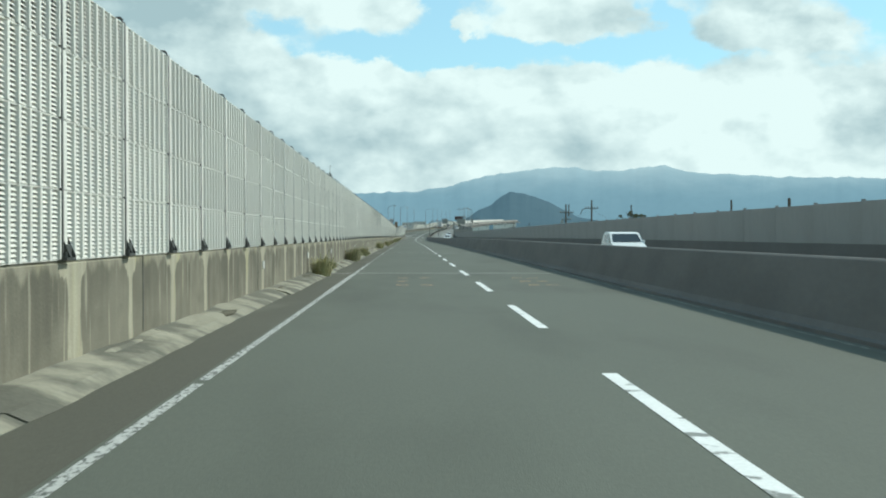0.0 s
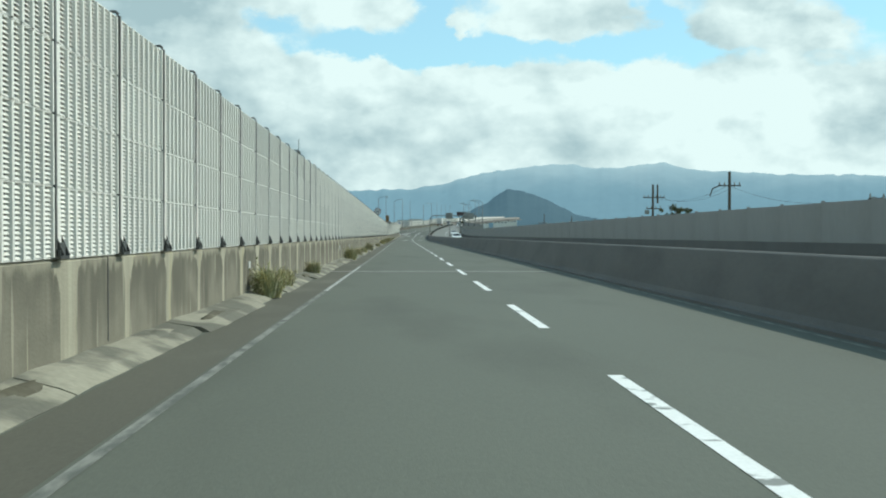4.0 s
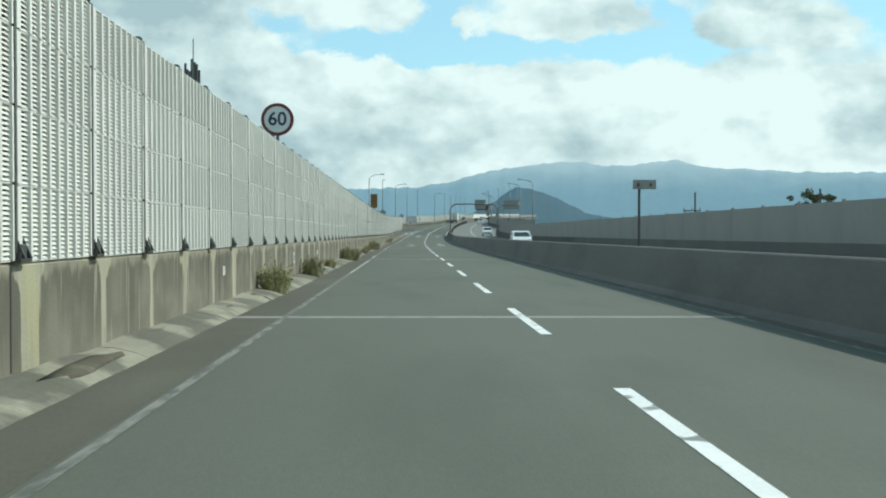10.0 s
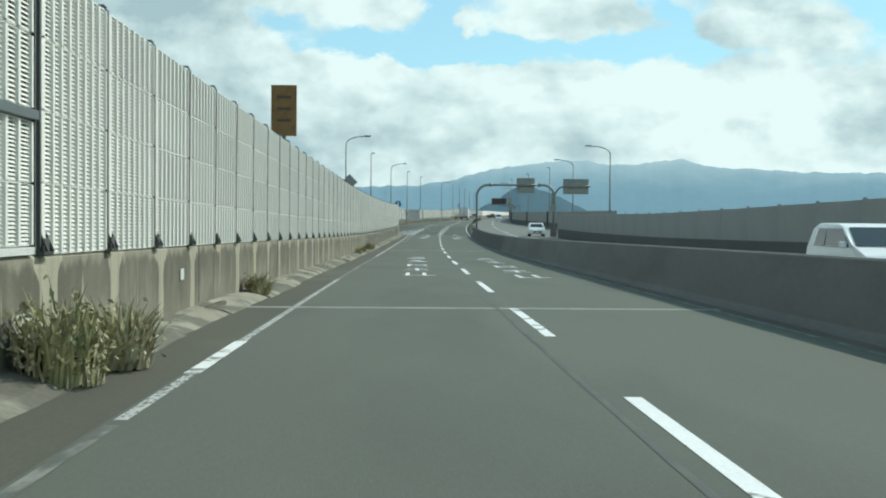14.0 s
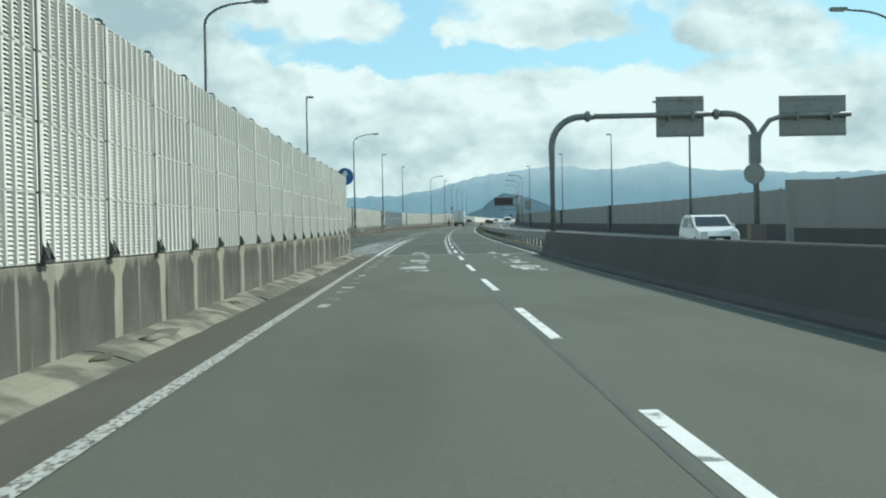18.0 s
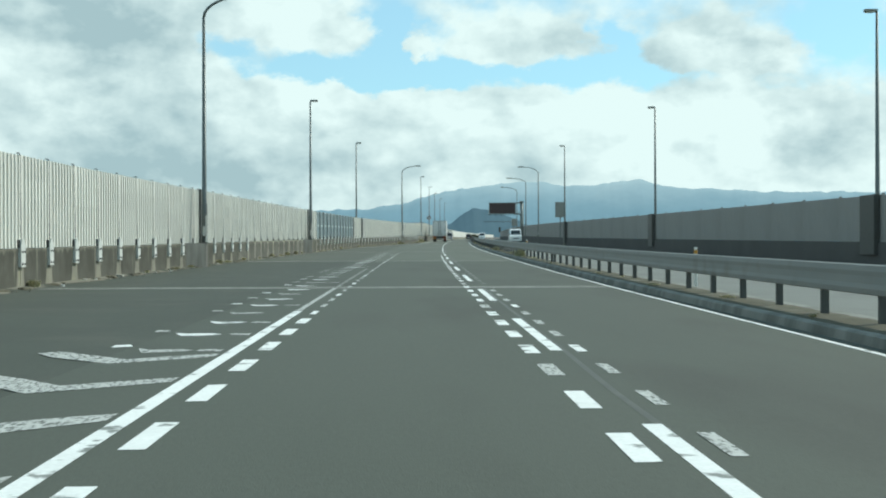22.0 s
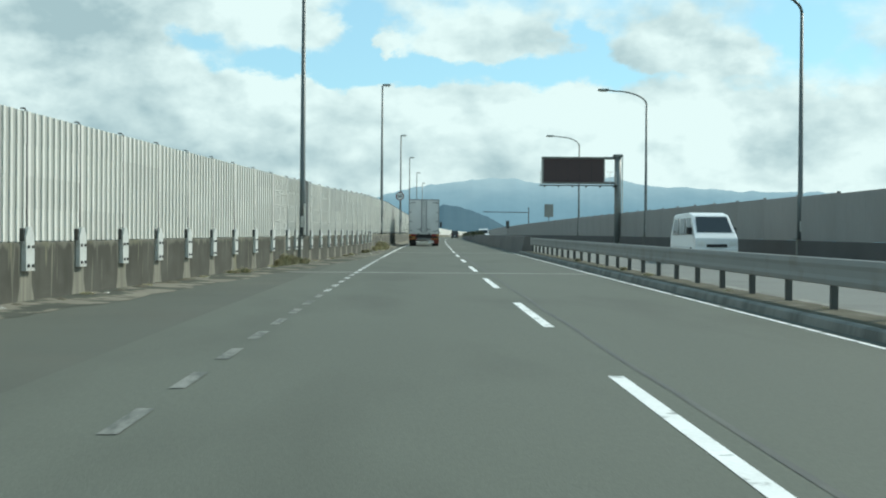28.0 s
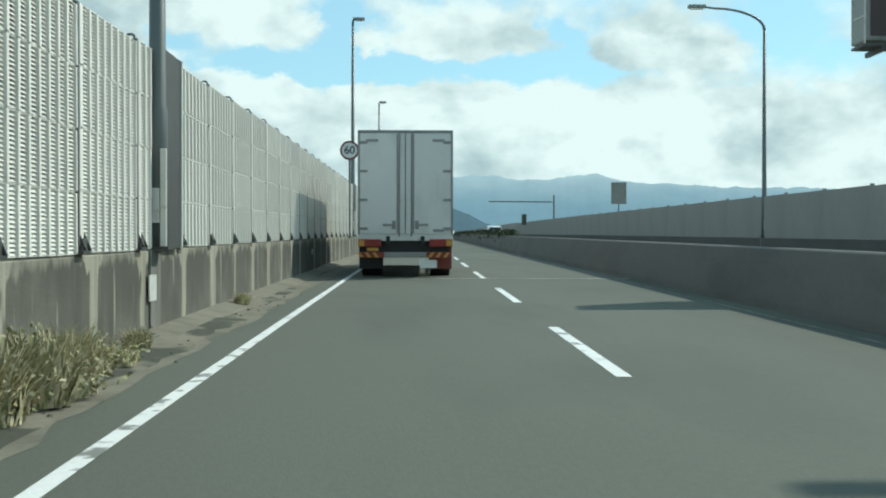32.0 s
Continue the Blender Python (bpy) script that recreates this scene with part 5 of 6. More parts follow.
part("screen", boxed(7.06, 11.57, -0.33, -0.30, 5.0, 6.76), VMS_FACE, cab, "dark blank screen")
for k in range(1, 5):
    part("seam", boxed(7.06 + 0.9 * k - 0.008, 7.06 + 0.9 * k + 0.008, -0.338, -0.33, 5.0, 6.76), CHASSIS, cab)
part("hood", boxed(6.9, 11.73, -0.45, -0.28, 6.8, 6.9), SIGN_BACK, cab)
for z in (6.85, 4.98):
    part("arm", tube(bmesh.new(), [(11.6, 0, z), (12.85, 0, z)], 0.11, 10), GANTRY, vms)
walkway = part("catwalk", boxed(6.75, 12.6, -0.75, -0.1, 4.72, 4.77), STEEL_DARK, vms)
for k in range(6):
    part("bracket", boxed(7.1 + k * 1.05, 7.16 + k * 1.05, -0.75, 0.1, 4.62, 4.72), STEEL_DARK, walkway)
for x in (6.78, 12.0, 12.45):
    part("rail_post", tube(bmesh.new(), [(x, -0.72, 4.77), (x, -0.72, 5.75)], 0.018, 6), STEEL_GALV, walkway)
for z in (5.3, 5.75):
    part("hand_rail", tube(bmesh.new(), [(11.75, -0.72, z), (12.45, -0.72, z)], 0.018, 6), STEEL_GALV, walkway)
    part("hand_rail", tube(bmesh.new(), [(6.78, -0.72, z), (6.78, -0.1, z)], 0.018, 6), STEEL_GALV, walkway)
part("cap", boxed(12.35, 13.05, -0.33, 0.33, 6.95, 7.12, 0.03), GANTRY, vms)
part("cable_pipe", tube(bmesh.new(), [(13.05, 0, 1.0), (13.05, 0, 6.95)], 0.04, 8), STEEL_GALV, vms)

# ================= road signs =================
def round_sign(s, u, zc, r, pole_top, kind):
    th = thing("road_sign", {"60": "round white speed limit sign with dark red rim, number 60", "arrow": "round blue sign with a white upward arrow on a pole"}[kind], "road sign", M(s, u))
    part("pole", tube(bmesh.new(), [(0, 0.08, 0.9), (0, 0.08, pole_top)], 0.045, 10), STEEL_GALV if kind != "60" else POLE, th)
    part("rim", disc(bmesh.new(), r, -0.02, 0.02, zc), SIGN_RED if kind == "60" else SIGN_BLUE, th)
    if kind == "60":
        part("face", disc(bmesh.new(), r * 0.80, -0.026, -0.02, zc), SIGN_WHITE, th)
        cu = bpy.data.curves.new("number", "FONT")
        cu.body, cu.size, cu.align_x, cu.align_y, cu.extrude, cu.offset = "60", r * 1.15, "CENTER", "CENTER", 0.003, 0.008
        tx = new("number", cu)
        dg = bpy.context.evaluated_depsgraph_get()
        me = bpy.data.meshes.new_from_object(tx.evaluated_get(dg))
        bpy.data.objects.remove(tx)
        me.materials.clear()
        me.materials.append(SIGN_NAVY)
        nb = new("number", me)
        nb.parent = th
        nb.matrix_basis = pose(0, -0.032, zc, 90, 0, 0)
    else:
        bm = bmesh.new()
        pts = [(-0.06, -0.30), (0.06, -0.30), (0.06, 0.08), (0.17, 0.08), (0, 0.34), (-0.17, 0.08), (-0.06, 0.08)]
        bm.faces.new([bm.verts.new((x * r / 0.45, -0.026, zc + z * r / 0.45)) for x, z in pts])
        part("arrow", bm, SIGN_WHITE, th)
        part("white_rim", tube(bmesh.new(), [(math.cos(a) * r * 0.98, -0.022, zc + math.sin(a) * r * 0.98) for a in [2 * math.pi * i / 40 for i in range(41)]], 0.008, 5), SIGN_WHITE, th)
    part("clamp", boxed(-0.08, 0.08, 0.02, 0.13, zc - 0.05, zc + 0.05), STEEL_DARK, th)
    return th


round_sign(222.0, -5.18, 4.28, 0.435, 4.6, "60")
round_sign(404.02, -4.92, 3.51, 0.39, 3.84, "arrow")
round_sign(666.3, -4.7, 4.75, 0.42, 5.1, "60")
th = thing("brown_sign", "plain brown upright board on a pole above the barrier", "road sign", M(301.8, -5.0))
part("board", boxed(-0.33, 0.33, -0.03, 0.02, 3.68, 5.0, 0.01), SIGN_BROWN, th)
part("pole", tube(bmesh.new(), [(0, 0.06, 0.9), (0, 0.06, 4.9)], 0.05, 10), POLE, th)
for k in range(3):
    part("bar", boxed(-0.18, 0.18, -0.036, -0.03, 4.05 + 0.3 * k, 4.12 + 0.3 * k), BARK, th)
th = thing("diamond_sign", "back of a diamond-shaped sign above the barrier", "road sign", M(332.0, -5.1))
bm = bmesh.new()
a = [bm.verts.new((x, -0.02, 3.75 + z)) for x, z in ((0, -0.42), (0.42, 0), (0, 0.42), (-0.42, 0))]
b = [bm.verts.new((v.co.x, 0.02, v.co.z)) for v in a]
bm.faces.new(a), bm.faces.new(b)
for i in range(4):
    bm.faces.new((a[i], a[(i + 1) % 4], b[(i + 1) % 4], b[i]))
part("board", bm, SIGN_BACK, th)
part("pole", tube(bmesh.new(), [(0, 0.06, 0.9), (0, 0.06, 4.0)], 0.05, 8), POLE, th)


def back_sign(s, u, zc, w, h, base=0.9):
    th = thing("road_sign", "grey back of a rectangular road sign on a pole", "road sign", M(s, u), "sign backs")
    part("board", boxed(-w / 2, w / 2, -0.02, 0.02, zc - h / 2, zc + h / 2, 0.008), SIGN_BACK, th)
    part("pole", tube(bmesh.new(), [(0, 0.07, base), (0, 0.07, zc + h * 0.4)], 0.05, 8), POLE, th)
    for k in (-0.3, 0.3):
        part("rib", boxed(-w / 2 + 0.03, w / 2 - 0.03, 0.02, 0.05, zc + k * h - 0.02, zc + k * h + 0.02), STEEL_DARK, th)


th = thing("road_sign", "small pale boxed sign on a dark pole by the median", "road sign", M(220.2, 4.22), "sign backs")
part("case", boxed(-0.20, 0.38, 0.0, 0.12, 2.38, 2.62, 0.01), SIGN_BACK, th)
part("pole", tube(bmesh.new(), [(-0.02, 0.17, 0.0), (-0.02, 0.17, 2.56)], 0.035, 10), STEEL_DARK, th)
for x in (-0.08, 0.24):
    part("fixing", boxed(x - 0.035, x + 0.035, -0.012, 0.0, 2.45, 2.53, 0.004), STEEL_DARK, th)
back_sign(560.0, 12.85, 4.0, 1.12, 1.68)
back_sign(706.0, 13.85, 4.25, 1.2, 1.7)

# white delineator posts at the median
for s in (456.5, 495.6):
    th = thing("delineator", "slim white delineator post behind the guardrail", "delineator", M(s, 4.3), "delineator posts")
    part("post", tube(bmesh.new(), [(0, 0, 0.2), (0, 0, 1.02)], 0.035, 10), SIGN_WHITE, th)
    part("reflector", tube(bmesh.new(), [(0, 0, 0.88), (0, 0, 0.96)], 0.039, 10), REFL_YELLOW, th)

# white plates on the parapet: distance marks, their figures as bars
def plate(s, z, w, h, bars):
    th = thing("marker_plate", "small white marker plate fixed to the concrete parapet", "marker plate", wall_pose(s, (UW if s < 406 else left_u(s)) + (0.022 if s == 628.7 else 0.003), z, 1), "marker plates")
    part("plate", boxed(-w / 2, w / 2, 0.0, 0.015, -h / 2, h / 2, 0.003), PLATE_WHITE, th)
    for k in range(bars):
        part("bar", boxed(-w * 0.3 + k * w * 0.6 / max(1, bars) - 0.0, -w * 0.3 + k * w * 0.6 / max(1, bars) + w * 0.1, 0.015, 0.018, -h * 0.3, h * 0.3), SIGN_BACK, th)


for s in (13.5, 34.0, 53.2, 72.8, 92.0, 131.4, 151.4, 190.4, 210.1, 229.9, 249.9, 287.2, 343.9, 617.7, 466.0, 525.1, 649.0):
    plate(s, 0.62, 0.24, 0.15, 0)
plate(23.9, 0.63, 0.34, 0.17, 0)
plate(122.3, 0.63, 0.34, 0.17, 1)
plate(221.9, 0.60, 0.42, 0.28, 4)
plate(280.8, 0.40, 0.6, 0.27, 0)
plate(628.7, 0.56, 0.36, 0.3, 0)

# ================= beyond the barriers =================
mast = thing("antenna_mast", "dark mobile phone mast with antennas above the barrier", "antenna mast", M(307.0, -23.2, -9.0))
part("mast_tube", tube(bmesh.new(), [(0, 0, 0), (0, 0, 27.5)], [0.4, 0.16], 12), POLE, mast)
for k in range(6):
    a = 2 * math.pi * k / 6
    part("antenna", boxed(-0.11, 0.11, -0.08, 0.08, 23.6, 26.4 + (k % 2) * 0.7, 0.03), STEEL_DARK, mast).matrix_basis = pose(0.68 * math.cos(a), 0.68 * math.sin(a), 0, 0, 0, math.degrees(a))
part("rod", tube(bmesh.new(), [(0.1, 0, 27.4), (0.1, 0, 29.5)], 0.05, 6), STEEL_DARK, mast)
part("platform", tube(bmesh.new(), [(0, 0, 23.8), (0, 0, 24.0)], [0.55, 0.55], 12), STEEL_DARK, mast)


def utility_pole(s, u, top, style):
    """style: 'twin' two poles with arms and a transformer, 'arm' one pole with a cross-arm, 'low' an arm well below the top, 'plain' a bare pole."""
    label = {"twin": "twin utility pole with cross-arms, insulators and a transformer", "arm": "utility pole with a cross-arm and insulators", "low": "utility pole with a low cross-arm", "plain": "bare dark pole beyond the far barrier"}[style]
    th = thing("utility_pole", label, "utility pole", M(s, u, -9.0), "utility poles")
    H = top + 9
    r = 0.15 if style in ("twin", "arm") else 0.10
    part("pole", tube(bmesh.new(), [(0, 0, 0), (0, 0, H)], [r * 1.4, r * 0.8], 10), BARK, th)

    def arm_at(z, half, n, off=0.0):
        arm = part("cross_arm", boxed(off - half, off + half, -0.06, 0.06, z, z + 0.11), STEEL_DARK, th)
        for k in range(n):
            x = off - half + 0.1 + (2 * half - 0.2) * k / max(1, n - 1)
            part("insulator", tube(bmesh.new(), [(x, 0, z + 0.10), (x, 0, z + 0.36)], [0.08, 0.05], 6), SIGN_BACK, arm)

    if style == "twin":
        part("pole", tube(bmesh.new(), [(0.55, 0, H - 2.2), (0.55, 0, H)], [0.12, 0.10], 8), BARK, th)
        arm_at(H - 1.6, 1.3, 6, 0.15)
        arm_at(H - 2.9, 0.9, 4, 0.1)
        part("transformer", tube(bmesh.new(), [(-0.75, 0, H - 4.9), (-0.75, 0, H - 3.9)], 0.28, 12), SIGN_BACK, th)
        part("platform", boxed(-1.15, 0.1, -0.3, 0.3, H - 5.05, H - 4.95), STEEL_DARK, th)
        part("switch_box", boxed(-0.95, -0.45, -0.2, 0.2, H - 3.5, H - 3.0, 0.03), SIGN_BACK, th)
    elif style == "arm":
        arm_at(H - 1.3, 1.0, 5)
        part("brace", tube(bmesh.new(), [(-0.9, 0, H - 1.25), (-1.5, 0, H - 1.5), (-1.75, 0, H - 2.2)], 0.06, 6), STEEL_DARK, th)
    elif style == "low":
        arm_at(H - 1.9, 0.9, 3, -0.3)


utility_pole(206.7, 27.7, 7.2, "twin")
utility_pole(172.1, 27.0, 6.85, "arm")
utility_pole(137.2, 26.5, 5.2, "low")
utility_pole(87.9, 25.6, 4.25, "plain")
utility_pole(72.0, 25.3, 3.9, "plain")
utility_pole(73.0, 25.7, 3.9, "plain")
utility_pole(306.4, 26.9, 5.4, "low")
utility_pole(273.2, 27.8, 4.5, "plain")
utility_pole(767.0, 15.4, 6.1, "plain")
for (s0, u0, z0), (s1, u1, z1) in (((172.1, 27.0, 5.7), (206.7, 27.7, 5.75)), ((172.1, 27.6, 5.6), (206.7, 28.4, 5.7)), ((137.2, 26.5, 3.5), (172.1, 27.0, 5.6))):
    pts = []
    for i in range(17):
        f = i / 16
        pts.append(P(s0 + (s1 - s0) * f, u0 + (u1 - u0) * f, z0 + (z1 - z0) * f - 0.9 * 4 * f * (1 - f)))
    cb = tagged(obj("power_cable", tube(bmesh.new(), pts, 0.011, 6), STEEL_DARK), "thin dark power cable hanging between utility poles", "cable", "power cables")
th = thing("catenary_arm", "thin horizontal steel arm on a pole beyond the far barrier", "mast", M(767.0, 15.4))
part("arm", tube(bmesh.new(), [(-0.25, 0, 5.2), (-8.5, 0, 5.25)], 0.07, 8), STEEL_DARK, th)
part("lamp_box", boxed(-4.2, -3.6, -0.2, 0.2, 2.2, 3.6), STEEL_DARK, th)


def tree(s, u, base, top, spread, seed):
    r = random.Random(seed)
    th = thing("tree", "bushy dark green tree beyond the far barrier", "tree", M(s, u, base), "trees")
    h = top - base
    bm = tube(bmesh.new(), [(0, 0, 0), (0.1, 0, h * 0.45), (0, 0.1, h * 0.75)], [0.3, 0.2, 0.1], 8)
    for k in range(6):
        a = r.uniform(0, 6.28)
        tube(bm, [(0, 0, h * (0.45 + 0.05 * k)), (math.cos(a) * spread * 0.35, math.sin(a) * spread * 0.35, h * (0.65 + 0.04 * k)), (math.cos(a) * spread * 0.75, math.sin(a) * spread * 0.75, h * (0.8 + 0.03 * k))], [0.12, 0.07, 0.03], 6)
    part("trunk", bm, BARK, th)
    bm = bmesh.new()
    clumps = [(Vector((r.gauss(0, 0.5) * spread, r.gauss(0, 0.5) * spread, h * r.uniform(0.62, 0.93))), r.uniform(0.25, 0.5) * spread * 0.6) for _ in range(26)]
    for c, q in clumps:
        for _ in range(70):
            d = Vector((r.gauss(0, 1), r.gauss(0, 1), r.gauss(0, 0.7))).normalized() * q * r.uniform(0.5, 1.05)
            p = c + d
            e = Vector((r.gauss(0, 1), r.gauss(0, 1), r.gauss(0, 1))).normalized() * 0.26
            f = Vector((r.gauss(0, 1), r.gauss(0, 1), r.gauss(0, 1))).normalized() * 0.22
            bm.faces.new([bm.verts.new(p - e), bm.verts.new(p + f), bm.verts.new(p + e), bm.verts.new(p - f)])
    part("crown", bm, TREE_LEAF, th)
    return th


tree(444.0, 82.0, -9.0, 10.2, 3.2, 1)
tree(446.0, 86.0, -9.0, 9.4, 2.6, 2)


# the hill and the ridge behind it
def hill(name, dist, outline, depth, material, label, rough, seed, step):
    """A wooded height: a crest along directions (degrees right of the first heading, metres up), falling to front and back."""
    bm = bmesh.new()
    az = [a for a, _ in outline]
    n = int((az[-1] - az[0]) / step) + 1
    rows = []
    for j in range(11):
        f = j / 10
        row = []
        for i in range(n):
            a = az[0] + (az[-1] - az[0]) * i / (n - 1)
            h = float(np.interp(a, az, [q for _, q in outline]))
            h += rough * noise.fractal(Vector((a * 1.9 + seed, 0.3, seed)), 1.0, 2.0, 5)
            d = dist - depth * (1 - f) if f <= 1 else dist
            k = math.sin(f * math.pi / 2) ** 0.9
            z = -9 + (h + 9) * k + rough * 1.2 * noise.fractal(Vector((a * 0.9, f * 5.0, seed)), 1.0, 2.0, 4) * (1 - f) * k * 2
            row.append(bm.verts.new((math.sin(radians(a)) * d, math.cos(radians(a)) * d, z)))
        rows.append(row)
    back = [bm.verts.new((v.co.x * 1.12, v.co.y * 1.12, -9)) for v in rows[-1]]
    rows.append(back)
    for p, q in zip(rows, rows[1:]):
        for i in range(n - 1):
            bm.faces.new((p[i], p[i + 1], q[i + 1], q[i]))
    return tagged(obj(name, bm, material, smooth=True), label, "mountain", kind="structure")


hill("backdrop_hill", 4200, [(1.3, -5), (1.9, 5), (2.6, 30), (3.2, 55), (4.0, 86), (4.5, 113), (4.9, 128), (5.4, 127), (6.2, 114), (6.9, 90), (7.5, 67), (8.2, 43), (9.2, 28), (10.7, 12), (12.2, -4)], 700, FOREST, "dark wooded hill, its blue haze added as a faint glow", 5.0, 2.0, 0.06)
hill("backdrop_ridge", 4850, [(-24, 120), (-12, 130), (-3.5, 140), (-1.3, 148), (0.3, 150), (2.0, 176), (3.6, 212), (5.8, 242), (7.4, 256), (9.0, 240), (10.4, 236), (11.3, 250), (12.5, 254), (13.8, 228), (15.8, 216), (17.8, 206), (22, 200), (30, 190), (40, 170)], 520, RIDGE, "mountain ridge far away, its pale blue haze added as a glow", 7.0, 5.0, 0.1)
for k in range(9):
    th = thing("warehouse", "distant low pale building beside the road", "building", pose(-30 + 21 * k + 6 * (k % 2), 1560 + 30 * (k % 3), -9.0), "far buildings")
    h = 15.0 + 1.5 * ((k * 7) % 3)
    part("wall", boxed(-9, 9, -6, 6, 0, h), BUILDING, th)
    part("roof", boxed(-9.3, 9.3, -6.4, 6.4, h, h + 0.5), SIGN_BACK, th)
    for j in range(4):
        part("window", boxed(-8 + 4.4 * j, -5.6 + 4.4 * j, -6.06, -6.0, h - 3, h - 1.6), CAR_GLASS, th)
# ================= vehicles =================
def wheel(parent, x, y, r, w):
    side = 1 if x > 0 else -1
    ty = part("wheel", tube(bmesh.new(), [(x - w / 2, y, r), (x - w / 2 + 0.02, y, r), (x + w / 2 - 0.02, y, r), (x + w / 2, y, r)], [r * 0.93, r, r, r * 0.93], 20), TYRE, parent)
    part("rim", tube(bmesh.new(), [(x + side * (w / 2 - 0.01), y, r), (x + side * (w / 2 + 0.012), y, r)], [r * 0.6, r * 0.5], 16), STEEL_GALV, ty)


def side_body(outline, wide, inset, z_in):
    """A car body from its side outline (y, z): sides lean in above z_in."""
    bm = bmesh.new()
    rings = []
    for sx in (-1, 1):
        rings.append([bm.verts.new((sx * (wide / 2 - (inset * max(0, z - z_in))), y, z)) for y, z in outline])
    n = len(outline)
    bm.faces.new(rings[0]), bm.faces.new(rings[1])
    for i in range(n):
        bm.faces.new((rings[0][i], rings[0][(i + 1) % n], rings[1][(i + 1) % n], rings[1][i]))
    bmesh.ops.bevel(bm, geom=[e for e in bm.edges], offset=0.045, segments=2, affect="EDGES", profile=0.6)
    return bm


def quad(bm, pts, mi=0):
    bm.faces.new([bm.verts.new(p) for p in pts]).material_index = mi
    return bm


def van(name, label, m, paint, wide=1.69, high=1.95, length=4.6, group=""):
    """A boxy one-box van; local y ahead, rear at y = 0."""
    th = thing(name, label, "van", m, group)
    L, h = length, high
    outline = [(0.02, 0.38), (0.0, 0.75), (0.06, 1.05), (0.14, h - 0.12), (0.35, h), (L * 0.62, h + 0.02), (L * 0.76, h - 0.1), (L * 0.93, h * 0.58), (L * 0.99, h * 0.48), (L, 0.45), (L - 0.1, 0.3), (0.15, 0.28)]
    ins = 0.13
    part("body", side_body(outline, wide, ins, h * 0.5), paint, th, smooth=False)
    xw = lambda z: wide / 2 - ins * max(0, z - h * 0.5)
    z0, z1 = h * 0.56, h - 0.2
    part("rear_window", quad(bmesh.new(), [(-xw(z0) + 0.14, 0.04, z0), (xw(z0) - 0.14, 0.04, z0), (xw(z1) - 0.16, 0.105, z1), (-xw(z1) + 0.16, 0.105, z1)]), CAR_GLASS, th)
    for sx in (-1, 1):
        for y0, y1 in ((0.35, L * 0.30), (L * 0.33, L * 0.55), (L * 0.58, L * 0.76)):
            part("side_window", quad(bmesh.new(), [(sx * (xw(z0) + 0.006), y0, z0), (sx * (xw(z0) + 0.006), y1 + 0.06, z0), (sx * (xw(z1) + 0.006), y1 - 0.1, z1), (sx * (xw(z1) + 0.006), y0 + 0.04, z1)]), CAR_GLASS, th)
        part("tail_lamp", boxed(sx * (wide / 2 - 0.19) - 0.06, sx * (wide / 2 - 0.19) + 0.06, -0.02, 0.05, 0.72, 1.15, 0.02), LAMP_RED, th)
        part("mirror", boxed(sx * (wide / 2 + 0.03) - 0.1, sx * (wide / 2 + 0.03) + 0.1, L * 0.78, L * 0.83, h * 0.56, h * 0.7, 0.02), CHASSIS, th)
        part("headlamp", boxed(sx * (wide / 2 - 0.22) - 0.13, sx * (wide / 2 - 0.22) + 0.13, L - 0.06, L + 0.015, 0.68, 0.84, 0.02), SIGN_WHITE, th)
        for y in (0.75, L - 0.8):
            wheel(th, sx * (wide / 2 - 0.09), y, 0.31, 0.18)
    zf0, zf1 = h * 0.60, h - 0.16
    part("windscreen", quad(bmesh.new(), [(-xw(zf0) + 0.12, L * 0.925, zf0), (xw(zf0) - 0.12, L * 0.925, zf0), (xw(zf1) - 0.12, L * 0.785, zf1), (-xw(zf1) + 0.12, L * 0.785, zf1)]), CAR_GLASS, th)
    part("bumper", boxed(-wide / 2 + 0.03, wide / 2 - 0.03, -0.06, 0.1, 0.33, 0.6, 0.03), paint, th)
    part("number_plate", boxed(-0.17, 0.17, -0.075, -0.06, 0.62, 0.78), SIGN_WHITE, th)
    part("front_bumper", boxed(-wide / 2 + 0.04, wide / 2 - 0.04, L - 0.06, L + 0.05, 0.3, 0.56, 0.03), paint, th)
    part("grille", boxed(-0.4, 0.4, L + 0.0, L + 0.03, 0.6, 0.72, 0.01), CHASSIS, th)
    return th


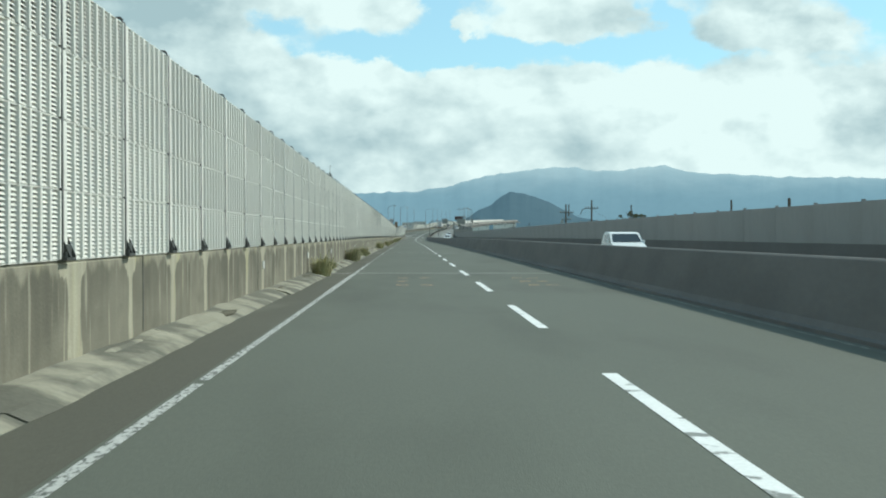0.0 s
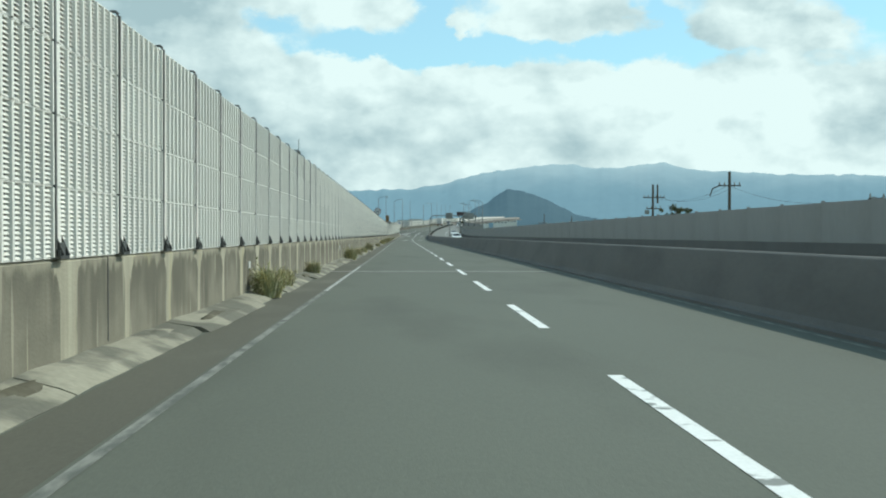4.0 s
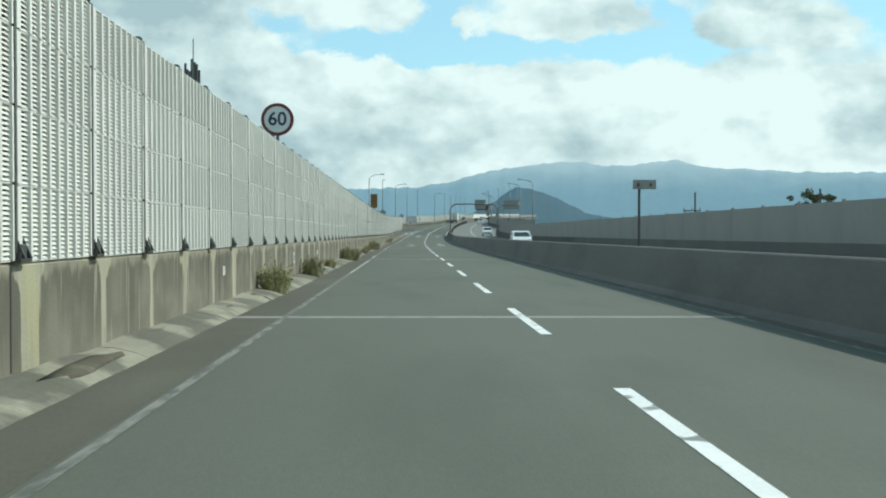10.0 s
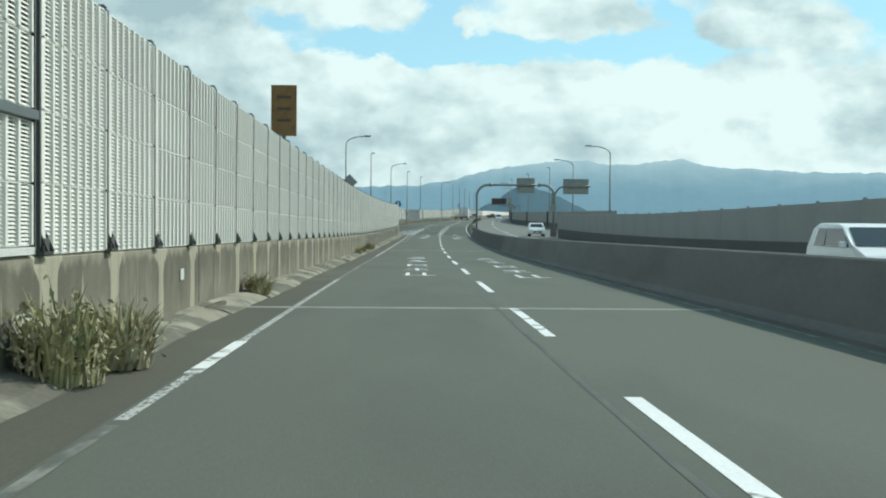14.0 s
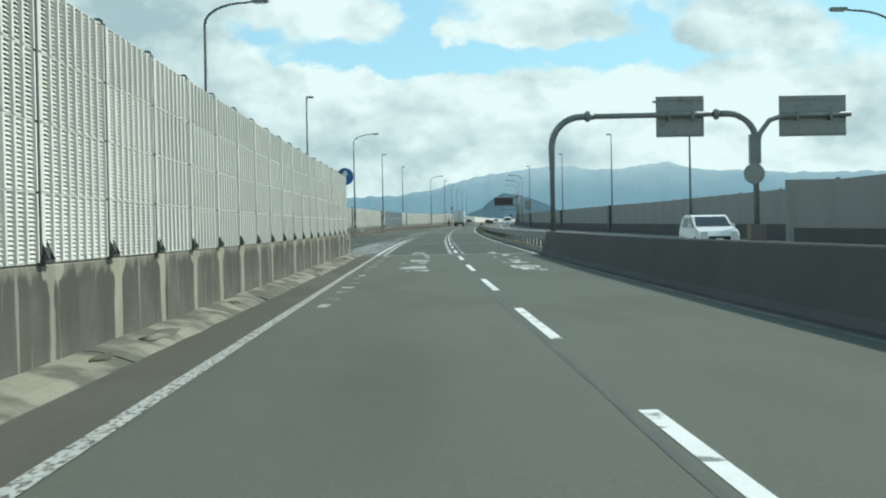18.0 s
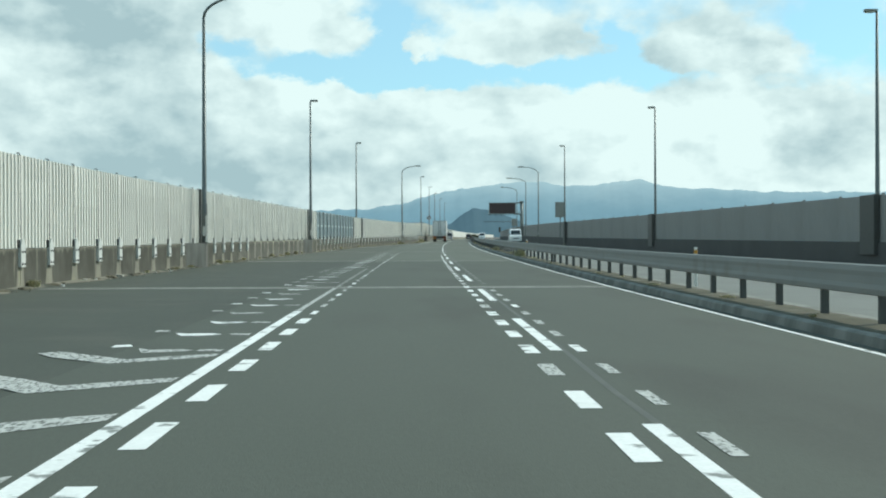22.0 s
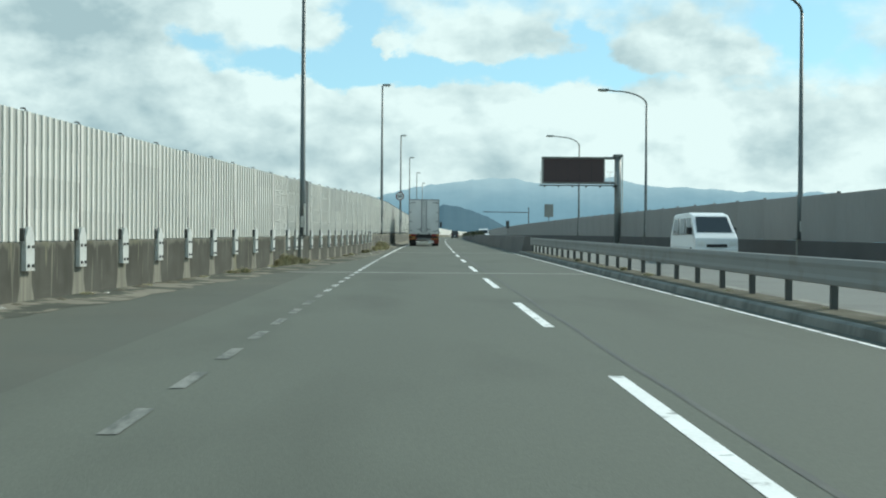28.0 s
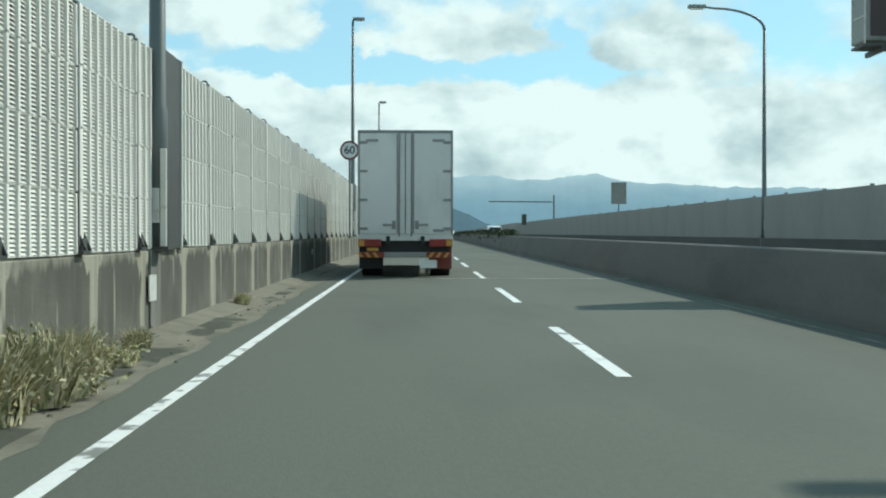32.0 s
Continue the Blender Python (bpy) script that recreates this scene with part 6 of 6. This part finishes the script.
def hatchback(name, label, m, paint, group=""):
    """A small car with a bonnet; local y ahead, rear at y = 0."""
    th = thing(name, label, "car", m, group)
    L, h, wide, ins = 3.9, 1.5, 1.69, 0.16
    outline = [(0.05, 0.35), (0.0, 0.7), (0.1, 0.98), (0.35, h - 0.12), (0.75, h), (1.9, h - 0.01), (2.2, h - 0.08), (2.95, 0.98), (3.7, 0.82), (L, 0.6), (L, 0.36), (L - 0.15, 0.26), (0.2, 0.26)]
    part("body", side_body(outline, wide, ins, 0.9), paint, th)
    xw = lambda z: wide / 2 - ins * max(0, z - 0.9)
    part("windscreen", quad(bmesh.new(), [(-xw(1.0) + 0.1, 2.945, 1.01), (xw(1.0) - 0.1, 2.945, 1.01), (xw(1.4) - 0.12, 2.255, 1.41), (-xw(1.4) + 0.12, 2.255, 1.41)]), CAR_GLASS, th)
    part("rear_window", quad(bmesh.new(), [(-xw(1.0) + 0.15, 0.10, 1.02), (xw(1.0) - 0.15, 0.10, 1.02), (xw(1.36) - 0.15, 0.33, 1.36), (-xw(1.36) + 0.15, 0.33, 1.36)]), CAR_GLASS, th)
    for sx in (-1, 1):
        for y0, y1, t0, t1 in ((0.55, 1.25, 0.75, 1.25), (1.32, 2.75, 1.32, 2.2)):
            part("side_window", quad(bmesh.new(), [(sx * (xw(1.0) + 0.006), y0, 0.98), (sx * (xw(1.0) + 0.006), y1, 0.98), (sx * (xw(1.38) + 0.006), t1, 1.38), (sx * (xw(1.38) + 0.006), t0, 1.38)]), CAR_GLASS, th)
        part("headlamp", boxed(sx * 0.62 - 0.14, sx * 0.62 + 0.14, L - 0.12, L + 0.01, 0.62, 0.78, 0.03), SIGN_WHITE, th)
        part("tail_lamp", boxed(sx * 0.68 - 0.08, sx * 0.68 + 0.08, -0.01, 0.1, 0.75, 1.0, 0.03), LAMP_RED, th)
        part("mirror", boxed(sx * 0.9 - 0.08, sx * 0.9 + 0.08, 2.55, 2.63, 0.96, 1.1, 0.02), paint, th)
        for y in (0.65, L - 0.75):
            wheel(th, sx * (wide / 2 - 0.09), y, 0.30, 0.18)
    part("grille", boxed(-0.45, 0.45, L - 0.02, L + 0.02, 0.42, 0.58, 0.02), CHASSIS, th)
    part("number_plate", boxed(-0.17, 0.17, L + 0.015, L + 0.025, 0.36, 0.5), SIGN_WHITE, th)
    return th


def box_truck(m):
    th = thing("box_truck", "large white box truck with closed rear doors and striped bumper", "truck", m)
    W, Z0, Z1, L = 1.245, 1.02, 3.84, 9.4
    body = part("cargo_box", boxed(-W, W, 0.0, L, Z0, Z1, 0.03), TRUCK_WHITE, th)
    for sx in (-1, 1):
        d = part("rear_door", boxed(min(0.012 * sx, sx * (W - 0.06)), max(0.012 * sx, sx * (W - 0.06)), -0.035, 0.0, Z0 + 0.12, Z1 - 0.08, 0.012), TRUCK_WHITE, body)
        part("lock_bar", tube(bmesh.new(), [(sx * 0.16, -0.06, Z0 + 0.05), (sx * 0.16, -0.06, Z1 - 0.06)], 0.02, 8), TRUCK_GREY, d)
        part("door_gasket", boxed(sx * 0.21 - 0.02, sx * 0.21 + 0.02, -0.045, -0.035, Z0 + 0.13, Z1 - 0.09), TRUCK_GREY, d)
        part("handle", boxed(sx * 0.42 - 0.17, sx * 0.42 + 0.17, -0.075, -0.035, Z0 + 0.33, Z0 + 0.38, 0.01), TRUCK_GREY, d)
        part("handle_box", boxed(sx * 0.30 - 0.05, sx * 0.30 + 0.05, -0.06, -0.035, Z0 + 0.24, Z0 + 0.46, 0.01), TRUCK_GREY, d)
        for k in range(4):
            z = Z0 + 0.22 + k * 0.75
            part("hinge", boxed(sx * (W - 0.16) - 0.10, sx * (W - 0.16) + 0.10, -0.06, -0.03, z, z + 0.07, 0.01), TRUCK_GREY, d)
        part("vent", boxed(sx * (W - 0.38) - 0.16, sx * (W - 0.38) + 0.16, -0.045, -0.03, Z1 - 0.30, Z1 - 0.23), TRUCK_GREY, d)
        part("corner_post", boxed(sx * (W - 0.03) - 0.03, sx * (W - 0.03) + 0.03, -0.03, 0.02, Z0, Z1), TRUCK_GREY, body)
        part("side_seam", boxed(sx * (W + 0.004) - 0.004, sx * (W + 0.004) + 0.004, 0.1, L - 0.1, Z0 + 0.45, Z0 + 0.49), TRUCK_GREY, body)
        for k in range(7):
            part("side_lamp", boxed(sx * (W + 0.015) - 0.015, sx * (W + 0.015) + 0.015, 0.5 + k * 1.35, 0.6 + k * 1.35, Z0 - 0.02, Z0 + 0.04), REFL_YELLOW, body)
        tl = part("tail_lamp", boxed(sx * 0.93 - 0.30, sx * 0.93 + 0.30, -0.08, 0.02, 0.80, 1.0, 0.02), LAMP_RED, th)
        part("turn_lamp", boxed(sx * 1.14 - 0.07, sx * 1.14 + 0.07, -0.085, -0.078, 0.82, 0.98), REFL_YELLOW, tl)
        rp = part("warning_plate", boxed(sx * 0.88 - 0.33, sx * 0.88 + 0.33, -0.10, -0.06, 0.52, 0.66), REFL_RED, th, "red plate with yellow slanting stripes")
        for k in range(3):
            x = sx * 0.88 - 0.24 + k * 0.2
            part("stripe", quad(bmesh.new(), [(x - 0.05, -0.104, 0.525), (x + 0.03, -0.104, 0.525), (x + sx * 0.09 + 0.03, -0.104, 0.655), (x + sx * 0.09 - 0.05, -0.104, 0.655)]), REFL_YELLOW, rp)
        part("mud_flap", boxed(sx * 0.92 - 0.30, sx * 0.92 + 0.30, 0.35, 0.37, 0.22, 0.8), REFL_RED if sx > 0 else CHASSIS, th)
        for y in (1.5, 2.75):
            wheel(th, sx * 0.93, y, 0.42, 0.52)
        wheel(th, sx * 1.02, L + 0.7, 0.42, 0.28)
        part("mirror", boxed(sx * 1.42 - 0.10, sx * 1.42 + 0.10, L + 1.5, L + 1.56, 1.75, 2.2, 0.03), CHASSIS, th)
        part("mirror_arm", tube(bmesh.new(), [(sx * 1.2, L + 1.5, 2.35), (sx * 1.42, L + 1.53, 2.3), (sx * 1.42, L + 1.53, 1.7)], 0.015, 6), CHASSIS, th)
        sg = part("side_guard", boxed(sx * 1.19 - 0.015, sx * 1.19 + 0.015, 3.5, L - 0.3, 0.42, 0.52), STEEL_GALV, th)
        part("guard_rail", boxed(sx * 1.19 - 0.015, sx * 1.19 + 0.015, 3.5, L - 0.3, 0.66, 0.76), STEEL_GALV, sg)
        part("frame_rail", boxed(sx * 0.42 - 0.05, sx * 0.42 + 0.05, 0.1, L + 1.0, 0.72, 0.98), CHASSIS, th)
    part("sill_beam", boxed(-W, W, -0.04, 0.10, Z0 - 0.06, Z0 + 0.10, 0.01), STEEL_GALV, th)
    part("door_gap", boxed(-0.008, 0.008, -0.04, -0.02, Z0 + 0.12, Z1 - 0.08), CHASSIS, body)
    part("top_rail", boxed(-W, W, -0.02, 0.06, Z1 - 0.07, Z1 + 0.01, 0.01), TRUCK_GREY, body)
    part("underrun_bar", boxed(-1.12, 1.12, -0.06, 0.06, 0.52, 0.66, 0.015), TRUCK_GREY, th)
    part("cross_member", boxed(-1.15, 1.15, 0.12, 0.25, 0.66, 0.96), CHASSIS, th)
    part("number_plate", boxed(0.38, 0.82, -0.03, -0.015, 0.25, 0.46), SIGN_WHITE, th)
    part("plate_lamp", boxed(-1.0, -0.7, -0.09, -0.07, 0.69, 0.78), REFL_YELLOW, th)
    part("rubber_buffer", boxed(-0.50, -0.40, -0.12, -0.04, 0.86, 1.08, 0.02), CHASSIS, th)
    part("rubber_buffer", boxed(0.40, 0.50, -0.12, -0.04, 0.86, 1.08, 0.02), CHASSIS, th)
    part("label", boxed(0.72, 1.0, -0.04, -0.034, Z0 + 0.17, Z0 + 0.24), TRUCK_GREY, body)
    bm = side_body([(L + 0.15, 0.6), (L + 0.15, 2.75), (L + 1.3, 2.8), (L + 1.85, 1.9), (L + 1.95, 0.9), (L + 1.9, 0.45), (L + 0.3, 0.45)], 2.4, 0.05, 1.8)
    part("cab", bm, CAR_WHITE, th)
    part("tank", tube(bmesh.new(), [(-0.98, 5.2, 0.6), (-0.98, 6.4, 0.6)], 0.28, 14), STEEL_GALV, th)
    part("windscreen", quad(bmesh.new(), [(-1.05, L + 1.86, 1.92), (1.05, L + 1.86, 1.92), (1.0, L + 1.36, 2.7), (-1.0, L + 1.36, 2.7)]), CAR_GLASS, th)
    return th


box_truck(M(645.8, -2.02))
van("minivan", "grey minivan in the near lane", M(716.0, -1.75), CAR_GREY)
# traffic on the opposite carriageway
OPP = "oncoming vehicles"
hatchback("small_car", "white small car on the opposite carriageway", M(51.0, 9.2, -0.1, 180), CAR_WHITE, OPP)
hatchback("small_car", "white small car on the opposite carriageway", M(299.0, 8.6, 0, 180), CAR_WHITE, OPP)
hatchback("small_car", "white small car on the opposite carriageway", M(403.8, 10.7, 0, 180), CAR_WHITE, OPP)
van("panel_van", "white panel van on the opposite carriageway", M(600.0, 9.8, 0, 180), CAR_WHITE, 1.69, 1.98, 4.7, OPP)
van("minivan", "white minivan on the opposite carriageway", M(748.0, 6.4, 0, 180), CAR_WHITE, 1.69, 1.9, 4.5, OPP)
van("minivan", "dark minivan in the outer lane far ahead", M(820.0, 1.75), CAR_DARK)

# ================= weeds =================
def weed_mesh(seed, n, r, h, mats):
    g = random.Random(seed)
    bm = bmesh.new()
    for k in range(n):
        a, d = g.uniform(0, 6.28), r * math.sqrt(g.random()) * 0.75
        x, y = math.cos(a) * d, math.sin(a) * d
        hh = h * g.uniform(0.45, 1.05) * (1 - 0.45 * d / r) * (1.0 if mats > 0.3 else 1.25)
        lx, ly = math.cos(a) * g.uniform(0.0, 0.5) * hh + g.gauss(0, 0.08), math.sin(a) * g.uniform(0.0, 0.5) * hh + g.gauss(0, 0.08)
        w = g.uniform(0.008, 0.02)
        c, s_ = math.cos(a + 1.57) * w, math.sin(a + 1.57) * w
        mi = 0 if g.random() < mats else 1
        p0, p1, p2 = Vector((x, y, 0)), Vector((x + lx * 0.35, y + ly * 0.35, hh * 0.6)), Vector((x + lx, y + ly, hh))
        o = Vector((c, s_, 0))
        v = [bm.verts.new(q) for q in (p0 - o, p0 + o, p1 + o, p1 - o, p2)]
        bm.faces.new((v[0], v[1], v[2], v[3])).material_index = mi
        bm.faces.new((v[3], v[2], v[4])).material_index = mi
        for _ in range(5 if mats > 0.3 else 1):
            f = g.uniform(0.25, 0.95)
            q = p0.lerp(p2, f)
            e = Vector((g.gauss(0, 1), g.gauss(0, 1), g.gauss(0, 0.6))).normalized() * g.uniform(0.03, 0.075)
            t = Vector((g.gauss(0, 1), g.gauss(0, 1), g.gauss(0, 1))).normalized() * 0.018
            bm.faces.new([bm.verts.new(q), bm.verts.new(q + e * 0.6 + t), bm.verts.new(q + e), bm.verts.new(q + e * 0.6 - t)]).material_index = mi
    return mesh_of("weed", bm, WEED, WEED_DRY)


WEEDS = [weed_mesh(1, 260, 0.42, 0.62, 0.75), weed_mesh(2, 240, 0.40, 0.55, 0.55), weed_mesh(3, 420, 0.36, 0.5, 0.25), weed_mesh(5, 130, 0.45, 0.32, 0.35)]
for s, u, v, k in ((24.0, -4.35, 0, 1.0), (43.4, -4.35, 1, 1.15), (44.0, -4.4, 2, 0.9), (42.7, -4.4, 0, 0.8), (55.2, -4.35, 0, 0.9), (31.0, -4.5, 1, 0.55), (49.5, -4.5, 0, 0.7), (54, -4.5, 1, 0.6), (62.0, -4.5, 2, 0.5), (60.3, -4.45, 3, 0.8), (92.0, -4.4, 0, 1.0), (96, -4.5, 1, 0.8), (104, -4.5, 0, 0.7), (124.5, -4.35, 0, 1.0), (137.0, -4.5, 2, 0.8), (145.2, -4.45, 1, 0.75),
                   (156.5, -4.45, 1, 1.05), (164.2, -4.5, 2, 0.6), (184.0, -4.35, 2, 0.75), (195, -4.5, 2, 0.4), (214.5, -4.4, 0, 1.0), (223.8, -4.4, 1, 1.05), (232.0, -4.45, 2, 0.7), (243.3, -4.45, 1, 1.15), (244.2, -4.2, 0, 1.0), (246.5, -4.4, 2, 0.6), (262, -4.35, 2, 0.75), (268.5, -4.45, 1, 0.8), (275.5, -4.4, 2, 0.8),
                   (280.5, -4.35, 1, 1.25), (281.6, -4.2, 2, 1.1), (292.8, -4.45, 2, 0.8), (330, -4.5, 1, 0.7), (334, -4.5, 0, 0.6), (340.3, -4.45, 1, 0.9), (344.2, -4.5, 2, 0.7),
                   (623.0, -4.5, 2, 1.0), (622.6, -4.4, 2, 0.9), (623.4, -4.35, 2, 1.0), (624.3, -4.4, 2, 0.9), (621.8, -4.4, 2, 0.8), (623.9, -4.45, 3, 1.2), (624.8, -4.45, 2, 0.75), (622.2, -4.5, 2, 0.9), (625.7, -4.5, 3, 0.9), (627.0, -4.5, 2, 0.45), (621.3, -4.5, 3, 1.0), (589.5, -6.1, 2, 0.7), (590.3, -6.05, 2, 0.55), (588.6, -6.2, 2, 0.8), (587.6, -6.25, 2, 0.5), (591, -5.9, 3, 0.9), (582.0, -6.5, 3, 0.6), (617.0, -4.55, 2, 0.6), (634, -4.5, 2, 0.42),
                   (497.0, 4.0, 1, 0.9), (496.2, 4.05, 0, 0.7), (489.5, 4.1, 3, 0.8), (424.5, 4.05, 3, 0.9), (520, 4.0, 2, 0.8), (508, 4.0, 3, 0.7), (404.3, 4.05, 3, 0.7), (445, 4.0, 3, 0.8)):
    w = new("weed_clump", WEEDS[v])
    tall = 1.25 if v < 2 else 1.0
    w.matrix_basis = M(s, u, 0.02, (s * 77) % 360) @ Matrix.Diagonal((k / tall ** 0.7, k / tall ** 0.7, k * tall, 1))
    tagged(w, "%s weed clump growing from the %s" % (("green leafy", "yellow-green", "dry straw-coloured", "low straggling")[v], "gutter beside the wall" if u < 0 else "median kerb"), "weed", "roadside weeds")
# loose leaf litter and grit along the lay-by wall
g = random.Random(21)
bm = bmesh.new()
for _ in range(1500):
    s = g.uniform(452, 640)
    d = abs(g.gauss(0, 0.35))
    p = P(s, left_u(s) + 0.05 + d, 0.01)
    k = g.uniform(0.006, 0.03)
    bmesh.ops.create_cone(bm, cap_ends=True, segments=5, radius1=k, radius2=k * 0.5, depth=k * 0.8, matrix=Matrix.Translation(p) @ Matrix.Rotation(g.uniform(0, 3), 4, "Z"))
tagged(obj("grit", bm, DIRT), "pale grit and litter along the foot of the wall", "grit", kind="stuff")

# hedge in the median beyond the display
bm = bmesh.new()
for _ in range(9000):
    s = g.uniform(690, 860)
    z = 0.5 + 0.75 * math.sqrt(g.random()) * (0.8 + 0.3 * math.sin(s * 0.7) + 0.2 * math.sin(s * 2.3))
    p = P(s, 4.35 + g.gauss(0, 0.22), z)
    e = Vector((g.gauss(0, 1), g.gauss(0, 1), g.gauss(0, 1))).normalized() * 0.13
    f = Vector((g.gauss(0, 1), g.gauss(0, 1), g.gauss(0, 1))).normalized() * 0.11
    bm.faces.new([bm.verts.new(p - e), bm.verts.new(p + f), bm.verts.new(p + e), bm.verts.new(p - f)])
tagged(obj("median_hedge", bm, HEDGE), "dark clipped hedge along the median barrier", "hedge", kind="stuff")

# broken concrete, earth and scraps along the foot of the lay-by wall
def lump(seed, flat_k):
    bm = bmesh.new()
    bmesh.ops.create_icosphere(bm, subdivisions=2, radius=1.0)
    for v in bm.verts:
        n = noise.noise(v.co * 1.6 + Vector((seed * 7.1, 0, 0)))
        v.co = Vector((v.co.x, v.co.y, v.co.z * flat_k)) * (1 + 0.5 * n)
    return bm


STONES = [mesh_of("stone", lump(k, 0.6), CONCRETE_PALE) for k in range(4)]
EARTH = [mesh_of("earth_heap", lump(k + 9, 0.45), SOIL, smooth=True) for k in range(3)]
SCRAP = mesh_of("scrap", boxed(-0.05, 0.05, -0.03, 0.03, -0.02, 0.03, 0.008), SIGN_WHITE)
debris = thing("debris", "broken concrete, earth and white scraps along the foot of the wall", "debris", kind="stuff")
g = random.Random(77)
for k in range(150):
    s = 436 + 1.25 * k + g.uniform(-0.5, 0.5)
    if 617 < s < 619:
        continue
    near = left_u(s) + (0.12 + abs(g.gauss(0, 0.10)) if s < 618 else 0.30)
    if k % 3 == 0:
        q = g.uniform(0.035, 0.10)
        piece("stone", STONES[k % 4], debris, M(s, near + 0.05, q * 0.25, g.uniform(0, 360)), (q, q * g.uniform(0.8, 1.6), q))
    else:
        q = g.uniform(0.12, 0.30)
        piece("earth_heap", EARTH[k % 3], debris, M(s, near, 0.0, g.uniform(-20, 20)), (q * 0.7, q * g.uniform(1.2, 2.4), q * 0.7))
for s, d in ((447.5, 0.4), (449.3, 0.2), (455.0, 0.3), (462.5, 0.7), (467.0, 0.25), (475.2, 0.5), (505.0, 0.3), (531.0, 0.4), (610.5, 0.5)):
    piece("scrap", SCRAP, debris, M(s, left_u(s) + d, 0.02, s * 50 % 360))
for k in range(46):
    s = 438 + 3.9 * k + g.uniform(-1.2, 1.2)
    v, q = g.choice((2, 3, 3, 1)), g.uniform(0.22, 0.5)
    w = new("weed_clump", WEEDS[v])
    w.matrix_basis = M(s, left_u(s) + 0.16, 0.02, (s * 77) % 360) @ Matrix.Diagonal((q, q, q * 0.9, 1))
    tagged(w, "small %s weed tuft at the foot of the lay-by wall" % ("yellow-green", "dry straw-coloured", "low straggling")[v - 1], "weed", "roadside weeds")
# earth and dead grass on the kerb under the guardrail
part("kerb_soil", sweep(bmesh.new(), 402, 614, 0.5, lambda s: ((3.66, 0.12), (3.74 + 0.05 * noise.noise(Vector((s, 0, 0))), 0.14 + 0.01 * noise.noise(Vector((s * 2, 3, 0)))), (4.15, 0.15 + 0.02 * noise.noise(Vector((s * 1.4, 5, 0)))), (4.6, 0.125)), closed=False), SOIL, gutter, "dark earth on the kerb")
for k in range(40):
    s = 406 + 5.2 * k + g.uniform(-2, 2)
    q = g.uniform(0.15, 0.4)
    w = new("weed_clump", WEEDS[g.choice((2, 3, 3))])
    w.matrix_basis = M(s, 3.8 + g.uniform(0, 0.4), 0.13, (s * 77) % 360) @ Matrix.Diagonal((q, q, q * 0.7, 1))
    tagged(w, "small dry weed tuft in the earth of the median kerb", "weed", "roadside weeds")
